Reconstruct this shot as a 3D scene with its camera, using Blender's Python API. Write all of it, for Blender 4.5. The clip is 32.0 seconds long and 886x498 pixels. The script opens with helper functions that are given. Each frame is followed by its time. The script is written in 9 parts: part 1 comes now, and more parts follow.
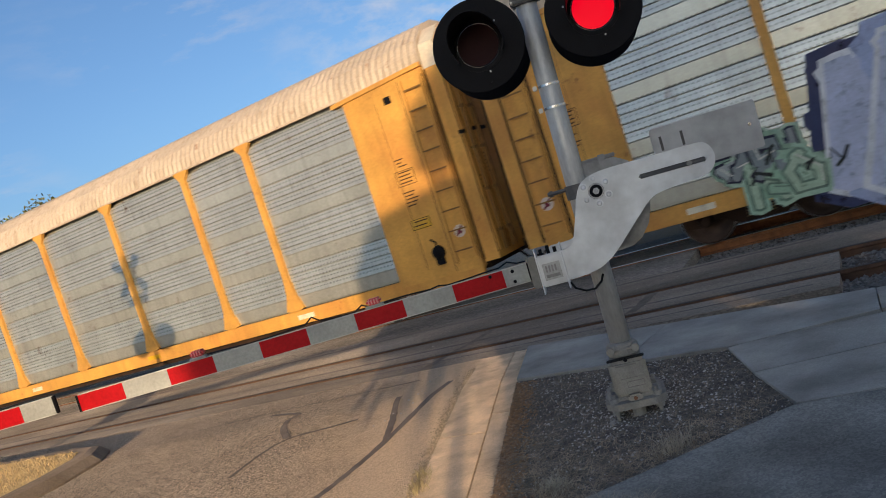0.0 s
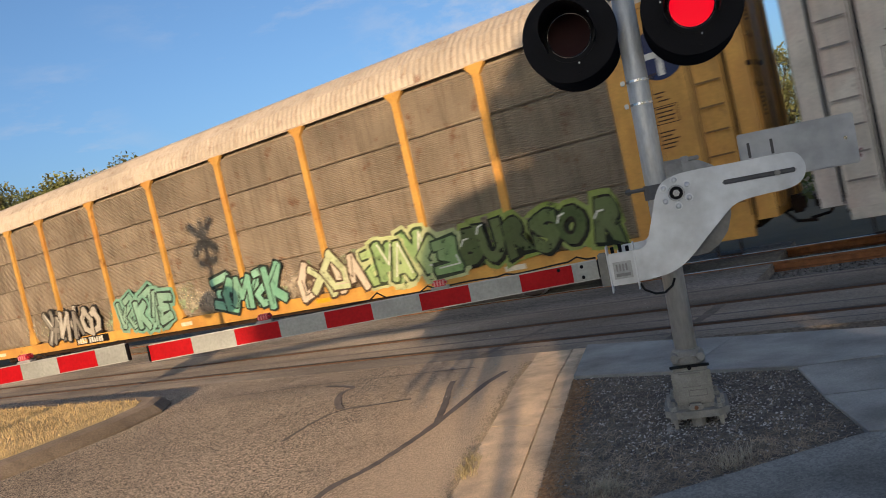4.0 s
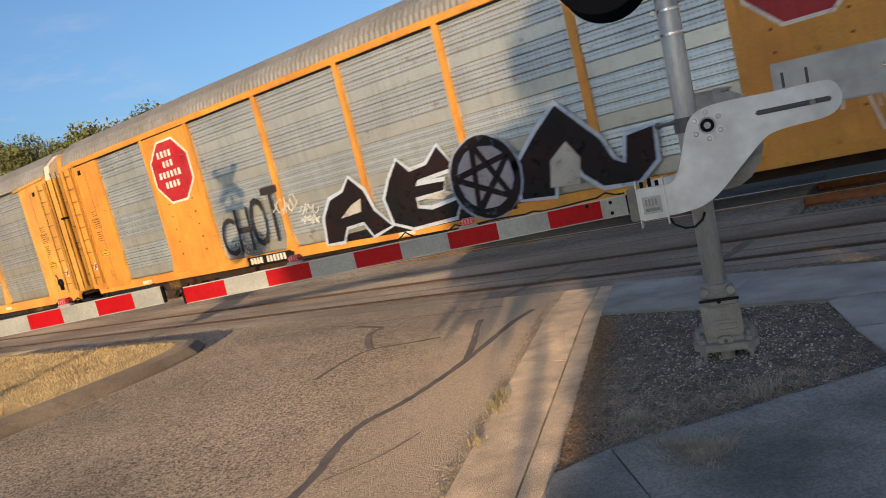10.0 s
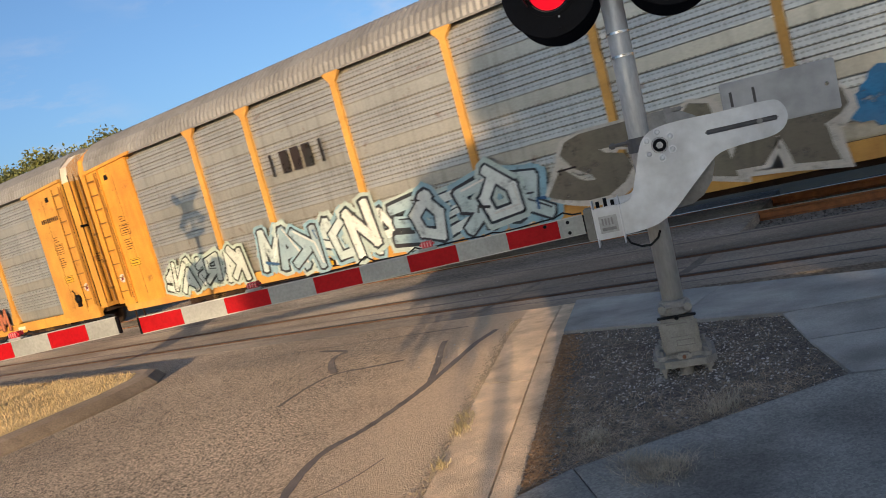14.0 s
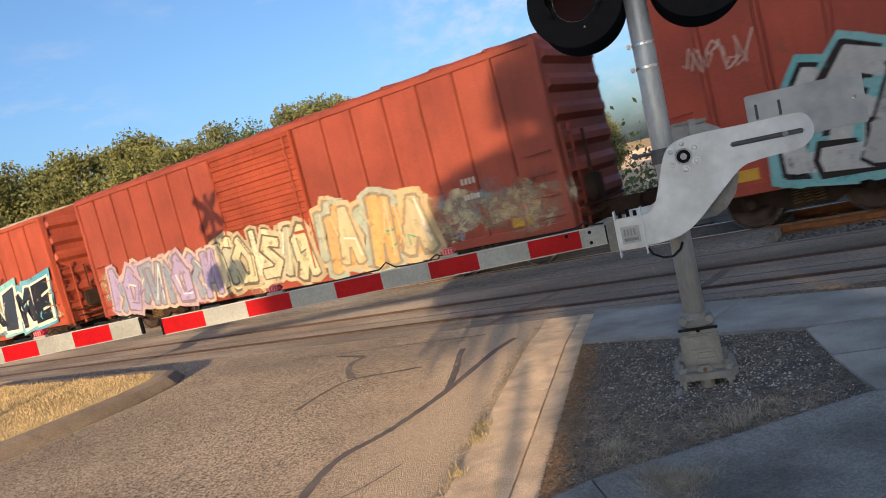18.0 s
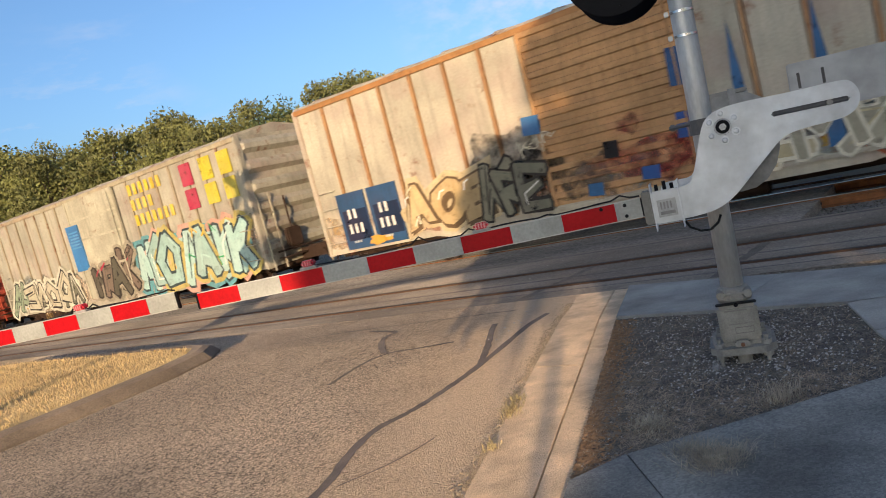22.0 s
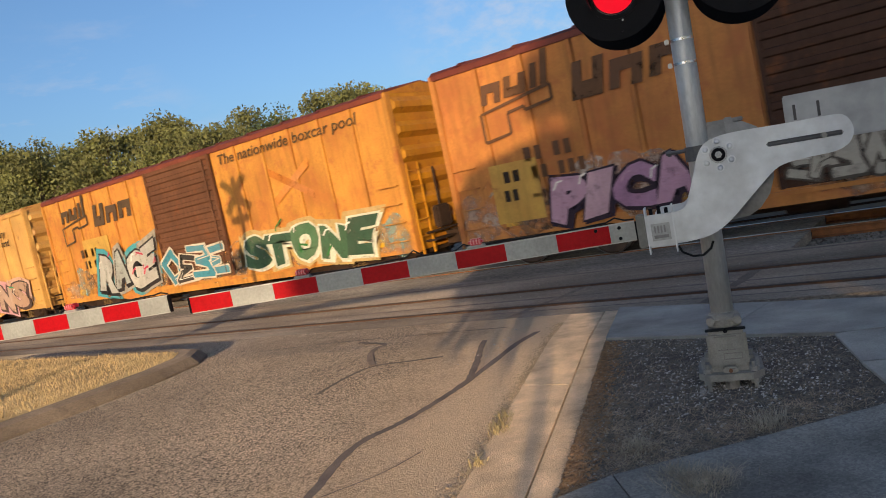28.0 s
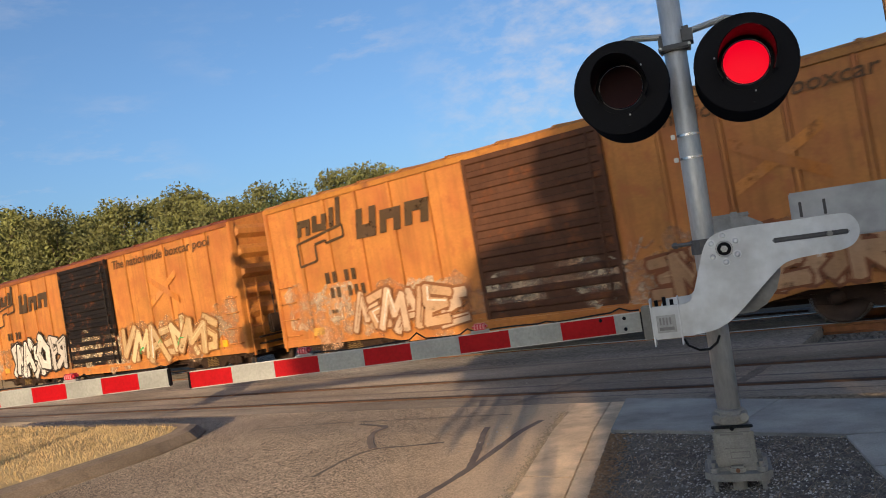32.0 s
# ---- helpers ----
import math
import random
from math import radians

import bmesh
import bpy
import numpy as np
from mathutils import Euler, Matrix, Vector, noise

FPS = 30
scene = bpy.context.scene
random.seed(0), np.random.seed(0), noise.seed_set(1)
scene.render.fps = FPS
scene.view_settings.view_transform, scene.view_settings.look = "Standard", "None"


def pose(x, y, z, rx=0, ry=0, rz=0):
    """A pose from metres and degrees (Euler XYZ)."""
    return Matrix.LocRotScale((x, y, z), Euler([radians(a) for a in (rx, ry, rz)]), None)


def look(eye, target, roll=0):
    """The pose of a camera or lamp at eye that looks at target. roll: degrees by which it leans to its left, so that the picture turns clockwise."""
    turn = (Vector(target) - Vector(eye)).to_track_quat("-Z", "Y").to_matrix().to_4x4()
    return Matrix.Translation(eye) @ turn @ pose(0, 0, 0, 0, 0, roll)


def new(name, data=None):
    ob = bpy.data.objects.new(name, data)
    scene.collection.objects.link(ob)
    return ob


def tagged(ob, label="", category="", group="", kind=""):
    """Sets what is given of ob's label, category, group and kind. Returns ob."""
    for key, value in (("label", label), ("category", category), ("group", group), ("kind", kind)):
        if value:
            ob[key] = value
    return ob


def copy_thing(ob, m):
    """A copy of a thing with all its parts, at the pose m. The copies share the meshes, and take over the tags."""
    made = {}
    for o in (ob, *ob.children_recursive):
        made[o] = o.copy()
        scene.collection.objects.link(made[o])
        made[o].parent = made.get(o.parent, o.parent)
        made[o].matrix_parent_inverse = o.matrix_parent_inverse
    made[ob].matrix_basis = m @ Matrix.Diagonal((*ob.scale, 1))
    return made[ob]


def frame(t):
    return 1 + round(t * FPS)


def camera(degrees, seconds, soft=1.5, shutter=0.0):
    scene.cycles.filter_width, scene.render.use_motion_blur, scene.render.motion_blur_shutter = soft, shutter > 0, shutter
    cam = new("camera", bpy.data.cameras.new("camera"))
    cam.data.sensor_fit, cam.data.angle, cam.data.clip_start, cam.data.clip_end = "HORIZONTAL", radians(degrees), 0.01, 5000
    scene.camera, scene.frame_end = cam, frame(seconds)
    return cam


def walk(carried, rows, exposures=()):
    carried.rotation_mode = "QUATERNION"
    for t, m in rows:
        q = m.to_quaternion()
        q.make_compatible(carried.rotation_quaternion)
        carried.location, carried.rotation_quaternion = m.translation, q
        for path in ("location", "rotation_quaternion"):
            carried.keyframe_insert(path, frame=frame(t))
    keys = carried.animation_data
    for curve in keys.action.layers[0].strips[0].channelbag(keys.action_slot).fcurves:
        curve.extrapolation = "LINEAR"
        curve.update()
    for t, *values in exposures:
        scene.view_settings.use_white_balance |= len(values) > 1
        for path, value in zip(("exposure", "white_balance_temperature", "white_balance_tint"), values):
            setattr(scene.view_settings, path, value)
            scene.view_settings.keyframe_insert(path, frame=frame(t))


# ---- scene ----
cam = camera(61.5, 32.0, soft=0.95, shutter=0.12)
# seconds, eye (m), yaw to the left, pitch up, roll
PATH = [
    (0, 0.078, 0.078, 1.965, 28.97, -2.86, -18.05),
    (0.5, 0.085, 0.084, 1.968, 28.94, -3.56, -17.69),
    (1, 0.096, 0.075, 1.967, 28.33, -3.54, -18.08),
    (1.5, 0.104, 0.089, 1.965, 27.85, -3.28, -18.69),
    (2, 0.107, 0.096, 1.968, 26.96, -3.56, -18.82),
    (2.5, 0.094, 0.091, 1.964, 26.76, -3.50, -17.71),
    (3, 0.074, 0.079, 1.969, 28.75, -2.96, -15.91),
    (3.5, 0.051, 0.064, 1.965, 31.77, -2.20, -13.68),
    (4, 0.034, 0.051, 1.959, 33.85, -2.43, -12.91),
    (4.5, 0.024, 0.040, 1.947, 35.46, -3.70, -13.82),
    (6.5, 0.031, 0.024, 1.955, 36.40, -3.36, -13.40),
    (7, 0.028, 0.022, 1.947, 36.06, -3.15, -13.41),
    (7.5, 0.020, 0.026, 1.949, 35.88, -3.58, -13.47),
    (8, 0.021, 0.017, 1.945, 36.54, -3.87, -13.12),
    (8.5, 0.018, 0.029, 1.945, 37.51, -4.22, -13.20),
    (9, 0.016, 0.037, 1.940, 37.46, -5.30, -13.78),
    (9.5, 0.010, 0.025, 1.940, 36.82, -6.20, -14.14),
    (10, 0.012, 0.020, 1.939, 36.64, -6.28, -14.13),
    (10.5, 0.021, 0.018, 1.941, 36.97, -5.91, -14.03),
    (11, 0.019, 0.006, 1.951, 37.29, -5.10, -14.15),
    (11.5, 0.022, 0.007, 1.947, 37.41, -4.62, -14.33),
    (12, 0.023, 0.014, 1.949, 37.53, -4.54, -14.62),
    (12.5, 0.025, 0.025, 1.950, 37.24, -4.59, -15.16),
    (13, 0.030, 0.030, 1.951, 36.54, -4.71, -15.16),
    (13.5, 0.037, 0.041, 1.947, 35.23, -5.15, -15.12),
    (14, 0.046, 0.050, 1.949, 33.70, -5.48, -15.11),
    (14.5, 0.041, 0.047, 1.952, 33.18, -5.22, -15.07),
    (16.5, 0.015, 0.019, 1.947, 35.49, -5.07, -13.13),
    (17, 0.016, 0.013, 1.953, 35.65, -5.04, -13.32),
    (17.5, 0.023, 0.009, 1.951, 35.69, -4.57, -13.52),
    (18, 0.034, 0.025, 1.954, 34.86, -4.57, -14.12),
    (18.5, 0.030, 0.022, 1.949, 34.45, -4.61, -13.57),
    (19, 0.034, 0.016, 1.945, 35.19, -4.00, -12.90),
    (19.5, 0.023, 0.018, 1.953, 35.60, -3.47, -12.81),
    (20, 0.024, 0.039, 1.952, 35.66, -3.56, -13.26),
    (20.5, 0.020, 0.038, 1.954, 35.36, -3.82, -13.91),
    (21, 0.011, 0.030, 1.951, 35.65, -4.26, -14.23),
    (21.5, 0.004, 0.041, 1.949, 36.78, -5.21, -14.59),
    (22, 0.001, 0.037, 1.940, 37.57, -5.74, -14.56),
    (22.5, -0.002, 0.023, 1.935, 38.00, -5.78, -13.97),
    (23, 0.007, 0.036, 1.936, 38.56, -5.57, -13.33),
    (23.5, -0.000, 0.012, 1.945, 38.28, -5.03, -13.14),
    (24, -0.004, 0.003, 1.952, 37.76, -4.75, -13.42),
    (24.5, 0.008, 0.007, 1.946, 37.59, -4.64, -13.80),
    (26.5, 0.011, 0.023, 1.945, 37.34, -5.12, -13.10),
    (27, 0.001, 0.012, 1.936, 37.04, -5.26, -12.31),
    (27.5, -0.000, 0.005, 1.936, 36.91, -5.27, -12.02),
    (28, 0.000, 0.000, 1.950, 36.64, -4.82, -12.08),
    (28.5, 0.017, 0.012, 1.950, 36.00, -4.01, -12.40),
    (29, 0.018, 0.010, 1.948, 35.64, -3.64, -12.26),
    (29.5, 0.019, 0.017, 1.936, 35.66, -3.81, -12.33),
    (30, 0.015, 0.018, 1.953, 35.71, -3.42, -12.24),
    (30.5, 0.021, 0.004, 1.978, 36.50, 0.14, -10.89),
    (31, 0.026, 0.010, 1.979, 37.31, 2.27, -10.21),
    (31.5, 0.025, 0.015, 1.977, 37.02, 1.90, -10.52),
    (32, 0.031, 0.026, 1.962, 36.25, 1.41, -9.92),
]


def eye_pose(x, y, z, yaw, pitch, roll):
    a, b = radians(yaw), radians(pitch)
    way = Vector((-math.sin(a) * math.cos(b), math.cos(a) * math.cos(b), math.sin(b)))
    return look((x, y, z), Vector((x, y, z)) + way, roll)


# the camera closes a little for the pale wagons and opens for the red ones
STOPS = ((0, 0.64), (3, 0.62), (4.5, 0.66), (7, 0.62), (10, 0.7), (12, 0.75), (14.5, 0.75), (16.5, 0.9), (18, 0.96), (24, 0.96), (25.5, 0.82), (27, 0.7), (29, 0.62), (30, 0.65), (32, 0.68))
walk(cam, [(r[0], eye_pose(*r[1:])) for r in PATH], STOPS)

# ---- light ----
SUN_WAY = Vector((0.54, -1.0, 0.184)).normalized()  # towards the sun
sun = new("sun", bpy.data.lights.new("sun", "SUN"))
sun.data.energy, sun.data.angle, sun.data.color = 3.4, radians(0.53), (1.0, 0.72, 0.435)
sun.matrix_world = look((20, -40, 30), Vector((20, -40, 30)) - SUN_WAY)

world = bpy.data.worlds.new("sky")
scene.world = world
world.use_nodes = True
wt = world.node_tree
wt.nodes.clear()
w_out = wt.nodes.new("ShaderNodeOutputWorld")
w_bg = wt.nodes.new("ShaderNodeBackground")
w_sky = wt.nodes.new("ShaderNodeTexSky")
w_sky.sky_type = "NISHITA"
w_sky.sun_disc = False
w_sky.sun_elevation = math.asin(SUN_WAY.z)
w_sky.sun_rotation = math.atan2(SUN_WAY.x, SUN_WAY.y)
w_sky.air_density, w_sky.dust_density, w_sky.ozone_density = 0.80, 2.9, 3.1
w_bg.inputs["Strength"].default_value = 0.140
PATCH_WAY = (-0.405, 0.892, 0.202)
# thin streaky cloud, as wisps over the tracks
w_co = wt.nodes.new("ShaderNodeTexCoord")
w_map = wt.nodes.new("ShaderNodeMapping")
w_map.inputs["Scale"].default_value = (5.0, 5.0, 17.0)
w_map.inputs["Rotation"].default_value = (0.25, -0.35, 0.5)
w_n = wt.nodes.new("ShaderNodeTexNoise")
w_n.inputs["Scale"].default_value, w_n.inputs["Detail"].default_value, w_n.inputs["Roughness"].default_value = 1.6, 9.0, 0.62
w_r = wt.nodes.new("ShaderNodeValToRGB")
w_r.color_ramp.elements[0].position, w_r.color_ramp.elements[1].position = 0.50, 0.78
w_n2 = wt.nodes.new("ShaderNodeTexNoise")
w_n2.inputs["Scale"].default_value, w_n2.inputs["Detail"].default_value = 2.1, 2.0
w_r2 = wt.nodes.new("ShaderNodeValToRGB")
w_r2.color_ramp.elements[0].position, w_r2.color_ramp.elements[1].position = 0.47, 0.66
w_mul = wt.nodes.new("ShaderNodeMath")
w_mul.operation = "MULTIPLY"
w_mix = wt.nodes.new("ShaderNodeMixRGB")
w_mix.inputs["Color2"].default_value = (2.8, 2.8, 3.05, 1)
L = wt.links.new
L(w_co.outputs["Generated"], w_map.inputs["Vector"])
L(w_map.outputs["Vector"], w_n.inputs["Vector"])
L(w_co.outputs["Generated"], w_n2.inputs["Vector"])
L(w_n.outputs["Fac"], w_r.inputs["Fac"])
L(w_n2.outputs["Fac"], w_r2.inputs["Fac"])
L(w_r.outputs["Color"], w_mul.inputs[0])
L(w_r2.outputs["Color"], w_mul.inputs[1])
L(w_mul.outputs["Value"], w_mix.inputs["Fac"])
L(w_sky.outputs["Color"], w_mix.inputs["Color1"])
# a patch of small rippled cloud high over the tracks
w_dot = wt.nodes.new("ShaderNodeVectorMath")
w_dot.operation = "DOT_PRODUCT"
w_dot.inputs[1].default_value = PATCH_WAY
w_rng = wt.nodes.new("ShaderNodeMapRange")
w_rng.inputs["From Min"].default_value, w_rng.inputs["From Max"].default_value = math.cos(radians(13)), math.cos(radians(2))
w_n3 = wt.nodes.new("ShaderNodeTexNoise")
w_n3.inputs["Scale"].default_value, w_n3.inputs["Detail"].default_value, w_n3.inputs["Roughness"].default_value = 26.0, 5.0, 0.6
w_map3 = wt.nodes.new("ShaderNodeMapping")
w_map3.inputs["Scale"].default_value = (1.0, 1.0, 1.9)
w_map3.inputs["Rotation"].default_value = (0.0, 0.5, 0.0)
w_r3 = wt.nodes.new("ShaderNodeValToRGB")
w_r3.color_ramp.elements[0].position, w_r3.color_ramp.elements[1].position = 0.42, 0.98
w_mul3 = wt.nodes.new("ShaderNodeMath")
w_mul3.operation = "MULTIPLY"
w_mix3 = wt.nodes.new("ShaderNodeMixRGB")
w_mix3.inputs["Color2"].default_value = (3.0, 3.0, 3.25, 1)
L(w_co.outputs["Generated"], w_dot.inputs[0])
L(w_dot.outputs["Value"], w_rng.inputs["Value"])
L(w_co.outputs["Generated"], w_map3.inputs["Vector"])
L(w_map3.outputs["Vector"], w_n3.inputs["Vector"])
L(w_n3.outputs["Fac"], w_r3.inputs["Fac"])
L(w_rng.outputs["Result"], w_mul3.inputs[0])
L(w_r3.outputs["Color"], w_mul3.inputs[1])
L(w_mul3.outputs["Value"], w_mix3.inputs["Fac"])
L(w_mix.outputs["Color"], w_mix3.inputs["Color1"])
L(w_mix3.outputs["Color"], w_bg.inputs["Color"])
L(w_bg.outputs["Background"], w_out.inputs["Surface"])


# ---- materials ----
def rgb(h):
    c = [int(h[i:i + 2], 16) / 255 for i in (0, 2, 4)]
    return tuple(v / 12.92 if v <= 0.04045 else ((v + 0.055) / 1.055) ** 2.4 for v in c)


def shade(c, f):
    return tuple(min(1.0, v * f) for v in c)


MATS = {}


def surface(key, base, rough=0.6, metal=0.0, dark=0.7, scale=3.0, fine=40.0, bump=0.15, streak=None, rust=0.0, rust_colour=(0.16, 0.055, 0.02),
            stretch=(1, 1, 1), speck=None, spread=0.12, holes=0.0, matt=0.0, tint=None, gloss=0.5, wash=None, grit=None):
    """A worn surface: two scales of noise in the colour, optional vertical streaks, rust or specks, and a fine relief."""
    if key in MATS:
        return MATS[key]
    m = bpy.data.materials.new(key)
    MATS[key] = m
    m.use_nodes = True
    t = m.node_tree
    b = t.nodes["Principled BSDF"]
    b.inputs["Roughness"].default_value, b.inputs["Metallic"].default_value = rough, metal
    b.inputs["Diffuse Roughness"].default_value = matt
    b.inputs["Specular IOR Level"].default_value = gloss
    co = t.nodes.new("ShaderNodeTexCoord")
    info = t.nodes.new("ShaderNodeObjectInfo")
    add = t.nodes.new("ShaderNodeVectorMath")
    add.operation = "MULTIPLY_ADD"
    add.inputs[1].default_value = (37.0, 11.0, 23.0)
    t.links.new(info.outputs["Random"], add.inputs[0])
    t.links.new(co.outputs["Object"], add.inputs[2])
    mp = t.nodes.new("ShaderNodeMapping")
    mp.inputs["Scale"].default_value = stretch
    t.links.new(add.outputs["Vector"], mp.inputs["Vector"])

    def noise_ramp(sc, detail, lo, hi, c0, c1, vec=None, rg=0.55):
        n = t.nodes.new("ShaderNodeTexNoise")
        n.inputs["Scale"].default_value, n.inputs["Detail"].default_value, n.inputs["Roughness"].default_value = sc, detail, rg
        t.links.new((vec or mp).outputs["Vector"], n.inputs["Vector"])
        r = t.nodes.new("ShaderNodeValToRGB")
        r.color_ramp.elements[0].position, r.color_ramp.elements[1].position = lo, hi
        r.color_ramp.elements[0].color, r.color_ramp.elements[1].color = (*c0, 1), (*c1, 1)
        t.links.new(n.outputs["Fac"], r.inputs["Fac"])
        return n, r

    def blend(kind, fac, a, c):
        x = t.nodes.new("ShaderNodeMixRGB")
        x.blend_type = kind
        if isinstance(fac, float):
            x.inputs["Fac"].default_value = fac
        else:
            t.links.new(fac, x.inputs["Fac"])
        for name, v in (("Color1", a), ("Color2", c)):
            if isinstance(v, tuple):
                x.inputs[name].default_value = (*v, 1)
            else:
                t.links.new(v, x.inputs[name])
        return x.outputs["Color"]

    _, big = noise_ramp(scale, 5, 0.3, 0.7, shade(base, dark), shade(base, 1.0 + spread))
    colour = big.outputs["Color"]
    nf, small = noise_ramp(fine, 3, 0.3, 0.75, (0.72, 0.72, 0.72), (1.12, 1.12, 1.12))
    colour = blend("MULTIPLY", 0.6, colour, small.outputs["Color"])
    if tint:
        _, tr = noise_ramp(1.3, 4, 0.40, 0.62, (0, 0, 0), (1, 1, 1))
        colour = blend("MIX", blend("MULTIPLY", 1.0, tr.outputs["Color"], (0.45,) * 3), colour, tuple(tint))
        _, wr = noise_ramp(7.0, 8, 0.57, 0.66, (0, 0, 0), (1, 1, 1), None, 0.7)
        colour = blend("MIX", blend("MULTIPLY", 1.0, wr.outputs["Color"], (0.55,) * 3), colour, shade(base, 0.45))
    if wash:
        _, ws = noise_ramp(0.75, 7, 0.46, 0.70, (0, 0, 0), (1, 1, 1), None, 0.62)
        colour = blend("MIX", blend("MULTIPLY", 1.0, ws.outputs["Color"], (wash[0],) * 3), colour, tuple(wash[1]))
    if streak:
        smp = t.nodes.new("ShaderNodeMapping")
        smp.inputs["Scale"].default_value = (1.0, 1.0, 0.08)
        t.links.new(add.outputs["Vector"], smp.inputs["Vector"])
        _, sr = noise_ramp(7.0, 7, 0.49, 0.68, (0, 0, 0), (1, 1, 1), smp, 0.7)
        colour = blend("MIX", blend("MULTIPLY", 1.0, sr.outputs["Color"], (streak[0],) * 3), colour, tuple(streak[1]))
    if rust:
        _, rr = noise_ramp(2.4, 9, 0.62 - 0.25 * rust, 0.72 - 0.2 * rust, (0, 0, 0), (1, 1, 1), None, 0.72)
        colour = blend("MIX", blend("MULTIPLY", 1.0, rr.outputs["Color"], (0.8,) * 3), colour, rust_colour)
    if speck:
        v = t.nodes.new("ShaderNodeTexVoronoi")
        v.inputs["Scale"].default_value = speck[0]
        t.links.new(mp.outputs["Vector"], v.inputs["Vector"])
        r = t.nodes.new("ShaderNodeValToRGB")
        r.color_ramp.elements[0].color, r.color_ramp.elements[1].color = (*speck[1], 1), (*speck[2], 1)
        r.color_ramp.elements[0].position, r.color_ramp.elements[1].position = 0.2, 0.8
        t.links.new(v.outputs["Color"], r.inputs["Fac"])
        colour = blend("MULTIPLY", speck[3], colour, r.outputs["Color"])
    if holes:
        sep = t.nodes.new("ShaderNodeSeparateXYZ")
        t.links.new(co.outputs["Object"], sep.inputs[0])

        def gate(out, size, share):
            q = t.nodes.new("ShaderNodeMath")
            q.operation, q.inputs[1].default_value = "DIVIDE", size
            t.links.new(out, q.inputs[0])
            w = t.nodes.new("ShaderNodeMath")
            w.operation = "FRACT"
            t.links.new(q.outputs[0], w.inputs[0])
            l = t.nodes.new("ShaderNodeMath")
            l.operation, l.inputs[1].default_value = "LESS_THAN", share
            t.links.new(w.outputs[0], l.inputs[0])
            return l.outputs[0]

        both = t.nodes.new("ShaderNodeMath")
        both.operation = "MULTIPLY"
        t.links.new(gate(sep.outputs["X"], 0.088, 0.38), both.inputs[0])
        t.links.new(gate(sep.outputs["Z"], 0.082, 0.34), both.inputs[1])
        rib = t.nodes.new("ShaderNodeMath")
        rib.operation, rib.inputs[1].default_value = "SUBTRACT", 0.9
        t.links.new(sep.outputs["Z"], rib.inputs[0])
        flat = t.nodes.new("ShaderNodeMath")
        flat.operation, flat.inputs[0].default_value = "SUBTRACT", 1.0
        t.links.new(gate(rib.outputs[0], 0.915, 0.30), flat.inputs[1])
        ribbed = t.nodes.new("ShaderNodeMath")
        ribbed.operation = "MULTIPLY"
        t.links.new(both.outputs[0], ribbed.inputs[0])
        t.links.new(flat.outputs[0], ribbed.inputs[1])
        some = t.nodes.new("ShaderNodeMath")
        some.operation, some.inputs[1].default_value = "MULTIPLY", holes
        t.links.new(ribbed.outputs[0], some.inputs[0])
        colour = blend("MIX", some.outputs[0], colour, shade(base, 0.12))
    if tint:
        _, hr = noise_ramp(4.0, 9, 0.29, 0.44, (0.3, 0.3, 0.3), (1, 1, 1), None, 0.70)
        t.links.new(hr.outputs["Color"], b.inputs["Alpha"])
    t.links.new(colour, b.inputs["Base Color"])
    if bump:
        bp = t.nodes.new("ShaderNodeBump")
        bp.inputs["Strength"].default_value, bp.inputs["Distance"].default_value = bump, 0.02
        t.links.new(nf.outputs["Fac"], bp.inputs["Height"])
        t.links.new(bp.outputs["Normal"], b.inputs["Normal"])
        if grit:
            gv = t.nodes.new("ShaderNodeTexVoronoi")
            gv.inputs["Scale"].default_value = grit[0]
            t.links.new(mp.outputs["Vector"], gv.inputs["Vector"])
            gb = t.nodes.new("ShaderNodeBump")
            gb.invert = True
            gb.inputs["Strength"].default_value, gb.inputs["Distance"].default_value = grit[1], grit[2]
            t.links.new(gv.outputs["Distance"], gb.inputs["Height"])
            t.links.new(bp.outputs["Normal"], gb.inputs["Normal"])
            t.links.new(gb.outputs["Normal"], b.inputs["Normal"])
    return m


def paint(hexa, rust=0.2, streak=0.6, rough=0.55):
    c = shade(rgb(hexa), 0.88)
    return surface("paint_" + hexa, c, rough, 0.0, 0.72, 1.1, 26.0, 0.08, (streak, shade(c, 0.45)), rust, gloss=0.45, wash=(0.55, (c[0] * 0.62 + 0.03, c[1] * 0.42 + 0.012, c[2] * 0.42 + 0.008)))


def spray(hexa):
    c = shade(rgb(hexa), 0.88)
    grey = sum(c) / 3
    other = (min(1, c[0] * 0.6 + grey * 0.4 + 0.02), min(1, c[1] * 0.62 + grey * 0.36), min(1, c[2] * 0.62 + grey * 0.32))
    return surface("spray_" + hexa, c, 0.55, 0.0, 0.8, 1.6, 30.0, 0.05, (0.35, shade(c, 0.5)), 0.0, tint=other, gloss=0.25)


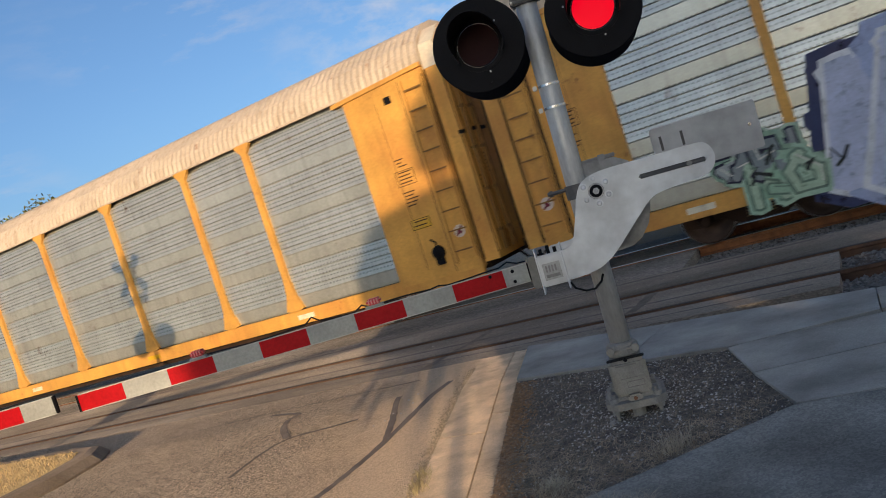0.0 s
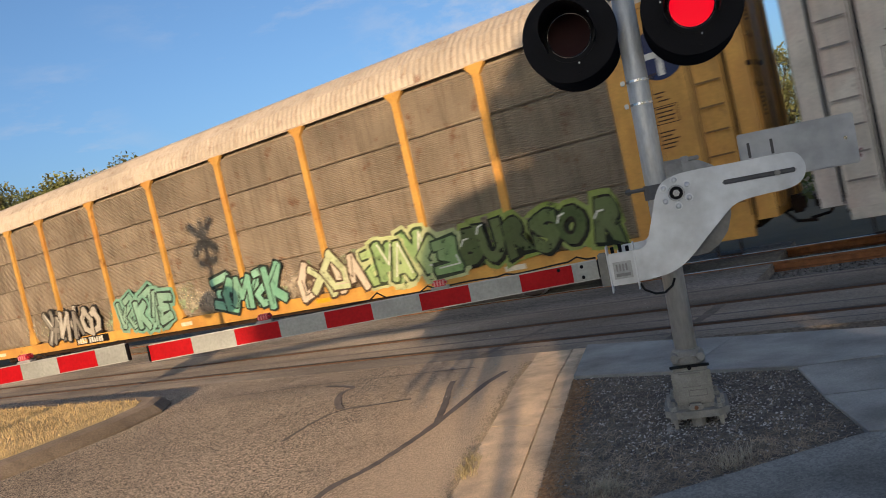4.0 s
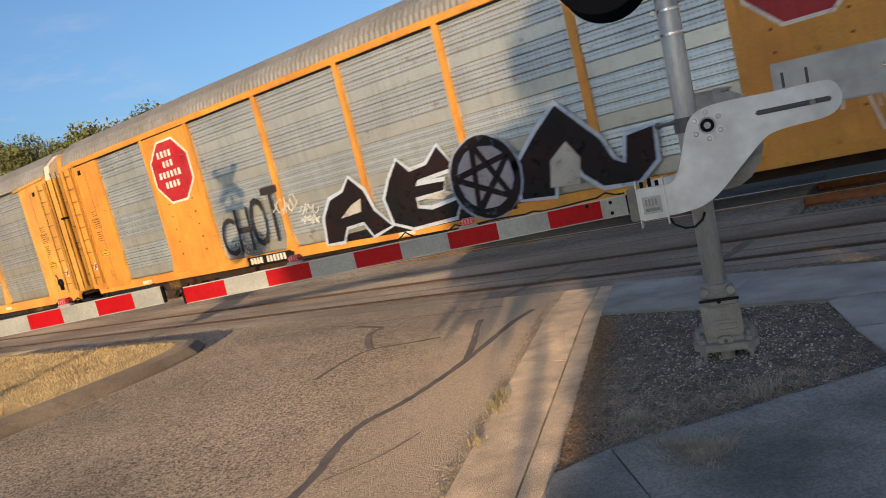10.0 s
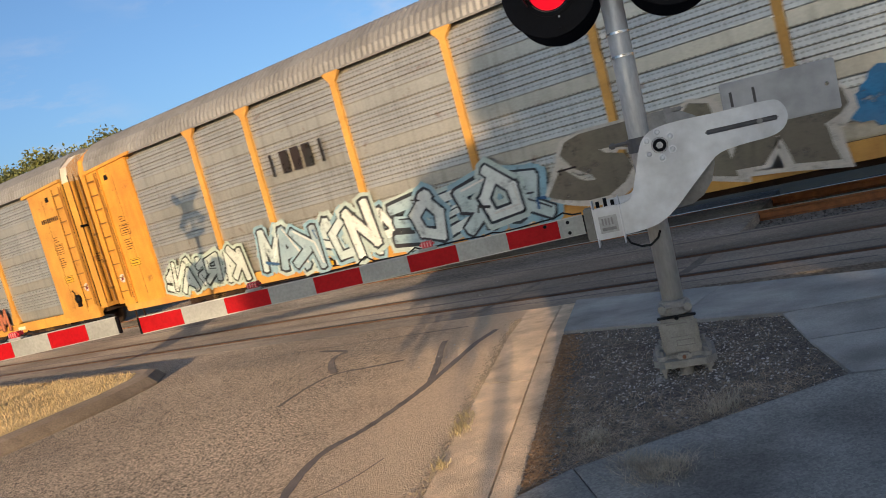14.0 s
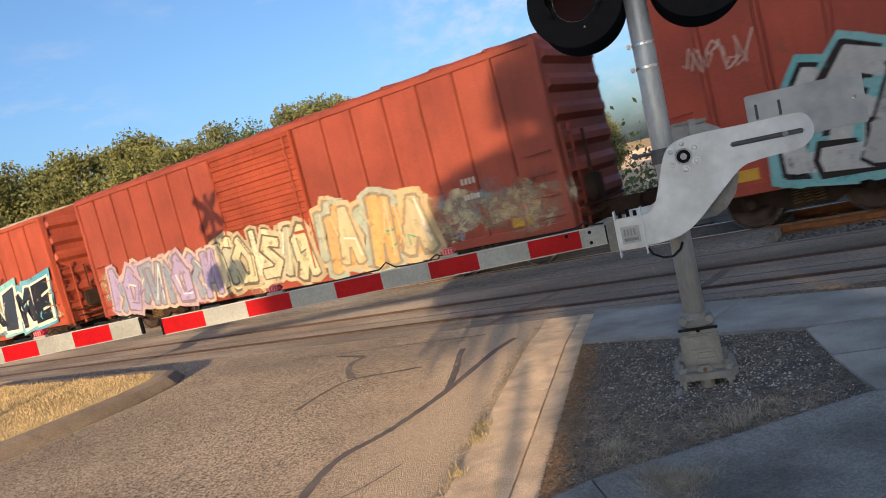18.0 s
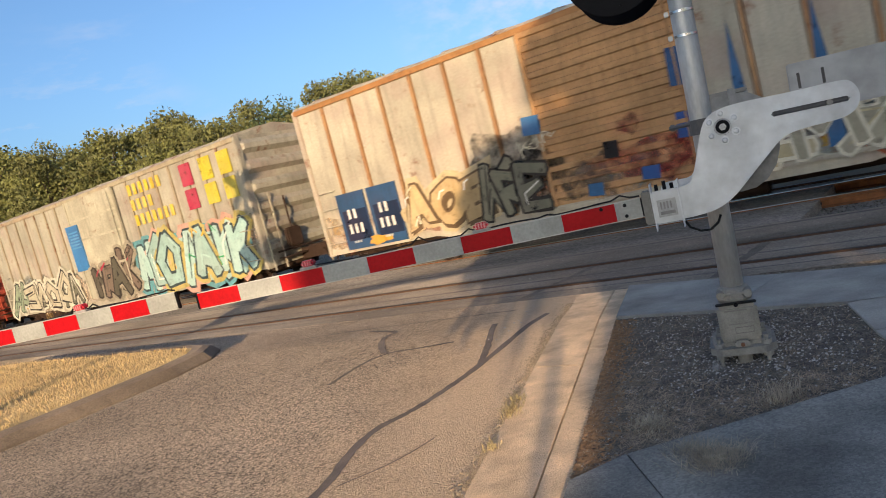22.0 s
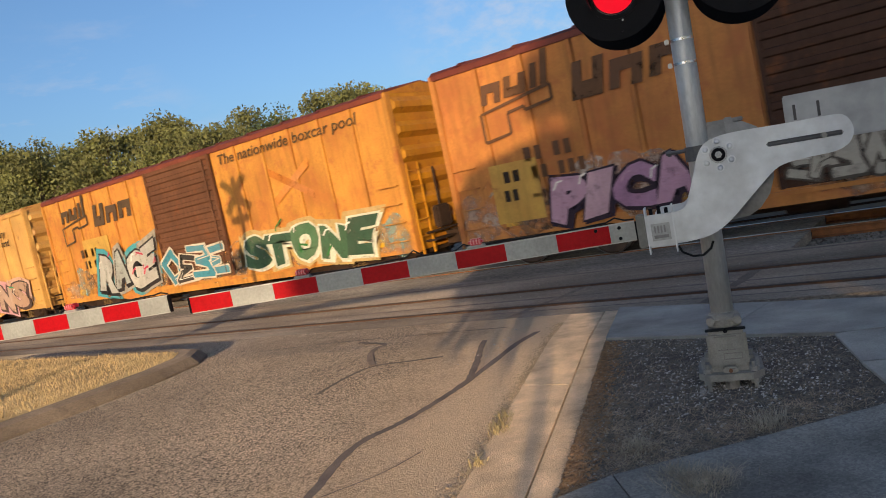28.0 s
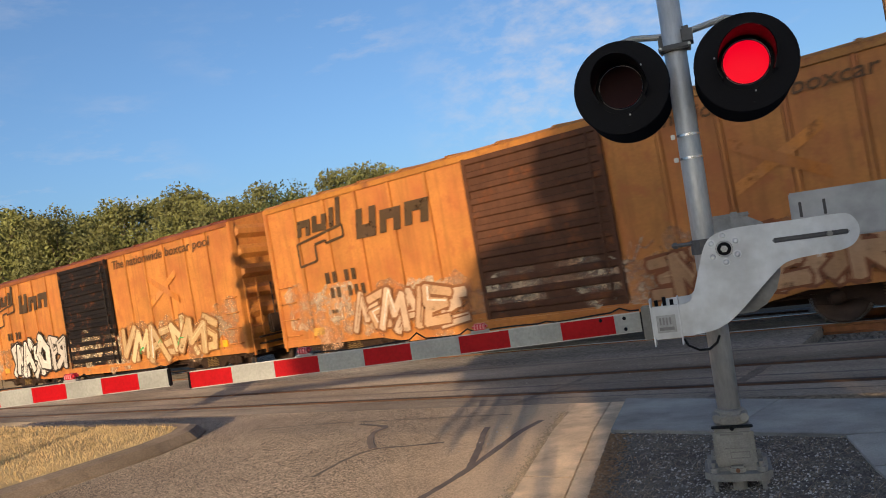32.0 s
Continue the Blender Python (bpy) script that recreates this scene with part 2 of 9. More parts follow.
MASTM = surface("mast_aluminium", (0.50, 0.51, 0.50), 0.45, 0.3, 0.75, 4.0, 50.0, 0.06, stretch=(1, 1, 0.3))
CASTM = surface("cast_base", (0.30, 0.29, 0.26), 0.75, 0.2, 0.7, 8.0, 90.0, 0.3)
BLACK = surface("black_metal", (0.005, 0.005, 0.007), 0.6, 0.0, 0.8, 6.0, 60.0, 0.05, gloss=0.12)
RUBBER = surface("black_rubber", (0.012, 0.012, 0.012), 0.7, 0.0, gloss=0.2)
CHROME = surface("bright_steel", (0.65, 0.65, 0.66), 0.25, 1.0, 0.85, 10.0, 80.0, 0.03)
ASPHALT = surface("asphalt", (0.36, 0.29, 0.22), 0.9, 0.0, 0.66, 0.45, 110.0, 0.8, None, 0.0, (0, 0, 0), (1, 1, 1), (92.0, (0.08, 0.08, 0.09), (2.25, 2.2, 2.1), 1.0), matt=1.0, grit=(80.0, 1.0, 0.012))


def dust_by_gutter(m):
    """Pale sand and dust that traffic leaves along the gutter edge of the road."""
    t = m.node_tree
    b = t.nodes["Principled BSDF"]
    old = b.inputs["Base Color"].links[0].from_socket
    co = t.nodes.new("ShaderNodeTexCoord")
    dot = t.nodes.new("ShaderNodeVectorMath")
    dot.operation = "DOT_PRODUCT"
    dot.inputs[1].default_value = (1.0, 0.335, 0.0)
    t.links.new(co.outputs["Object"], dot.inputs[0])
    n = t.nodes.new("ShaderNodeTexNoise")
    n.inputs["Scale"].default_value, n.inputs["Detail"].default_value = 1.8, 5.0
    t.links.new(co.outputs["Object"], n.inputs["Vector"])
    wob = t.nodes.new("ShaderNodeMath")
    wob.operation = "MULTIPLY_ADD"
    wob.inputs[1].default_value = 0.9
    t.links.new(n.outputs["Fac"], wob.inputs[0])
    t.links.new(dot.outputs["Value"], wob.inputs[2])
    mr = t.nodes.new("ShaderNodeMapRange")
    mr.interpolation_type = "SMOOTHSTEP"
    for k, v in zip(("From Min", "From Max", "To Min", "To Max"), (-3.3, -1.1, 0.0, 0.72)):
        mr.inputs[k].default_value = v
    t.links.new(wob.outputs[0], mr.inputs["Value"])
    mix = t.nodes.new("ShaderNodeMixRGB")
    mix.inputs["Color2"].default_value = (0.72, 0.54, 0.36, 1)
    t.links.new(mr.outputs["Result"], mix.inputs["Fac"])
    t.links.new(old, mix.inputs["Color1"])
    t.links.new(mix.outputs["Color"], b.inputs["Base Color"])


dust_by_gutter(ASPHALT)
WORN = surface("oily_asphalt", (0.32, 0.275, 0.225), 0.75, 0.0, 0.42, 0.7, 140.0, 0.5, None, 0.0, (0, 0, 0), (0.35, 1, 1), (90.0, (0.6, 0.6, 0.6), (1.35, 1.3, 1.3), 0.6), matt=1.0, gloss=0.15)
TAR = surface("tar_seal", (0.145, 0.118, 0.098), 0.7, 0.0, 0.55, 5.0, 90.0, 0.4, matt=1.0, grit=(120.0, 0.5, 0.003))
CONCRETE = surface("concrete", (0.35, 0.345, 0.325), 0.88, 0.0, 0.5, 1.7, 120.0, 0.3, None, 0.0, (0, 0, 0), (1, 1, 1), (90.0, (0.85, 0.85, 0.85), (1.12, 1.12, 1.12), 0.5), matt=1.0)
KERBC = surface("kerb_concrete", (0.76, 0.57, 0.38), 0.9, 0.0, 0.55, 3.5, 130.0, 0.6, None, 0.0, (0, 0, 0), (1, 1, 1), (120.0, (0.8, 0.8, 0.8), (1.15, 1.15, 1.15), 0.5), matt=1.0)
DIRT = surface("gravel_dirt", (0.125, 0.112, 0.10), 0.95, 0.0, 0.55, 2.2, 60.0, 0.9, None, 0.0, (0, 0, 0), (1, 1, 1), (110.0, (0.5, 0.5, 0.5), (1.5, 1.45, 1.4), 0.7), matt=1.0)
BALLAST = surface("ballast", (0.17, 0.165, 0.165), 0.95, 0.0, 0.6, 1.4, 30.0, 1.0, None, 0.0, (0, 0, 0), (1, 1, 1), (26.0, (0.3, 0.3, 0.3), (1.6, 1.6, 1.6), 0.9), matt=1.0)
STONE = surface("pale_stone", (0.55, 0.53, 0.50), 0.9, 0.0, 0.55, 12.0, 90.0, 0.3, matt=1.0)
STONE_D = surface("dark_stone", (0.22, 0.21, 0.20), 0.9, 0.0, 0.5, 12.0, 90.0, 0.3, matt=1.0)
DRYGRASS = surface("dry_grass", (0.64, 0.47, 0.23), 0.9, 0.0, 0.6, 3.0, 30.0, 0.0, matt=1.0)
GROUND_M = surface("dry_ground", (0.22, 0.155, 0.075), 0.95, 0.0, 0.6, 0.3, 25.0, 0.5, matt=1.0)
LEAF_A = surface("leaf_olive", (0.115, 0.120, 0.036), 0.75, 0.0, 0.5, 0.7, 6.0, 0.0, spread=0.5)
LEAF_B = surface("leaf_green", (0.055, 0.080, 0.028), 0.75, 0.0, 0.5, 0.7, 6.0, 0.0, spread=0.5)
LEAF_C = surface("leaf_yellow", (0.15, 0.16, 0.045), 0.75, 0.0, 0.5, 0.7, 6.0, 0.0, spread=0.5)
BARK = surface("bark", (0.10, 0.075, 0.055), 0.95, 0.0, 0.6, 4.0, 40.0, 0.6)
RAILRUST = surface("rusty_rail", (0.13, 0.07, 0.042), 0.8, 0.2, 0.6, 6.0, 60.0, 0.3)
RAILTOP = surface("polished_rail", (0.50, 0.49, 0.48), 0.28, 1.0, 0.8, 6.0, 50.0, 0.03)
TIE = surface("old_tie", (0.085, 0.062, 0.048), 0.95, 0.0, 0.6, 3.0, 40.0, 0.6, stretch=(3, 0.4, 1), matt=1.0)
IRON = surface("truck_iron", (0.05, 0.030, 0.021), 0.85, 0.1, 0.5, 3.0, 40.0, 0.3, gloss=0.2)
WHEELM = surface("wheel_steel", (0.085, 0.055, 0.042), 0.6, 0.5, 0.6, 5.0, 40.0, 0.2)
RED_SHEET = surface("red_reflective", (0.36, 0.004, 0.008), 0.5, 0.0, 0.85, 3.0, 50.0, 0.05, gloss=0.12)
WHITE_SHEET = surface("white_reflective", (0.33, 0.34, 0.32), 0.45, 0.0, 0.78, 3.0, 50.0, 0.05, gloss=0.25)
ROOF_CREAM = surface("roof_cream", (0.53, 0.44, 0.34), 0.6, 0.0, 0.75, 0.8, 30.0, 0.1, (0.5, (0.25, 0.17, 0.10)), 0.1)
ROOF_GREY = surface("roof_grey", (0.28, 0.27, 0.25), 0.5, 0.3, 0.75, 0.8, 30.0, 0.1, (0.4, (0.12, 0.1, 0.08)), 0.0)
PANEL_GALV = surface("panel_galvanised", (0.57, 0.575, 0.51), 0.27, 0.64, 0.84, 0.9, 26.0, 0.1, (0.35, (0.26, 0.25, 0.22)), 0.03, holes=0.80, wash=(0.30, (0.64, 0.635, 0.57)))
PANEL_TAUPE = surface("panel_taupe", (0.49, 0.465, 0.395), 0.28, 0.58, 0.84, 0.7, 26.0, 0.1, (0.4, (0.20, 0.17, 0.135)), 0.03, holes=0.80, wash=(0.25, (0.53, 0.50, 0.42)))
PANEL_BROWN = surface("panel_brown", (0.36, 0.29, 0.215), 0.75, 0.15, 0.66, 0.9, 26.0, 0.15, (0.5, (0.09, 0.065, 0.045)), 0.2)

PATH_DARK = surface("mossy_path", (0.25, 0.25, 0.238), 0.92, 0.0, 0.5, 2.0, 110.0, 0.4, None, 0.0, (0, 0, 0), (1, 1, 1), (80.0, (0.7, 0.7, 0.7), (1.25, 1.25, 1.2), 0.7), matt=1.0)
# median kerb: stain streaks over a base darkened for the kerb face's shade
KERB_STAIN_SHADE = surface("stained_shaded_kerb", (0.19, 0.15, 0.115), 0.92, 0.0, 0.55, 1.1, 60.0, 0.4, (0.6, (0.10, 0.08, 0.06)), 0.0, (0, 0, 0), (1, 1, 1), (80.0, (0.7, 0.7, 0.7), (1.2, 1.2, 1.2), 0.6), matt=1.0)


# ---- mesh tools ----
class Mesh:
    """Collects faces as plain lists: quick for many small pieces."""

    def __init__(self):
        self.v, self.f, self.smooth = [], [], False

    def add(self, verts, faces):
        n = len(self.v)
        self.v += [tuple(p) for p in verts]
        self.f += [tuple(i + n for i in q) for q in faces]
        return self

    def box(self, x0, x1, y0, y1, z0, z1, bevel=0.0):
        if bevel <= 0:
            v = [(x, y, z) for z in (z0, z1) for y in (y0, y1) for x in (x0, x1)]
            return self.add(v, [(0, 2, 3, 1), (4, 5, 7, 6), (0, 1, 5, 4), (2, 6, 7, 3), (0, 4, 6, 2), (1, 3, 7, 5)])
        b = min(bevel, (x1 - x0) / 2.1, (y1 - y0) / 2.1, (z1 - z0) / 2.1)
        bm = bmesh.new()
        r = bmesh.ops.create_cube(bm, size=1.0)
        for q in r["verts"]:
            q.co = Vector(((x0 + x1) / 2 + q.co.x * (x1 - x0), (y0 + y1) / 2 + q.co.y * (y1 - y0), (z0 + z1) / 2 + q.co.z * (z1 - z0)))
        bmesh.ops.bevel(bm, geom=bm.edges[:], offset=b, segments=2, affect="EDGES")
        bm.verts.index_update()
        self.add([q.co[:] for q in bm.verts], [[q.index for q in f.verts] for f in bm.faces])
        bm.free()
        return self

    def tube(self, path, radius, sides=10, caps=True):
        """A round bar along a list of points; radius may be a list."""
        pts = [Vector(p) for p in path]
        rad = radius if isinstance(radius, (list, tuple)) else [radius] * len(pts)
        verts, faces = [], []
        for i, p in enumerate(pts):
            d = (pts[min(i + 1, len(pts) - 1)] - pts[max(i - 1, 0)]).normalized()
            a = d.cross(Vector((0, 0, 1)) if abs(d.z) < 0.9 else Vector((1, 0, 0))).normalized()
            c = d.cross(a)
            for k in range(sides):
                w = 2 * math.pi * k / sides
                verts.append(p + (a * math.cos(w) + c * math.sin(w)) * rad[i])
        for i in range(len(pts) - 1):
            for k in range(sides):
                k2 = (k + 1) % sides
                faces.append((i * sides + k, i * sides + k2, (i + 1) * sides + k2, (i + 1) * sides + k))
        if caps:
            faces.append(tuple(range(sides))[::-1])
            faces.append(tuple((len(pts) - 1) * sides + k for k in range(sides)))
        return self.add(verts, faces)

    def slab(self, outline, y0, y1):
        """An outline of (x, z), filled, from y0 to y1."""
        n = len(outline)
        v = [(x, y0, z) for x, z in outline] + [(x, y1, z) for x, z in outline]
        f = [tuple(range(n)), tuple(range(2 * n - 1, n - 1, -1))]
        f += [(i, i + n, (i + 1) % n + n, (i + 1) % n) for i in range(n)]
        return self.add(v, f)

    def plate(self, outline, z0, z1):
        """An outline of (x, y), filled, from z0 to z1; z1 may be a function of x, y."""
        n = len(outline)
        top = z1 if callable(z1) else (lambda x, y: z1)
        v = [(x, y, z0) for x, y in outline] + [(x, y, top(x, y)) for x, y in outline]
        f = [tuple(range(n))[::-1], tuple(range(n, 2 * n))]
        f += [(i, (i + 1) % n, (i + 1) % n + n, i + n) for i in range(n)]
        return self.add(v, f)

    def lathe(self, profile, sides=24, axis="y", centre=(0, 0, 0), caps=True):
        """A profile of (radius, along) turned about an axis."""
        v, f = [], []
        for r, h in profile:
            for k in range(sides):
                w = 2 * math.pi * k / sides
                a, b = r * math.cos(w), r * math.sin(w)
                p = {"x": (h, a, b), "y": (a, h, b), "z": (a, b, h)}[axis]
                v.append(tuple(p[i] + centre[i] for i in range(3)))
        for i in range(len(profile) - 1):
            for k in range(sides):
                k2 = (k + 1) % sides
                f.append((i * sides + k, i * sides + k2, (i + 1) * sides + k2, (i + 1) * sides + k))
        if caps:
            f.append(tuple(range(sides)))
            f.append(tuple((len(profile) - 1) * sides + k for k in range(sides))[::-1])
        return self.add(v, f)

    def data(self, name, material):
        me = bpy.data.meshes.new(name)
        me.from_pydata(self.v, [], self.f)
        bm = bmesh.new()
        bm.from_mesh(me)
        bmesh.ops.recalc_face_normals(bm, faces=bm.faces)
        bm.to_mesh(me)
        bm.free()
        me.materials.append(material)
        if self.smooth:
            me.polygons.foreach_set("use_smooth", [True] * len(me.polygons))
        return me

    def rounded(self):
        self.smooth = True
        return self


def part(name, mesh, material, parent, label="", m=None, kind=""):
    me = mesh if isinstance(mesh, bpy.types.Mesh) else mesh.data(name, material)
    ob = new(name, me)
    ob.parent = parent
    if m is not None:
        ob.matrix_basis = m
    return tagged(ob, label, kind=kind)


def thing(name, label, category, group="", m=None, kind=""):
    ob = new(name)
    ob.empty_display_size = 0.2
    if m is not None:
        ob.matrix_basis = m
    return tagged(ob, label, category, group, kind)


def solo(name, mesh, material, label="", category="", kind="", group="", m=None):
    ob = new(name, mesh.data(name, material))
    if m is not None:
        ob.matrix_basis = m
    return tagged(ob, label, category, group, kind)


LETTERS = {}


def letters(text, size_x, size_z, material, bold=0.0, depth=0.003, slant=0.0, bend=None):
    """A mesh of words in the built-in font, filling size_x by size_z, standing in the x-z plane and facing -y."""
    key = (text, bold, slant)
    if key not in LETTERS:
        cu = bpy.data.curves.new("words", "FONT")
        cu.body, cu.extrude, cu.offset, cu.shear, cu.resolution_u = text, 0.0, bold, slant, 3
        ob = bpy.data.objects.new("words", cu)
        raw = ob.to_mesh()
        xs, ys = [v.co.x for v in raw.vertices], [v.co.y for v in raw.vertices]
        x0, x1, y0, y1 = min(xs), max(xs), min(ys), max(ys)
        LETTERS[key] = ([((v.co.x - x0) / (x1 - x0), (v.co.y - y0) / (y1 - y0)) for v in raw.vertices], [tuple(p.vertices) for p in raw.polygons])
        ob.to_mesh_clear()
        bpy.data.objects.remove(ob)
    vs, fs = LETTERS[key]
    me = bpy.data.meshes.new("words")
    if bend:
        # a hand-drawn swing: the letter leans, pinches and waves
        p, q, u, w = bend
        vs = [(0.5 + (a - 0.5) * (1 + u * math.sin(5.2 * b + p)) + 0.07 * math.sin(3.6 * b + q), b + w * math.sin(4.4 * a + p) + 0.02 * math.sin(9.0 * a + q)) for a, b in vs]
    me.from_pydata([(a * size_x, -depth, b * size_z) for a, b in vs], [], fs)
    me.materials.append(material)
    return me


# ---- ground ----
def ground_z(y):
    return float(np.interp(y, [6.2, 9.2, 12.0], [0.25, 0.05, 0.0]))


gm = Mesh()
gx = [-900, -300, -120, -60, -30, -20, -10, 0, 10, 20, 40, 80, 200, 900]
gy = [-900, -300, -100, -40, -20, -10, 0, 6.2, 7.7, 9.2, 10.6, 12, 16, 24, 40, 80, 200, 900]
gm.add([(x, y, ground_z(y) - (0.32 if 9 < y < 17 else 0.16 if 7 < y < 9 else 0.06 if y < 30 else 0.02)) for y in gy for x in gx],
       [(j * len(gx) + i, j * len(gx) + i + 1, (j + 1) * len(gx) + i + 1, (j + 1) * len(gx) + i) for j in range(len(gy) - 1) for i in range(len(gx) - 1)])
solo("ground", gm, GROUND_M, "dry bare earth and grass verge around the crossing", "ground", "structure")


def edge_x(y, x0=-3.29, y0=5.55):
    """The road's edge beside the gutter at a given y."""
    return x0 - 0.335 * (y - y0)


def strip(y_list, left, right, lift, thick=0.12):
    me = Mesh()
    n = len(y_list)
    v = []
    for y in y_list:
        for x in (left(y), right(y)):
            v += [(x, y, ground_z(y) + lift), (x, y, ground_z(y) + lift - thick)]
    f = []
    for i in range(n - 1):
        a, b = 4 * i, 4 * (i + 1)
        f += [(a, a + 2, b + 2, b), (a, b, b + 1, a + 1), (a + 2, a + 3, b + 3, b + 2)]
    f += [(0, 1, 3, 2), (4 * n - 4, 4 * n - 2, 4 * n - 1, 4 * n - 3)]
    return me.add(v, f)


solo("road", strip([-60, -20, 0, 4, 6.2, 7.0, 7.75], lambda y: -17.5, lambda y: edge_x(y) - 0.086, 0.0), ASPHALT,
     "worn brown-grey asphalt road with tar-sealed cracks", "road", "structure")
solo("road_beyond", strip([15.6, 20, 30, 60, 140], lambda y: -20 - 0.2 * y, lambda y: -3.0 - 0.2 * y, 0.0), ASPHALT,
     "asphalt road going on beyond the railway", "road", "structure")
# the crossing surface, with slots for the rails
PANEL_END = -0.26
SLOTS = (8.60, 10.03, 13.15, 14.59)
cross = thing("crossing_surface", "oil-darkened asphalt and rubber level crossing surface", "crossing", kind="structure")
TRAIN_END = -2.4
# panels at the train's track: shade beneath the wagons is put into their colour
SHADED_PANEL = surface("undertrain_shade_panel", (0.27, 0.245, 0.22), 0.9, 0.0, 0.45, 0.9, 140.0, 0.6, None, 0.0, (0, 0, 0), (0.35, 1, 1), (60.0, (0.5, 0.5, 0.5), (1.5, 1.45, 1.4), 0.7), matt=1.0, gloss=0.08)
rows_y = [(7.755, 8.50, PANEL_END), (8.735, 9.93, PANEL_END), (10.165, 11.45, 0.7), (11.455, 13.08, TRAIN_END), (13.25, 14.52, TRAIN_END), (14.69, 15.6, TRAIN_END)]
for ya, yb, xe in rows_y:
    part("panel", strip([ya, (ya + yb) / 2, yb], lambda y: -26.0, lambda y: xe, 0.0008, 0.16), WORN if ya < 11.4 else SHADED_PANEL, cross)
for s in SLOTS:
    part("flangeway", strip([s - 0.11, s + 0.145], lambda y: -26.0, lambda y: PANEL_END if s < 12 else TRAIN_END, -0.05, 0.05), RUBBER, cross, "dark flangeway slot beside the rail")


# rust of the train's rails, with sunlight put in as a brighter orange
RAIL_SUNLIT = surface("sunlit_orange_rail", (0.30, 0.115, 0.04), 0.8, 0.1, 0.6, 6.0, 60.0, 0.3)
RUSTTOP = surface("rusted_rail_top", (0.05, 0.038, 0.033), 0.6, 0.3)


def rail_line(y, top, top_label):
    rail = thing("rail", "rusty steel rail with a polished running surface", "rail", "rails of the two tracks", kind="structure")
    z = ground_z(y) + 0.012
    prof = [(-0.035, 0), (0.035, 0), (0.037, -0.035), (0.010, -0.05), (0.010, -0.13), (0.07, -0.15), (0.07, -0.165), (-0.07, -0.165), (-0.07, -0.15), (-0.010, -0.13), (-0.010, -0.05), (-0.037, -0.035)]
    me = Mesh()
    me.add([(x, y + a, z + b) for x in (-90, 60) for a, b in prof], [tuple((i, (i + 1) % 12, (i + 1) % 12 + 12, i + 12)) for i in range(12)])
    part("web", me, RAILRUST if y < 12 else RAIL_SUNLIT, rail)
    part("running_surface", Mesh().box(-90, 60, y - 0.030, y + 0.030, z + 0.0005, z + 0.004), top, rail, top_label)


for s in SLOTS:
    rail_line(s + 0.015, *((RAILTOP, "polished running surface") if s > 12 else (RUSTTOP, "rust-darkened running surface")))

# open track beyond the panels: ballast bed, ties, loose stones
by = [(7.5, -0.10), (8.0, -0.12), (9.3, -0.13), (10.8, -0.10), (11.44, -0.07), (11.6, -0.10), (12.4, -0.17), (13.9, -0.19), (15.3, -0.17), (16.4, -0.2)]


def bed_sheet(name, x0, rows, mat, label):
    bx = [x0 - 0.05, 2, 6, 15, 60]
    me = Mesh()
    me.add([(x, y, ground_z(y) + d) for y, d in rows for x in bx], [(j * 5 + i, j * 5 + i + 1, j * 5 + i + 6, j * 5 + i + 5) for j in range(len(rows) - 1) for i in range(4)])
    solo(name, me, mat, label, "ballast", "structure")


# ballast darkened in its colour to carry the shade below the wagons
BALLAST_D = surface("undertrain_shade_ballast", (0.085, 0.080, 0.078), 0.95, 0.0, 0.5, 1.4, 30.0, 1.0, None, 0.0, (0, 0, 0), (1, 1, 1), (26.0, (0.3, 0.3, 0.3), (1.7, 1.7, 1.7), 0.9), matt=1.0)
bed_sheet("ballast_bed", PANEL_END, by[:5], BALLAST, "grey crushed-stone ballast of the near track")
bed_sheet("ballast_bed_train_track", TRAIN_END, by[4:], BALLAST_D, "dark ballast with the shade under the train in its colour")
bed2 = Mesh()
bed2.add([(x, y, ground_z(y) + d) for y, d in by for x in (-90, -26.05)], [(j * 2, j * 2 + 1, j * 2 + 3, j * 2 + 2) for j in range(len(by) - 1)])
solo("ballast_bed_far", bed2, BALLAST, "grey crushed-stone ballast beyond the road", "ballast", "structure")
ties = thing("track_ties", "weathered timber ties under the rails", "ties", kind="structure")
tie_mesh = Mesh().box(-0.115, 0.115, -1.25, 1.25, -0.15, 0.0, 0.012).data("tie", TIE)
for yc in (9.32, 13.88):
    for k in range(26):
        part("tie", tie_mesh, TIE, ties, m=pose((PANEL_END if yc < 12 else TRAIN_END) + 0.25 + 0.54 * k, yc, ground_z(yc) - (0.175 if yc > 12 else 0.115), 0, 0, random.uniform(-1, 1)))


def pebbles(count, place, size, seed):
    rnd = random.Random(seed)
    me = Mesh()
    for _ in range(count):
        x, y, z = place(rnd)
        s = rnd.uniform(*size)
        a, b, c = s * rnd.uniform(0.7, 1.3), s * rnd.uniform(0.6, 1.1), s * rnd.uniform(0.4, 0.8)
        w = rnd.uniform(0, 3.1)
        cw, sw = math.cos(w), math.sin(w)
        v = []
        for px, py, pz in ((1, 0, 0), (-0.3, 0.9, 0.1), (-0.6, -0.8, 0), (0.2, 0.1, 1), (-0.1, 0.2, -0.9)):
            px, py, pz = px * a + rnd.uniform(-0.2, 0.2) * s, py * b, pz * c
            v.append((x + px * cw - py * sw, y + px * sw + py * cw, z + pz))
        me.add(v, [(0, 1, 3), (1, 2, 3), (2, 0, 3), (1, 0, 4), (2, 1, 4), (0, 2, 4)])
    return me


def bed_z(y):
    return ground_z(y) + float(np.interp(y, [q[0] for q in by], [q[1] for q in by])) + 0.012


def ballast_place(r):
    y = r.uniform(7.6, 16)
    x = (PANEL_END if y < 11.44 else TRAIN_END) + abs(r.gauss(0, 3.2))
    return x, y, bed_z(y)


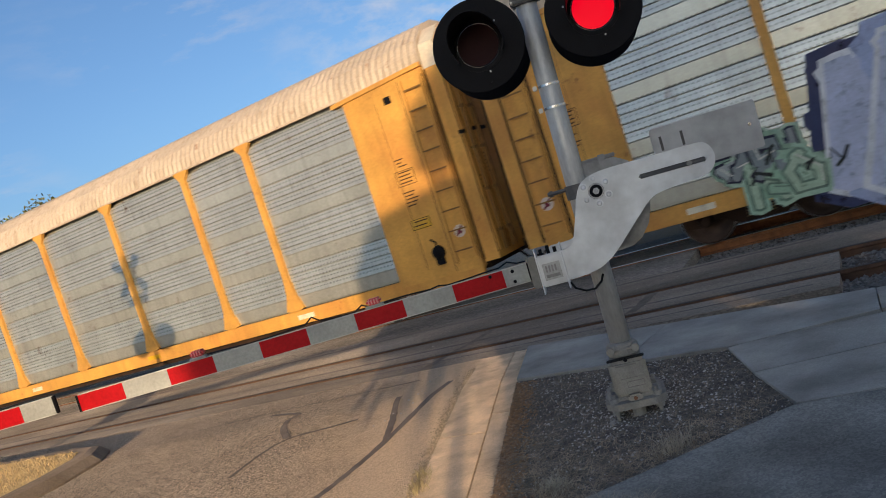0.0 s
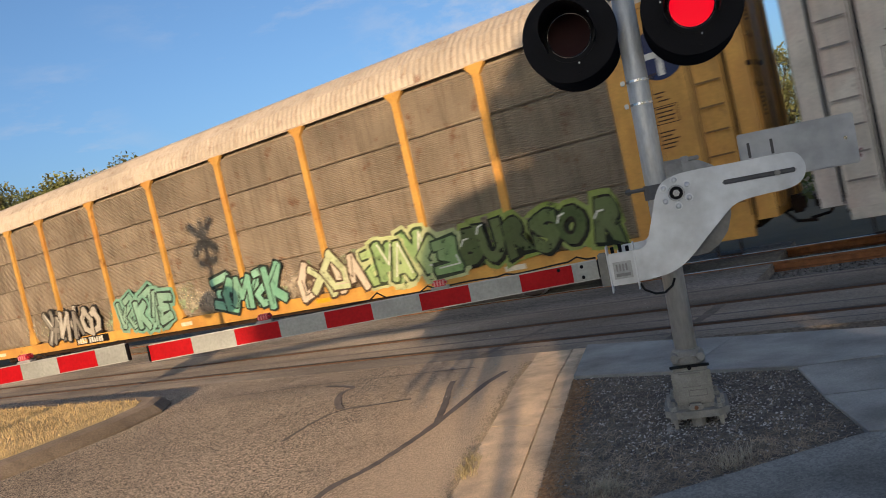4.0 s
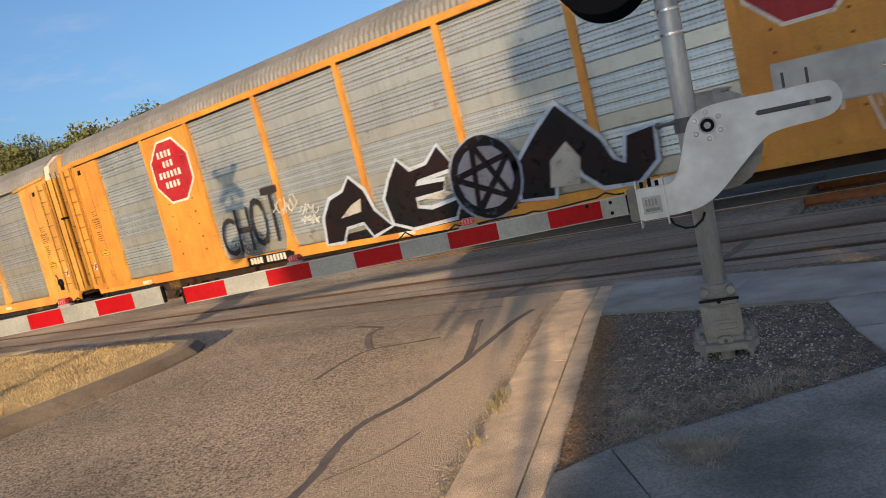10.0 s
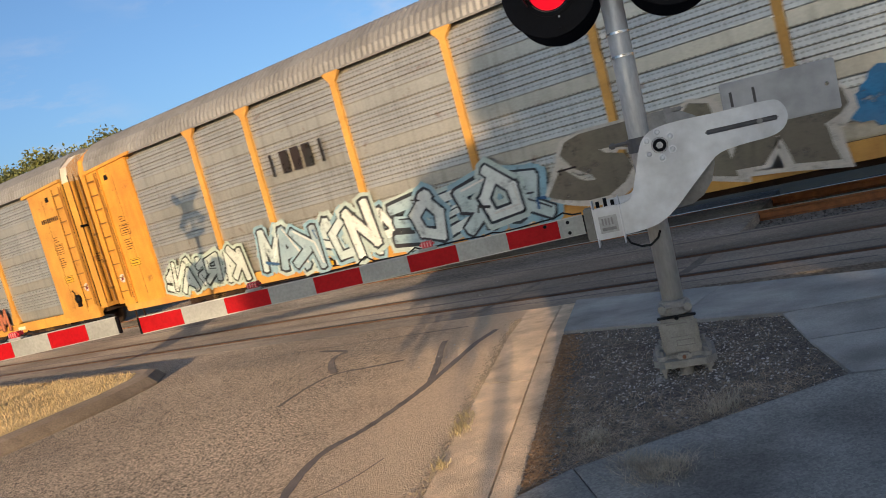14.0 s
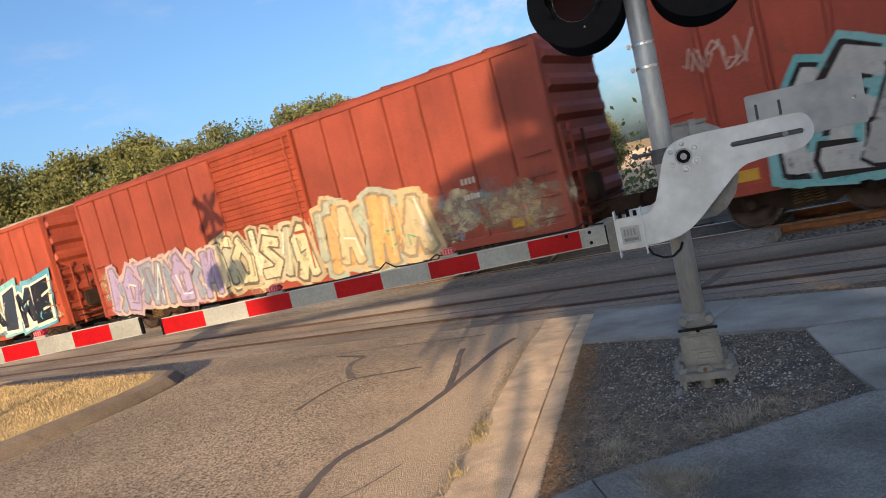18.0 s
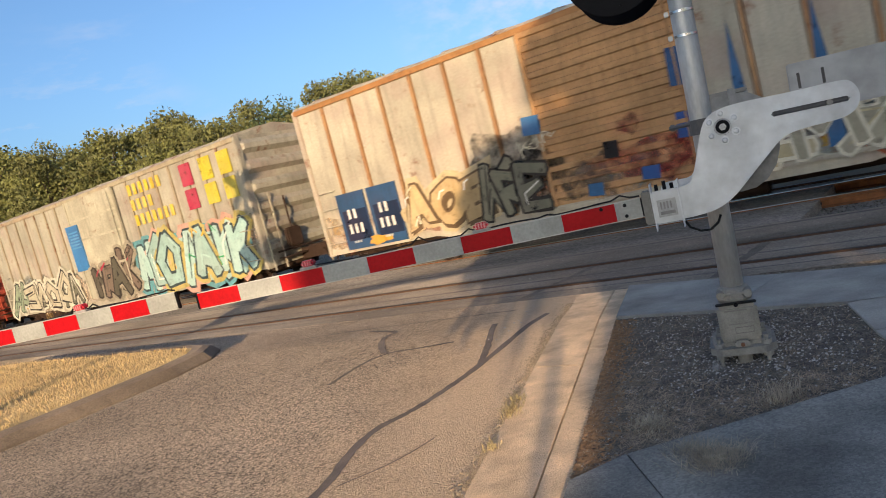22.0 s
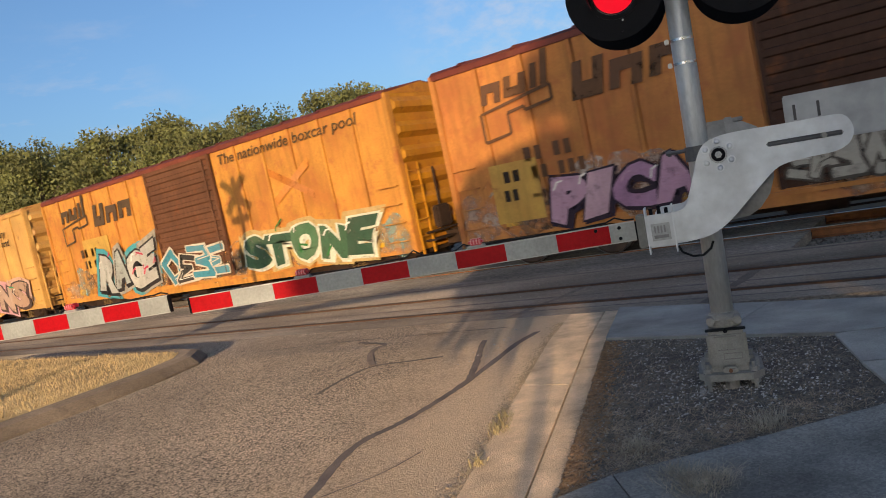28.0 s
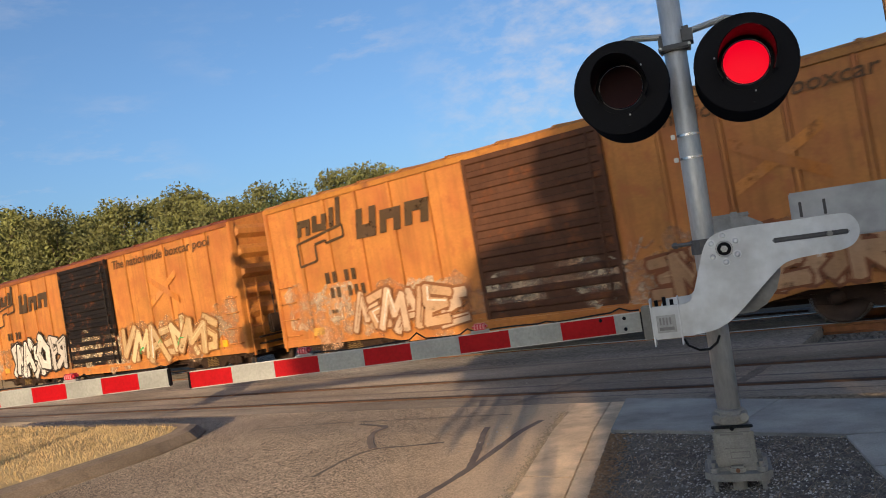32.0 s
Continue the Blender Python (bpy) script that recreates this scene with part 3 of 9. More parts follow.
solo("ballast_stones", pebbles(9000, ballast_place, (0.02, 0.042), 5), STONE_D, "loose crushed ballast stones", "stones", "stuff")


def pale_place(r):
    x, y = r.uniform(-2.3, 6), 11.62 + r.gauss(0, 0.16)
    return x, max(y, 11.5), bed_z(max(y, 11.5))


solo("ballast_stones_pale", pebbles(3600, pale_place, (0.008, 0.022), 6), STONE, "pale scattered ballast stones between the tracks", "stones", "stuff")

def fleck_place(r):
    while True:
        x, y = -1.0 - 15.0 * r.random() ** 1.3, r.uniform(7.3, 11.4)
        if all(abs(y - q - 0.02) > 0.16 for q in SLOTS):
            return x, y, ground_z(y) + 0.004


def road_bit_place(r):
    y = 6.1 + r.gauss(0, 0.5)
    return -4.15 + r.gauss(0, 0.25), y, ground_z(y) + 0.004


solo("crossing_flecks", pebbles(260, fleck_place, (0.004, 0.015), 61), surface("fleck_stone", (0.42, 0.38, 0.33), 0.9, matt=1.0), "pale stone chips scattered over the crossing", "stones", "stuff")
solo("road_chips", pebbles(16, road_bit_place, (0.005, 0.015), 62), STONE, "few pale chips lying on the road", "stones", "stuff")

# right-hand gutter, kerb and pavement
gut = thing("gutter", "sand-coloured concrete gutter pan along the road", "gutter", kind="structure")
cuts = [-30, -6, -3, 0, 2.05, 4.91, 7.70]
kerb_cuts = [-30, -6, -3, 0.4, 2.45, 5.30, 7.70]
for a, b in zip(cuts[:-1], cuts[1:]):
    ys = [a + 0.009] + [y for y in (6.2,) if a < y < b] + [b - 0.009]
    part("gutter_slab", strip(ys, lambda y: edge_x(y) - 0.082, lambda y: edge_x(y) + 0.336, 0.009), KERBC, gut)
kerb = thing("kerb", "low concrete kerb beside the gravel bed", "kerb", kind="structure")
for a, b in zip(kerb_cuts[:-1], kerb_cuts[1:]):
    ys = [a + 0.008] + [y for y in (6.2,) if a < y < b] + [b - 0.008]
    part("kerb_stone", strip(ys, lambda y: edge_x(y) + 0.352, lambda y: edge_x(y) + 0.52, 0.012, 0.2), KERBC, kerb)


def walk_z(x, y):
    return ground_z(y) + 0.045


def edge3(y):
    return edge_x(y) + 0.526


BED = [(edge3(6.06), 6.06), (-1.04, 5.88), (-0.52, 4.55), (-1.25, 3.86), (-1.75, 3.42), (edge3(3.1), 3.1)]
pave = thing("pavement", "grey concrete pavement slabs with tooled joints", "pavement", kind="structure")
J = 0.008
slabs = [
    [(edge3(7.68), 7.70), (edge3(6.07) + J, 6.07), (-1.93, 5.99), (-1.80, 7.34)],
    [(-1.93 + J, 5.985), (-1.04, 5.90), (-0.95, 5.92), (0.02, 6.16), (0.02, 7.04), (-1.80 + J, 7.335)],
    [(0.03, 6.16), (0.03, 7.03), (2.6, 6.75), (2.6, 6.6)],
    [(-1.03, 5.86), (-0.94, 5.90), (2.6, 6.58), (2.6, 5.95), (-0.79, 5.20)],
    [(-0.785, 5.18), (2.6, 5.93), (2.6, 4.9), (-0.50, 4.53)],
    [(-0.52, 4.50), (2.6, 4.88), (2.6, 2.6), (-1.1, 2.6), (-1.74, 3.38), (-1.25, 3.82)],
    [(edge3(2.6), 2.6), (edge3(3.06), 3.07), (-1.748, 3.376), (-1.109, 2.60)],
    [(edge3(0.6), 0.6), (edge3(2.58), 2.58), (2.6, 2.58), (2.6, 0.6)],
    [(edge3(-1.6), -1.6), (edge3(0.58), 0.58), (2.6, 0.58), (2.6, -1.6)],
    [(edge3(-12), -12), (edge3(-1.62), -1.62), (2.6, -1.62), (2.6, -12)],
]
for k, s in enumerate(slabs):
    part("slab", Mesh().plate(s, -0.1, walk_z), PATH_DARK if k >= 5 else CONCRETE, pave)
solo("gravel_bed", Mesh().plate([(x, y) for x, y in BED], -0.05, lambda x, y: ground_z(y) + 0.022), DIRT, "dark gravel bed with dry weeds round the signal base", "gravel bed", "structure")


def inside(x, y, poly):
    hit = False
    for (x1, y1), (x2, y2) in zip(poly, poly[1:] + poly[:1]):
        if (y1 > y) != (y2 > y) and x < (x2 - x1) * (y - y1) / (y2 - y1) + x1:
            hit = not hit
    return hit


def bed_place(r):
    while True:
        x, y = r.uniform(-3.3, -0.4), r.uniform(3.0, 6.2)
        if inside(x, y, BED):
            return x, y, ground_z(y) + 0.022


solo("gravel", pebbles(20000, bed_place, (0.004, 0.012), 7), surface("bed_chips", (0.21, 0.19, 0.17), 0.92, 0.0, 0.4, 9.0, 70.0, 0.3, matt=1.0), "dark gravel chips in the bed", "gravel", "stuff")

def pale_bed(r):
    while True:
        x, y, z = bed_place(r)
        if r.random() < 0.16 + math.exp(-((x + 1.5) ** 2 + (y - 4.95) ** 2) / 0.30) + 0.5 * max(0.0, y - 5.3):
            return x, y, z


solo("gravel_pale", pebbles(1900, pale_bed, (0.005, 0.015), 8), STONE, "pale limestone chips in the gravel bed", "gravel", "stuff")


def blades(count, place, height, seed, width=0.004, lean=0.6):
    rnd = random.Random(seed)
    me = Mesh()
    for _ in range(count):
        x, y, z = place(rnd)
        h, w = rnd.uniform(*height), rnd.uniform(0, 6.28)
        lx, ly = math.cos(w) * h * rnd.uniform(0.1, lean), math.sin(w) * h * rnd.uniform(0.1, lean)
        sx, sy = -math.sin(w) * width, math.cos(w) * width
        me.add([(x - sx, y - sy, z), (x + sx, y + sy, z), (x + lx * 0.45 + sx * 0.7, y + ly * 0.45 + sy * 0.7, z + h * 0.62),
                (x + lx * 0.45 - sx * 0.7, y + ly * 0.45 - sy * 0.7, z + h * 0.62), (x + lx, y + ly, z + h * rnd.uniform(0.75, 1.0))],
               [(0, 1, 2, 3), (3, 2, 4)])
    return me


def tuft_place(centres, spread):
    def f(r):
        cx, cy = r.choice(centres)
        x, y = cx + r.gauss(0, spread), cy + r.gauss(0, spread)
        return x, y, ground_z(y) + 0.02
    return f


def weed_place(r):
    while True:
        x, y, z = bed_place(r)
        if r.random() < 0.12 + 0.88 * math.exp(-((y - 3.85 - 0.25 * math.sin(5 * x)) / 0.55) ** 2):
            return x, y, z


def margin_place(r):
    y = 2.9 + 3.1 * r.random() ** 1.3
    return edge3(y) + abs(r.gauss(0, 0.085)) + 0.006, y, ground_z(y) + 0.024


def dead_leaves(count, place, size, seed):
    """Small curled leaves, each two folded halves lying at a slant."""
    rnd = random.Random(seed)
    me = Mesh()
    for _ in range(count):
        x, y, z = place(rnd)
        q, w, lift = rnd.uniform(*size), rnd.uniform(0, 6.28), rnd.uniform(0.1, 0.9)
        cx, cy = math.cos(w) * q, math.sin(w) * q
        nx, ny = -math.sin(w) * q * 0.5, math.cos(w) * q * 0.5
        h = q * lift
        me.add([(x - cx, y - cy, z), (x + nx, y + ny, z + h * 0.6), (x + cx, y + cy, z + h * rnd.uniform(0.2, 1.0)), (x - nx, y - ny, z + h * 0.5)], [(0, 1, 2), (0, 2, 3)])
    return me


solo("leaf_litter", dead_leaves(4600, margin_place, (0.008, 0.024), 11), surface("litter", (0.36, 0.215, 0.11), 0.9, 0.0, 0.45, 30.0, 60.0, matt=1.0), "dead brown leaves drifted along the kerb", "leaves", "stuff")
solo("weeds_in_bed", blades(6000, weed_place, (0.006, 0.022), 12, 0.0022, 9.0), surface("dead_weed", (0.46, 0.36, 0.25), 0.9, 0.0, 0.4, 8.0, matt=1.0), "sparse dead weeds over the gravel", "weeds", "stuff")
solo("weed_tufts", blades(1500, tuft_place([(-1.27, 3.36), (-1.21, 3.40), (-1.33, 3.33), (-1.24, 3.30), (-1.42, 3.42), (-1.14, 4.14), (-1.75, 3.75)], 0.060), (0.03, 0.10), 13, 0.0021, 2.2), surface("pale_weed", (0.50, 0.44, 0.34), 0.9, 0.0, 0.45, 9.0, matt=1.0), "pale dry weed tufts at the pavement edge", "weeds", "stuff")
solo("gutter_tufts", blades(260, tuft_place([(edge_x(4.05) - 0.06, 4.05), (edge_x(3.45) - 0.06, 3.45), (edge_x(4.2) - 0.07, 4.2), (edge_x(3.95) - 0.06, 3.95)], 0.035), (0.02, 0.065), 14, 0.0024, 1.8), surface("gutter_weed", (0.42, 0.33, 0.16), 0.9, matt=1.0), "dry grass tufts growing in the gutter joint", "weeds", "stuff")


def crumbs(r):
    y = r.uniform(2.6, 7.2)
    return edge_x(y) - 0.075 - abs(r.gauss(0, 0.05)), y, ground_z(y) + 0.006


solo("asphalt_crumbs", pebbles(2200, crumbs, (0.003, 0.011), 15), surface("crumb", (0.40, 0.31, 0.21), 0.95), "crumbled asphalt and grit along the gutter edge", "grit", "stuff")


def ribbon(points, width, seed=0, lift=0.004):
    """A wobbling flat band along points on the road."""
    rnd = random.Random(seed)
    pts = []
    for (x0, y0), (x1, y1) in zip(points[:-1], points[1:]):
        n = max(2, int(math.hypot(x1 - x0, y1 - y0) / 0.12))
        pts += [(x0 + (x1 - x0) * i / n, y0 + (y1 - y0) * i / n) for i in range(n)]
    pts.append(points[-1])
    v = []
    for i, (x, y) in enumerate(pts):
        xa, ya = pts[max(i - 1, 0)]
        xb, yb = pts[min(i + 1, len(pts) - 1)]
        d = math.hypot(xb - xa, yb - ya) or 1
        w = width * rnd.uniform(0.82, 1.15) / 2
        nx, ny = -(yb - ya) / d * w, (xb - xa) / d * w
        v += [(x + nx, y + ny, ground_z(y + ny) + lift), (x - nx, y - ny, ground_z(y - ny) + lift)]
    return Mesh().add(v, [(2 * i, 2 * i + 2, 2 * i + 3, 2 * i + 1) for i in range(len(pts) - 1)])


SEALS = [
    ([(-3.3, 1.6), (-3.53, 2.89), (-3.76, 3.32), (-3.88, 3.75), (-3.78, 4.03), (-3.76, 4.44), (-3.78, 5.05), (-3.96, 6.27), (-4.02, 6.75)], 0.075),
    ([(-3.78, 5.05), (-3.93, 5.35), (-4.06, 5.62), (-4.30, 6.05), (-4.49, 6.43)], 0.07),
    ([(-4.61, 5.82), (-5.0, 5.68), (-5.38, 5.60), (-5.42, 5.2), (-5.33, 4.71)], 0.05),
    ([(-5.38, 5.60), (-5.75, 5.95), (-5.95, 6.3), (-5.91, 6.51), (-6.6, 6.7)], 0.07),
    ([(-8.3, 6.45), (-7.4, 6.75), (-6.4, 6.9), (-4.6, 7.1)], 0.035),
    ([(-3.45, 2.9), (-3.25, 3.25), (-3.2, 3.6)], 0.012),
]
seal = thing("crack_seals", "dark tar seals snaking along the road cracks", "road markings", kind="structure")
for k, (p, w) in enumerate(SEALS):
    for _ in range(2):
        p = [p[0]] + [q for (a, b), (c, d) in zip(p[:-1], p[1:]) for q in ((a * 0.75 + c * 0.25, b * 0.75 + d * 0.25), (a * 0.25 + c * 0.75, b * 0.25 + d * 0.75))] + [p[-1]]
    part("tar_band", ribbon(p, w, k, 0.004 + 0.0015 * k), TAR, seal)
for k, (p, w) in enumerate([([(-24, 9.25), (-9, 9.3), (-4, 9.25), (-0.5, 9.2)], 0.10), ([(-24, 8.2), (-9, 8.25), (-3.4, 8.15), (-0.5, 8.1)], 0.05), ([(-24, 11.3), (-9, 11.2), (-0.5, 11.25)], 0.12),
                            ([(-5.0, 7.8), (-5.04, 8.48)], 0.12), ([(-5.04, 8.76), (-4.95, 9.91)], 0.12), ([(-2.54, 7.78), (-2.56, 8.48)], 0.15), ([(-2.57, 8.76), (-2.52, 9.91)], 0.15), ([(-2.5, 10.19), (-2.47, 10.5)], 0.13), ([(-3.62, 7.74), (-1.9, 7.40), (0.0, 7.06)], 0.06)]):
    part("joint_band", ribbon(p, w, 20 + k, 0.005 + 0.0004 * k), TAR, cross)

# ---- median island ----
median = thing("median_island", "raised median of dry yellow grass with a worn concrete kerb", "median", kind="structure")
MED = [(-8.95, -30.0), (-8.78, 2.0), (-8.70, 4.4), (-8.72, 5.3), (-8.90, 5.95), (-9.3, 6.38), (-10.0, 6.50), (-16.6, 6.55), (-16.6, -30.0)]


def inset(poly, d):
    c = Vector((sum(p[0] for p in poly) / len(poly), sum(p[1] for p in poly) / len(poly)))
    out = []
    n = len(poly)
    for i in range(n):
        a, b, e = Vector(poly[i - 1]), Vector(poly[i]), Vector(poly[(i + 1) % n])
        u, w = (b - a).normalized(), (e - b).normalized()
        nn = (Vector((-u.y, u.x)) + Vector((-w.y, w.x))).normalized()
        if (c - b).dot(nn) < 0:
            nn = -nn
        out.append(tuple(b + nn * d))
    return out


m1, m2, m3 = inset(MED, 0.10), inset(MED, 0.20), inset(MED, 0.36)
kb = Mesh()
n = len(MED)
kv = [(x, y, ground_z(y) - 0.05) for x, y in MED] + [(x, y, ground_z(y) + 0.03) for x, y in MED] + [(x, y, ground_z(y) + 0.13) for x, y in m1] + [(x, y, ground_z(y) + 0.155) for x, y in m2] + [(x, y, ground_z(y) + 0.15) for x, y in m3]
kb.add(kv, [(r * n + i, r * n + (i + 1) % n, (r + 1) * n + (i + 1) % n, (r + 1) * n + i) for r in range(4) for i in range(n)])
part("kerb_ring", kb, KERB_STAIN_SHADE, median, "worn rounded concrete kerb")
part("turf", Mesh().plate(m3, -0.05, lambda x, y: ground_z(y) + 0.152), surface("straw_turf", (0.50, 0.37, 0.18), 0.95, 0.0, 0.5, 1.2, 50.0, 0.6, matt=1.0), median, "short dead yellow turf")


def med_place(r):
    while True:
        x, y = -8.9 - 7.4 * r.random(), 6.6 - 5.0 * r.random()
        if inside(x, y, m3):
            return x, y, ground_z(y) + 0.15


solo("median_grass", blades(22000, med_place, (0.02, 0.065), 21, 0.0045, 1.5), DRYGRASS, "short dead yellow grass on the median", "grass", "stuff")


# ---- crossing signals ----
FLASHERS = []
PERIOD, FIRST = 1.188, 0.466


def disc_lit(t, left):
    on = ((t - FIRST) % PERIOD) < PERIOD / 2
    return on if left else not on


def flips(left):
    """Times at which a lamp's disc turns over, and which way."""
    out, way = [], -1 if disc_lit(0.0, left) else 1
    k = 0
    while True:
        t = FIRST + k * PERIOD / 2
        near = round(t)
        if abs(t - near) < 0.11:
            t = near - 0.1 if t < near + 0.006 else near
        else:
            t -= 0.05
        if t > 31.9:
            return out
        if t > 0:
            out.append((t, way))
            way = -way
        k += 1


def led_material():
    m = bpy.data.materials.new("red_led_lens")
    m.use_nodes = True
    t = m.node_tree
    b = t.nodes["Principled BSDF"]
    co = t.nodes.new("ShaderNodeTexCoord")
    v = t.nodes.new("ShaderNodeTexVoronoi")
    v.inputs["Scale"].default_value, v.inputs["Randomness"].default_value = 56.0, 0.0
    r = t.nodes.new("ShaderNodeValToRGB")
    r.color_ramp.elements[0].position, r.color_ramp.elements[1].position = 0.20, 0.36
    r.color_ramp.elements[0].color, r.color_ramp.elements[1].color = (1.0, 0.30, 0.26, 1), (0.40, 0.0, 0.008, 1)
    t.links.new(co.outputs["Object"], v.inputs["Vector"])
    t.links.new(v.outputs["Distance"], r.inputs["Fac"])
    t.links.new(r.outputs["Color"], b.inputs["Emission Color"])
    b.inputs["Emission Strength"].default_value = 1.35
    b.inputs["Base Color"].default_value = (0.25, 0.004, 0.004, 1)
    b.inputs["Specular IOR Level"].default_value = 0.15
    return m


LED = led_material()
LENS_DARK = surface("dark_red_lens", (0.020, 0.003, 0.004), 0.7, 0.0, 0.8, 6.0, 70.0, 0.05, gloss=0.2)
NUTM = surface("nut_steel", (0.5, 0.5, 0.5), 0.55, 0.4, 0.8, 10.0, 80.0, 0.03)
WEIGHTM = surface("weight_grey", (0.42, 0.43, 0.43), 0.55, 0.2, 0.72, 2.5, 9.0, 0.03)
PLATE_M = surface("brushed_plate", (0.60, 0.63, 0.65), 0.5, 0.25, 0.8, 3.5, 9.0, 0.02)


def lamp(parent, x, z, left, m=None):
    """One flashing lamp: background disc, hood, rim, housing and the turning lit disc."""
    y = -0.17
    bg = Mesh().lathe([(0.0, y - 0.006), (0.298, y - 0.006), (0.304, y), (0.298, y + 0.006), (0.0, y + 0.006)], 48, "y", (x, 0, z))
    back = part("background_disc", bg, BLACK, parent, "round black signal background")
    part("housing", Mesh().lathe([(0.0, y + 0.21), (0.10, y + 0.21), (0.165, y + 0.12), (0.175, y + 0.008)], 24, "y", (x, 0, z)).rounded(), BLACK, parent, "black lamp housing")
    hood = Mesh()
    n, v = 30, []
    for k in range(n + 1):
        w = math.radians(-28 + 236 * k / n)
        reach = 0.36 * (0.30 + 0.70 * max(0.0, math.sin(w)) ** 0.6) if math.sin(w) > 0 else 0.10
        for r in (0.160, 0.166):
            v += [(x + r * math.cos(w), y - 0.004, z + r * math.sin(w)), (x + r * math.cos(w) * 1.02, y - reach, z + r * math.sin(w) - 0.04 * reach)]
    f = []
    for k in range(n):
        a, b = 4 * k, 4 * (k + 1)
        f += [(a, b, b + 1, a + 1), (a + 2, a + 3, b + 3, b + 2), (a + 1, b + 1, b + 3, a + 3)]
    hood.add(v, f)
    part("hood", hood, surface("hood_paint", (0.006, 0.006, 0.008), 0.5, gloss=0.15), parent, "black tunnel hood over the lens")
    rim = Mesh()
    pr = []
    for k in range(40):
        w = 2 * math.pi * k / 40
        pr.append((x + 0.139 * math.cos(w), y - 0.0145, z + 0.139 * math.sin(w)))
    part("rim", rim.tube(pr + [pr[0]], 0.0035, 6, False), CHROME, parent, "thin bright lens rim")
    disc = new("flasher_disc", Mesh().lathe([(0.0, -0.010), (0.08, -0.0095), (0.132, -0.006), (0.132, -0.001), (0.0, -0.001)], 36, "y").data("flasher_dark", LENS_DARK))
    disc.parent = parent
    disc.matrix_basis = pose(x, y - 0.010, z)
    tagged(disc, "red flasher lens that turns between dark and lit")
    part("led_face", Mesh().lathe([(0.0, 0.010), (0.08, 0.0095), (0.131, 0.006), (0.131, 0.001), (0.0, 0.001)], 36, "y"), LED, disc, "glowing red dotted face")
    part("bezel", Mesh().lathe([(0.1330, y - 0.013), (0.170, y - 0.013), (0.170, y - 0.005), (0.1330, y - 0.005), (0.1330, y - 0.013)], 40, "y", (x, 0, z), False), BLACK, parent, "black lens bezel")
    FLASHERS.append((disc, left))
    for w in (40, 160, 280):
        part("screw", Mesh().lathe([(0.0, -0.012), (0.006, -0.012), (0.006, 0.0)], 8, "y", (x + 0.185 * math.cos(radians(w)), y - 0.004, z + 0.185 * math.sin(radians(w)))), MASTM, parent)
    part("lamp_bolt", Mesh().lathe([(0.0, -0.02), (0.009, -0.02), (0.009, 0.0)], 6, "y", (x + 0.02, y - 0.004, z - 0.245)), BLACK, parent)


def gate_arm(name, a, b, label, first, hang, width=0.122, stripe=0.344, lead=0.12):
    """A striped gate arm from a to b, stripes counted from a."""
    a, b = Vector(a), Vector(b)
    length = (b - a).length
    d = (b - a).normalized()
    ang = math.atan2(d.y, d.x)
    rise = math.asin(d.z)
    arm = thing(name, label, "gate arm", "crossing gate arms", Matrix.Translation(a) @ Euler((0, 0, ang)).to_matrix().to_4x4() @ Euler((0, -rise, 0)).to_matrix().to_4x4())
    part("core", Mesh().box(0, length, -0.006, 0.006, -width / 2 - 0.004, width / 2 + 0.004), surface("arm_aluminium", (0.45, 0.45, 0.43), 0.5, 0.4), arm, "aluminium arm core")
    x, red = 0.0, first == "red"
    while x < length - 0.02:
        x1 = min(x + (lead if x == 0 else stripe), length)
        for s in (1, -1):
            part("red_stripe" if red else "white_stripe", Mesh().box(x + 0.0005, x1 - 0.0005, s * 0.0085 - 0.002, s * 0.0085 + 0.002, -width / 2 + 0.003, width / 2 - 0.003), RED_SHEET if red else WHITE_SHEET, arm)
        x, red = x1, not red
    part("root_cap", Mesh().box(-0.02, 0.0, -0.012, 0.012, -width / 2, width / 2, 0.004), BLACK, arm, "black rubber end cap")
    part("end_cap", Mesh().box(length, length + 0.02, -0.012, 0.012, -width / 2, width / 2, 0.004), BLACK, arm, "black rubber end cap")
    for h in hang:
        lampm = Mesh()
        lampm.box(h - 0.05, h + 0.05, -0.035, 0.035, width / 2 + 0.022, width / 2 + 0.066, 0.014)
        lm = part("gate_lamp", lampm, surface("gate_lamp_red", (0.55, 0.03, 0.05), 0.3), arm, "small red gate-tip lamp")
        part("lamp_base", Mesh().box(h - 0.065, h + 0.065, -0.03, 0.03, width / 2 + 0.004, width / 2 + 0.022, 0.006), surface("lamp_foot", (0.30, 0.30, 0.30), 0.6), lm)
        for q in (-0.03, -0.01, 0.01, 0.03):
            part("lens_rib", Mesh().box(h + q - 0.004, h + q + 0.004, -0.038, 0.038, width / 2 + 0.03, width / 2 + 0.06), surface("lens_pink", (0.75, 0.25, 0.26), 0.3), lm)
    # lamp cable lying along the top edge
    wob = random.Random(len(name) + int(length * 10))
    pts = [(x, -0.004, width / 2 + 0.012 + (0.05 * abs(math.sin(x * 5.0)) if wob.random() < 0.12 else 0.006 * math.sin(x * 9))) for x in np.arange(0.0, max(hang) if hang else 0.5, 0.06)]
    part("lamp_cable", Mesh().tube(pts, 0.006, 5), RUBBER, arm, "thin black lamp cable")
    return arm


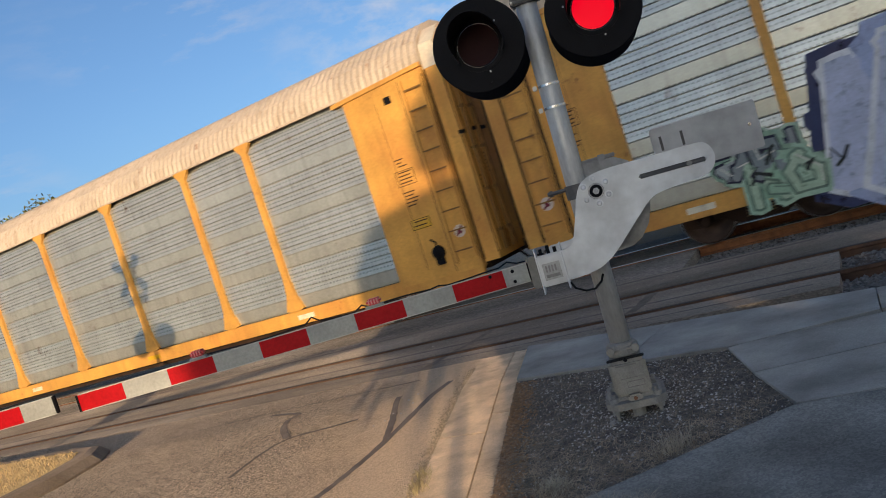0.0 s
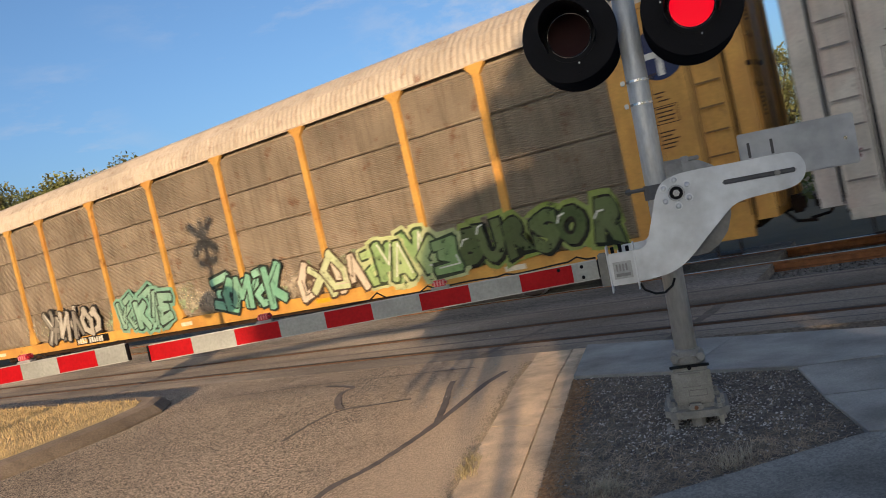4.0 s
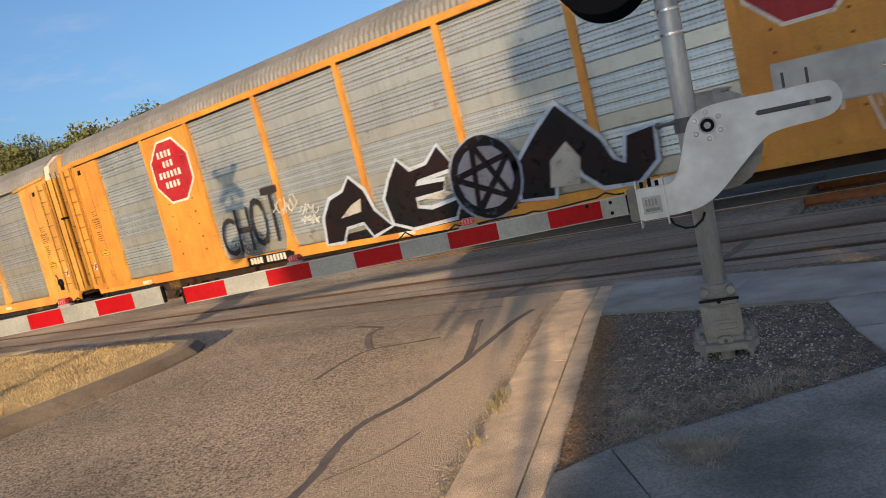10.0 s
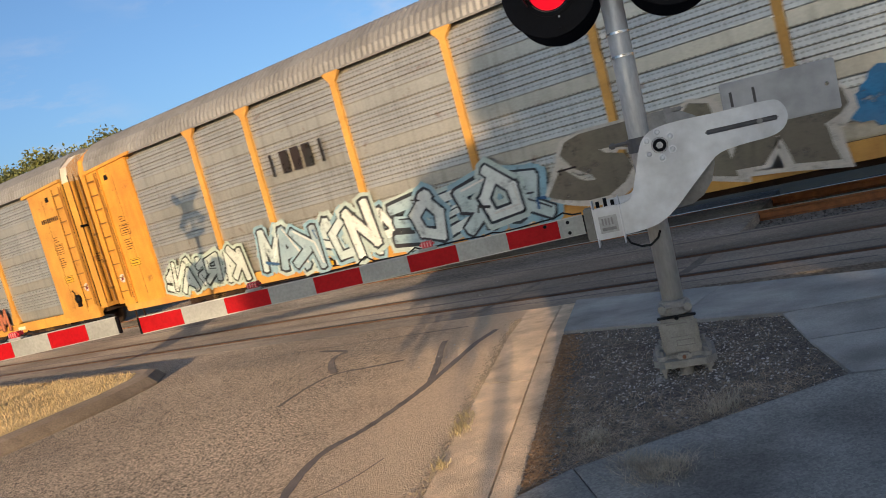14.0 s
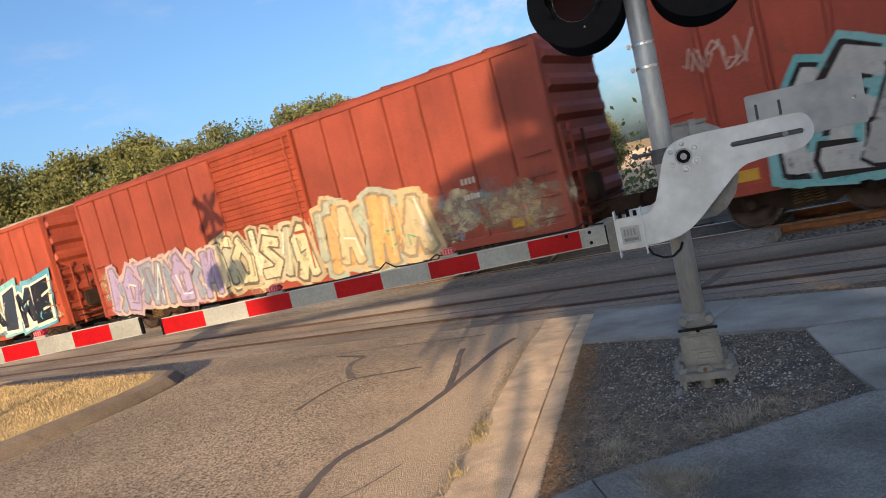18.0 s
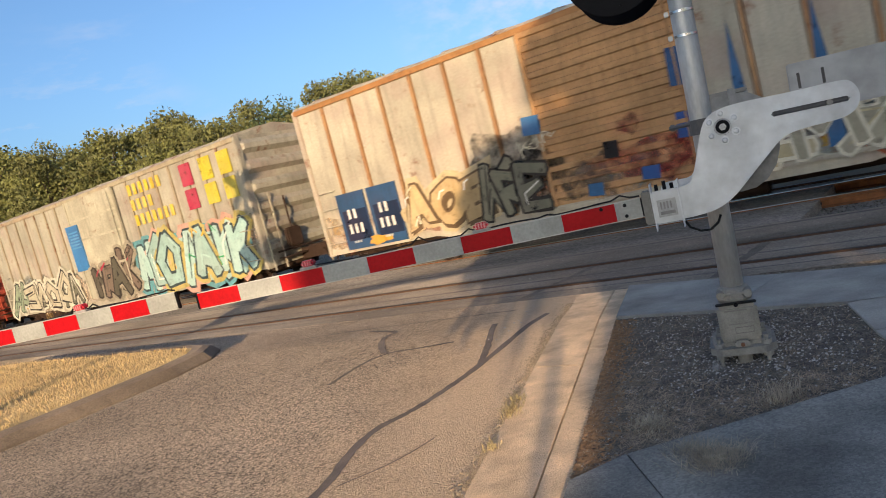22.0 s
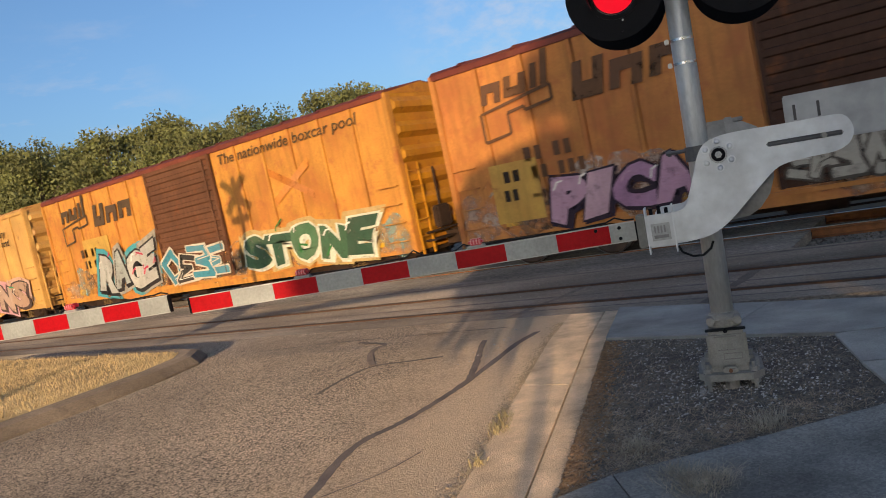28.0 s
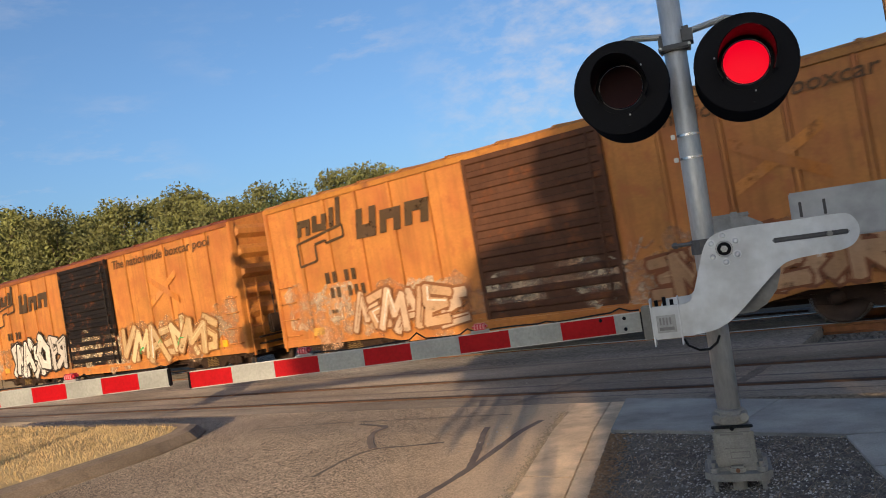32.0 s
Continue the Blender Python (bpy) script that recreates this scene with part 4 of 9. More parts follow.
def signal(m, side, label):
    """A gate signal: mast, base, lamps, gate mechanism. side 1: its arm goes to local -x, -1: to +x."""
    s = thing("crossing_signal", label, "crossing signal", "crossing signals", m)
    R = 0.0705
    part("mast", Mesh().tube([(0, 0, 0.42), (0, 0, 1.9), (0, 0, 4.75)], R, 28).rounded(), MASTM, s, "round grey aluminium mast")
    part("mast_cap", Mesh().lathe([(R + 0.004, 4.74), (R + 0.004, 4.78), (0.04, 4.82), (0.0, 4.83)], 20, "z"), MASTM, s)
    # foot
    base = Mesh().plate([(-0.20, -0.13), (-0.13, -0.20), (0.13, -0.20), (0.20, -0.13), (0.20, 0.13), (0.13, 0.20), (-0.13, 0.20), (-0.20, 0.13)], 0.095, 0.140)
    part("base_plate", base, CASTM, s, "cast base plate with cut corners")
    part("footing", Mesh().box(-0.215, 0.215, -0.215, 0.215, -0.15, 0.016, 0.006), CONCRETE, s, "concrete footing")
    for dx in (-0.142, 0.142):
        for dy in (-0.142, 0.142):
            bolt = part("anchor_bolt", Mesh().tube([(dx, dy, 0.0), (dx, dy, 0.20)], 0.014, 8), CASTM, s)
            part("nut", Mesh().lathe([(0.0, 0.140), (0.030, 0.140), (0.030, 0.168), (0.0, 0.168)], 6, "z", (dx, dy, 0)), CASTM, bolt)
            part("levelling_nut", Mesh().lathe([(0.0, 0.062), (0.030, 0.062), (0.030, 0.095), (0.0, 0.095)], 6, "z", (dx, dy, 0)), CASTM, bolt)
    foot = Mesh()
    v = []
    for z, a in ((0.135, 0.135), (0.165, 0.115), (0.41, 0.105)):
        v += [(-a, -a, z), (a, -a, z), (a, a, z), (-a, a, z)]
    foot.add(v, [(0, 1, 5, 4), (1, 2, 6, 5), (2, 3, 7, 6), (3, 0, 4, 7), (4, 5, 9, 8), (5, 6, 10, 9), (6, 7, 11, 10), (7, 4, 8, 11), (8, 9, 10, 11), (3, 2, 1, 0)])
    part("junction_base", foot, CASTM, s, "weathered cast junction box base")
    for k, (dx, dy) in enumerate(((-0.21, 0.0), (0.21, 0.0), (0.0, 0.21))):
        part("base_rib", Mesh().slab([(-0.07, 0.135), (0.07, 0.135), (0.025, 0.20), (-0.025, 0.19)], -0.012, 0.012), CASTM, s, m=pose(dx * 0.8, dy * 0.8, 0, 0, 0, 90 if dx else 0))
    part("cover", Mesh().box(-0.122, 0.122, -0.158, -0.10, 0.170, 0.408, 0.022), CASTM, s, "flat junction box cover")
    part("cover_lettering", Mesh().box(-0.075, 0.06, -0.1605, -0.158, 0.372, 0.380), surface("faint_cast", (0.21, 0.20, 0.18), 0.8), s, "faint raised lettering bar")
    part("cover_lettering", Mesh().box(-0.06, 0.05, -0.1605, -0.158, 0.285, 0.291), surface("faint_cast", (0.21, 0.20, 0.18), 0.8), s, "faint raised lettering bar")
    part("cover_frame", Mesh().box(-0.03, 0.085, -0.1605, -0.158, 0.225, 0.230).box(-0.03, 0.085, -0.1605, -0.158, 0.262, 0.267).box(-0.03, -0.025, -0.1605, -0.158, 0.225, 0.267).box(0.08, 0.085, -0.1605, -0.158, 0.225, 0.267), surface("faint_cast", (0.21, 0.20, 0.18), 0.8), s, "faint cast data frame")
    part("cover_gasket", Mesh().box(-0.124, 0.124, -0.15, -0.10, 0.410, 0.420, 0.004), RUBBER, s)
    part("cover_screw", Mesh().lathe([(0.0, -0.172), (0.014, -0.172), (0.014, -0.15)], 8, "y", (0, 0, 0.415)), BLACK, s)
    part("hinge_lug", Mesh().box(-0.045, 0.045, -0.185, -0.12, 0.135, 0.18, 0.01), CASTM, s)
    part("hinge_pin", Mesh().lathe([(0.0, -0.19), (0.013, -0.19), (0.013, -0.18)], 10, "y", (0, 0, 0.158)), surface("rust_bolt", (0.20, 0.09, 0.04), 0.8), s)
    part("drain_pipe", Mesh().tube([(0, -0.1, 0.0), (0, -0.1, 0.10)], 0.045, 14), CASTM, s, "short conduit stub under the plate")
    part("clamp_collar", Mesh().lathe([(0.104, 0.42), (0.108, 0.43), (0.100, 0.475), (R + 0.02, 0.50), (R, 0.51)], 24, "z"), CASTM, s, "cast clamp collar")
    for dx in (-0.082, 0.082):
        part("clamp_lug", Mesh().lathe([(0.0, -0.075), (0.026, -0.075), (0.026, 0.06), (0.0, 0.06)], 12, "y", (dx, -0.05, 0.470)), CASTM, s)
    part("clamp_bolt", Mesh().tube([(-0.10, -0.09, 0.470), (0.10, -0.09, 0.470)], 0.012, 8), CASTM, s)
    # lamps on their crossarm
    part("crossarm", Mesh().tube([(-0.37, 0.05, 2.87), (-0.34, 0.05, 2.985), (-0.26, 0.05, 2.995), (0.0, 0.07, 2.955), (0.09, 0.07, 2.965), (0.33, 0.05, 2.995), (0.385, 0.05, 2.98), (0.395, 0.05, 2.87)], 0.021, 10), MASTM, s, "bent crossarm pipe")
    part("crossarm_clamp", Mesh().box(-0.10, 0.10, -0.095, -0.03, 2.83, 2.87, 0.01).box(-0.10, 0.10, 0.03, 0.10, 2.85, 2.97, 0.01).box(0.04, 0.12, -0.07, 0.09, 2.86, 2.98, 0.02), surface("clamp_grey", (0.12, 0.12, 0.12), 0.6, 0.4), s, "grey crossarm clamp")
    for dx in (-0.085, 0.09):
        part("clamp_stud", Mesh().tube([(dx, -0.13, 2.845), (dx, 0.05, 2.845)], 0.009, 7), MASTM, s)
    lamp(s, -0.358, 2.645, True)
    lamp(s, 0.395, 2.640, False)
    for x in (-0.358, 0.395):
        part("rear_disc", Mesh().lathe([(0.0, 0.26), (0.298, 0.26), (0.304, 0.266), (0.298, 0.272), (0.0, 0.272)], 48, "y", (x, 0, 2.64)), BLACK, s, "round black background of the rear lamp")
        part("rear_hood", Mesh().lathe([(0.17, 0.272), (0.185, 0.272), (0.188, 0.56), (0.175, 0.56)], 30, "y", (x, 0, 2.64), False), BLACK, s, "black hood of the rear lamp")
    # hose clamps
    for z in (2.285, 2.135):
        part("band_clamp", Mesh().lathe([(R + 0.001, z - 0.008), (R + 0.004, z - 0.008), (R + 0.004, z + 0.008), (R + 0.001, z + 0.008)], 28, "z"), CHROME, s, "bright steel band clamp")
        part("band_screw", Mesh().box(-R - 0.035, -R - 0.008, -0.055, -0.02, z - 0.016, z + 0.014, 0.004), MASTM, s)
    # crossbuck and track-count sign on top
    for w in (45, -45):
        part("crossbuck_blade", Mesh().box(-0.61, 0.61, -0.004, 0.004, -0.115, 0.115), WHITE_SHEET, s, "white crossbuck blade", pose(0, -0.085 - 0.005 * (w > 0), 4.36, 0, w, 0))
    part("track_sign", Mesh().box(-0.34, 0.34, -0.088, -0.080, 3.62, 3.84, 0.003), WHITE_SHEET, s, "white track-count sign")
    # gate mechanism behind the plate
    q = side
    def X(v):
        return v * q
    def sx(a, b):
        return (min(X(a), X(b)), max(X(a), X(b)))
    hx = sx(0.02, 0.42)
    part("mechanism", Mesh().slab([(X(a), z) for a, z in ((0.02, 1.15), (0.02, 1.70), (0.05, 1.72), (0.28, 1.71), (0.36, 1.66), (0.415, 1.57), (0.43, 1.45), (0.42, 1.33), (0.385, 1.23), (0.32, 1.15), (0.25, 1.11), (0.16, 1.10), (0.07, 1.12))][::1 if q > 0 else -1], -0.02, 0.36), surface("mechanism_grey", (0.27, 0.275, 0.275), 0.6, 0.2), s, "rounded grey gate mechanism housing")
    part("mechanism_lid", Mesh().box(X(0.17) - 0.13, X(0.17) + 0.13, -0.01, 0.30, 1.715, 1.74, 0.012), surface("mechanism_grey", (0.42, 0.425, 0.42)), s, "flat mechanism lid")
    part("lid_strap", Mesh().box(X(0.20) - 0.022, X(0.20) + 0.022, -0.05, -0.03, 1.52, 1.748), surface("mechanism_grey", (0.27, 0.275, 0.275)), s)
    part("mast_bracket", Mesh().lathe([(R + 0.002, 1.51), (R + 0.014, 1.51), (R + 0.014, 1.605), (R + 0.002, 1.605)], 20, "z"), surface("clamp_grey", (0.12, 0.12, 0.12), 0.6, 0.4), s)
    part("bracket_bolt", Mesh().tube([(X(-0.20), -0.02, 1.585), (X(-0.06), -0.03, 1.585)], 0.013, 7).lathe([(0.0, -0.19), (0.024, -0.19), (0.024, -0.165), (0.0, -0.165)], 6, "x", (0.0 if q > 0 else 0.355, -0.02, 1.585)), surface("clamp_grey", (0.12, 0.12, 0.12), 0.6, 0.4), s)
    # the S-shaped arm plate
    out = [(-0.36, 1.02), (-0.213, 1.022), (-0.16, 1.02), (-0.027, 1.033), (0.066, 1.069), (0.147, 1.131), (0.249, 1.231), (0.347, 1.323), (0.412, 1.383), (0.471, 1.412), (0.606, 1.426), (0.748, 1.43), (0.823, 1.458),
           (0.858, 1.515), (0.858, 1.578), (0.823, 1.637), (0.77, 1.65), (0.51, 1.645), (0.24, 1.652), (0.112, 1.643), (0.038, 1.615), (-0.006, 1.561), (-0.045, 1.448), (-0.099, 1.29), (-0.13, 1.225), (-0.213, 1.22), (-0.36, 1.221)]
    for _ in range(2):
        out = [p for (a, b), (c, d) in zip(out, out[1:] + out[:1]) for p in ((a * 0.75 + c * 0.25, b * 0.75 + d * 0.25), (a * 0.25 + c * 0.75, b * 0.25 + d * 0.75))]
    out = [(X(a), b) for a, b in out]
    slot = [(X(a), b) for a, b in ((0.385, 1.539), (0.400, 1.524), (0.795, 1.523), (0.811, 1.538), (0.795, 1.553), (0.400, 1.554))]
    bm = bmesh.new()
    def ring(pts, y):
        return [bm.verts.new((a, y, b)) for a, b in pts]
    loops = []
    for y in (-0.215, -0.200):
        edges = []
        for pts in (out, slot):
            vs = ring(pts, y)
            edges += [bm.edges.new((vs[i], vs[(i + 1) % len(vs)])) for i in range(len(vs))]
            loops.append(vs)
        bmesh.ops.triangle_fill(bm, use_beauty=True, use_dissolve=False, edges=edges)
    for a, b in ((loops[0], loops[2]), (loops[1], loops[3])):
        for i in range(len(a)):
            bm.faces.new((a[i], a[(i + 1) % len(a)], b[(i + 1) % len(a)], b[i]))
    bmesh.ops.recalc_face_normals(bm, faces=bm.faces)
    me = bpy.data.meshes.new("arm_plate")
    bm.to_mesh(me)
    bm.free()
    me.materials.append(PLATE_M)
    part("arm_plate", me, PLATE_M, s, "pale galvanised S-shaped arm plate with a slot")
    part("rear_plate", Mesh().slab(out, 0.40, 0.412), PLATE_M, s, "matching rear arm plate")
    part("slot_rod", Mesh().tube([(X(0.40), -0.19, 1.538), (X(0.80), -0.19, 1.538)], 0.016, 8), surface("slot_grey", (0.10, 0.10, 0.10), 0.6), s)
    part("slot_bolt", Mesh().lathe([(0.0, -0.235), (0.018, -0.235), (0.018, -0.20)], 6, "y", (X(0.70), 0, 1.538)), CASTM, s)
    px, pz = X(0.112), 1.530
    part("pivot_hub", Mesh().lathe([(0.0, -0.222), (0.050, -0.222), (0.050, -0.214)], 28, "y", (px, 0, pz)), BLACK, s, "dark pivot recess")
    part("pivot_ring", Mesh().lathe([(0.041, -0.226), (0.045, -0.228), (0.049, -0.226), (0.049, -0.214), (0.041, -0.214), (0.041, -0.226)], 28, "y", (px, 0, pz), False), NUTM, s)
    part("pivot_nut", Mesh().lathe([(0.0, -0.262), (0.013, -0.262), (0.011, -0.25), (0.022, -0.25), (0.022, -0.222)], 6, "y", (px, 0, pz)), NUTM, s, "bright hexagon pivot nut")
    for k in range(6):
        w = radians(30 + 60 * k)
        part("plate_bolt", Mesh().lathe([(0.0, -0.236), (0.011, -0.236), (0.017, -0.230), (0.017, -0.2155), (0.026, -0.2155), (0.026, -0.214)], 8, "y", (px + 0.082 * math.cos(w), 0, pz + 0.082 * math.sin(w))), PLATE_M, s)
    # counterweight plate behind
    cx = sx(0.57, 1.29)
    part("counterweight", Mesh().box(cx[0], cx[1], 0.415, 0.445, 1.49, 1.825, 0.008), WEIGHTM, s, "flat aluminium counterweight plate")
    for a in (0.632, 0.778):
        part("weight_slot", Mesh().box(X(a) - 0.009, X(a) + 0.009, 0.411, 0.416, 1.655, 1.757, 0.002), surface("slot_shade", (0.09, 0.085, 0.08), 0.8), s, "dark slot in the counterweight")
    part("weight_hole", Mesh().lathe([(0.0, 0.411), (0.012, 0.411), (0.012, 0.416)], 10, "y", (X(1.223), 0, 1.667)), CHROME, s)
    # arm socket
    bx = sx(-0.37, -0.205)
    part("socket_box", Mesh().box(bx[0], bx[1], -0.232, -0.195, 1.015, 1.222, 0.006), PLATE_M, s, "folded plate socket")
    for a in (-0.374, -0.207):
        part("socket_flange", Mesh().slab([(X(a) - 0.004, 0.972), (X(a) + 0.004, 0.972), (X(a) + 0.004, 1.272), (X(a) - 0.004, 1.272)], -0.245, -0.12), PLATE_M, s)
    part("maker_plate", Mesh().box(X(-0.290) - 0.058, X(-0.290) + 0.058, -0.236, -0.2315, 1.055, 1.165), surface("maker_grey", (0.40, 0.41, 0.41), 0.5, 0.4), s, "small stamped maker plate")
    for k in range(4):
        part("maker_bar", Mesh().box(X(-0.290) - 0.040 + 0.02 * k, X(-0.290) - 0.030 + 0.02 * k, -0.238, -0.2355, 1.105, 1.15), surface("maker_dark", (0.20, 0.20, 0.20), 0.6), s)
    part("maker_rule", Mesh().box(X(-0.290) - 0.045, X(-0.290) + 0.045, -0.238, -0.2355, 1.07, 1.09), surface("maker_dark", (0.20, 0.20, 0.20), 0.6), s)
    for a, h in ((-0.34, 0.035), (-0.29, 0.05), (-0.245, 0.03)):
        part("socket_bolt", Mesh().tube([(X(a), -0.17, 1.20), (X(a), -0.17, 1.225 + h)], 0.013, 6), BLACK, s)
    part("arm_clamp", Mesh().box(*sx(-0.435, -0.38), -0.235, -0.16, 1.02, 1.235, 0.008), surface("clamp_steel", (0.16, 0.165, 0.16), 0.5, 0.5), s, "dark breakaway clamp")
    part("loop_cable", Mesh().tube([(X(-0.20), -0.19, 1.0), (X(-0.18), -0.18, 0.955), (X(-0.12), -0.17, 0.92), (X(-0.06), -0.15, 0.915), (X(-0.01), -0.10, 0.945), (X(0.01), -0.075, 0.985)], 0.008, 6), RUBBER, s, "looped black cable")
    return s


# the near mast leans a little
LEAN = Vector((0, 0, 1)).rotation_difference(Vector((0.0257, 0.0193, 1.0))).to_matrix().to_4x4()
signal(pose(-1.514, 4.874, 0.25) @ LEAN @ pose(0, 0, 0, 0, 0, 16.5), 1, "grey crossing signal mast with twin red lamps in a gravel bed")
signal(pose(-9.60, 1.80, 0.42, 0, 0, 16.7), -1, "grey crossing signal mast standing on the grass median")
ARM0, ARM1 = (-1.861, 4.587, 1.403), (-4.909, 3.337, 1.458)
arm_near = gate_arm("gate_arm", ARM0, ARM1, "red and white striped gate arm lowered across the road", "white", (1.05, 2.35), stripe=0.348, lead=0.163)
LA0, LA1 = (-9.05, 1.847, 1.546), (-4.833, 3.109, 1.525)
gate_arm("gate_arm", LA1, LA0, "red and white striped gate arm lowered from the median", "white", (0.9, 2.1), stripe=0.348, lead=0.265)
for k, (dx, dz) in enumerate(((0.10, 0.035), (0.10, -0.035), (0.25, 0.04))):
    part("arm_bolt", Mesh().lathe([(0.0, 0.022), (0.012, 0.022), (0.012, 0.008)], 8, "y", (dx, 0, dz)), BLACK, arm_near)


# ---- the train ----
SPEED, TRACK_Y, HALF = 15.25, 13.87, 1.42
TRAIN = []
GAPS = [22.3, -5.4, -33.8, -62.76, -91.1, -119.4, -147.35, -175.9, -205.0, -233.2, -261.7, -279.1, -296.7, -314.2, -331.9, -349.5, -366.8, -384.5, -402.2, -419.9, -436.3, -452.8, -469.5, -486.4, -503.1, -519.7]


def hull(profile, x0, x1, end_caps=True):
    """A closed cross-section of (y, z) drawn from x0 to x1."""
    n = len(profile)
    me = Mesh()
    v = [(x, y, z) for x in (x0, x1) for y, z in profile]
    f = [(i, (i + 1) % n, (i + 1) % n + n, i + n) for i in range(n)]
    if end_caps:
        f += [tuple(range(n))[::-1], tuple(range(n, 2 * n))]
    return me.add(v, f)


WHEEL = Mesh().lathe([(0.0, -0.03), (0.10, -0.05), (0.12, -0.02), (0.33, 0.0), (0.36, -0.045), (0.435, -0.05), (0.44, 0.06), (0.47, 0.065), (0.47, 0.09), (0.0, 0.06)], 28, "y").rounded().data("wheel", WHEELM)
AXLE = Mesh().tube([(0, -0.76, 0), (0, 0.76, 0)], 0.08, 10).data("axle", WHEELM)
TREAD = Mesh().lathe([(0.428, -0.0515), (0.441, -0.0505), (0.443, 0.055), (0.43, 0.055)], 28, "y", (0, 0, 0), False).data("tread", RAILTOP)
SIDE_OUT = [(-1.22, 0.52), (-1.20, 0.38), (-0.98, 0.35), (-0.62, 0.44), (-0.36, 0.28), (0.36, 0.28), (0.62, 0.44), (0.98, 0.35), (1.20, 0.38), (1.22, 0.52), (0.95, 0.64), (0.45, 0.76), (-0.45, 0.76), (-0.95, 0.64)]
SIDEFRAME = Mesh().slab(SIDE_OUT, -0.06, 0.06).data("side_frame", IRON)
SPRING = Mesh().tube([(0.062 * math.cos(0.9 * q), 0.062 * math.sin(0.9 * q) - 0.03, 0.34 + 0.0065 * q) for q in range(42)], 0.014, 5).data("spring", surface("spring_ochre", (0.16, 0.10, 0.035), 0.8))
BEARING = Mesh().lathe([(0.0, -0.17), (0.05, -0.17), (0.10, -0.14), (0.125, -0.06), (0.125, 0.05), (0.0, 0.05)], 14, "y").data("bearing_cap", IRON)
COUPLER = Mesh().box(-0.55, 0.40, -0.09, 0.09, 0.78, 1.0, 0.03).box(0.30, 0.55, -0.17, 0.13, 0.74, 1.04, 0.05).tube([(0.2, -0.25, 0.85), (0.4, -0.28, 0.62), (0.7, -0.22, 0.58)], 0.03, 6).data("coupler", IRON)


def truck(car, x):
    t = part("truck", Mesh().box(-0.25, 0.25, -1.05, 1.05, 0.40, 0.66, 0.03), IRON, car, "rust-brown cast freight truck", pose(x, 0, 0))
    for s in (-1, 1):
        part("side_frame", SIDEFRAME, IRON, t, "", pose(0, s * 1.02, 0))
        for w in (-0.88, 0.88):
            part("wheel", WHEEL, WHEELM, t, "", pose(w, s * 0.76, 0.452, 0, 0, 0 if s < 0 else 180))
            if s < 0:
                part("wheel_tread", TREAD, RAILTOP, t, "bright worn wheel tread", pose(w, s * 0.76, 0.452))
                part("bearing_cap", BEARING, IRON, t, "", pose(w, -1.04, 0.47))
    for w in (-0.16, 0.0, 0.16):
        part("spring", SPRING, IRON, t, "ochre coil spring", pose(w, -1.05, 0))
    for w in (-0.88, 0.88):
        part("axle", AXLE, WHEELM, t, "", pose(w, 0, 0.452))


def corrugated(x0, x1, z0, z1, pitch, depth, face, sharp=0.5):
    """A sheet with horizontal ribs, standing on the near side."""
    me = Mesh()
    prof = []
    z, n = z0, max(1, round((z1 - z0) / pitch))
    p = (z1 - z0) / n
    for k in range(n):
        prof += [(face + depth, z0 + p * (k + 0.02)), (face + depth, z0 + p * (k + 1 - sharp) - 0.03 * p), (face, z0 + p * (k + 1 - sharp) + 0.07 * p), (face, z0 + p * (k + 1) - 0.07 * p)]
    return rolled(me, prof, x0, x1, face + depth + 0.02)


def rolled(me, prof, x0, x1, back):
    """A rolled section (y, z), drawn out from x0 to x1 and closed at the back."""
    prof = prof + [(back, prof[-1][1]), (back, prof[0][1])]
    v = [(x, y, z) for x in (x0, x1) for y, z in prof]
    m = len(prof)
    return me.add(v, [(i, (i + 1) % m, (i + 1) % m + m, i + m) for i in range(m)])


def slotted(x0, x1, z0, z1, pitch, face):
    """A sheet of rounded ribs with a narrow deep slot between each two."""
    n = max(1, round((z1 - z0) / pitch))
    p = (z1 - z0) / n
    prof = []
    for k in range(n):
        a = z0 + p * k
        prof += [(face + 0.03, a), (face + 0.03, a + 0.30 * p), (face + 0.010, a + 0.36 * p), (face, a + 0.66 * p), (face + 0.008, a + 0.97 * p)]
    return rolled(Mesh(), prof, x0, x1, face + 0.07)


def blob(r, cx, cz, rx, rz, y, n=26):
    """An uneven flat patch with a ragged outline."""
    pts = []
    ph = [r.uniform(0, 6.28) for _ in range(4)]
    for k in range(n):
        w = 2 * math.pi * k / n
        q = 1 + 0.16 * math.sin(3 * w + ph[0]) + 0.10 * math.sin(5 * w + ph[1]) + 0.07 * math.sin(9 * w + ph[2]) + r.uniform(-0.05, 0.05)
        pts.append((cx + rx * q * math.cos(w), cz + rz * q * math.sin(w)))
    return [(a, y, c) for a, c in pts]


def patch(car, name, r, cx, cz, rx, rz, y, mat, label=""):
    v = blob(r, cx, cz, rx, rz, y)
    c = (cx, y, cz)
    n = len(v)
    me = Mesh().add(v + [c], [(i, (i + 1) % n, n) for i in range(n)])
    return part(name, me, mat, car, label)


def stroke(r, pts, width, y):
    """A painted line with soft corners."""
    v = []
    for i, (x, z) in enumerate(pts):
        xa, za = pts[max(i - 1, 0)]
        xb, zb = pts[min(i + 1, len(pts) - 1)]
        d = math.hypot(xb - xa, zb - za) or 1
        w = width * r.uniform(0.8, 1.15) / 2
        nx, nz = -(zb - za) / d * w, (xb - xa) / d * w
        v += [(x + nx, y, z + nz), (x - nx, y, z - nz)]
    return Mesh().add(v, [(2 * i, 2 * i + 2, 2 * i + 3, 2 * i + 1) for i in range(len(pts) - 1)])


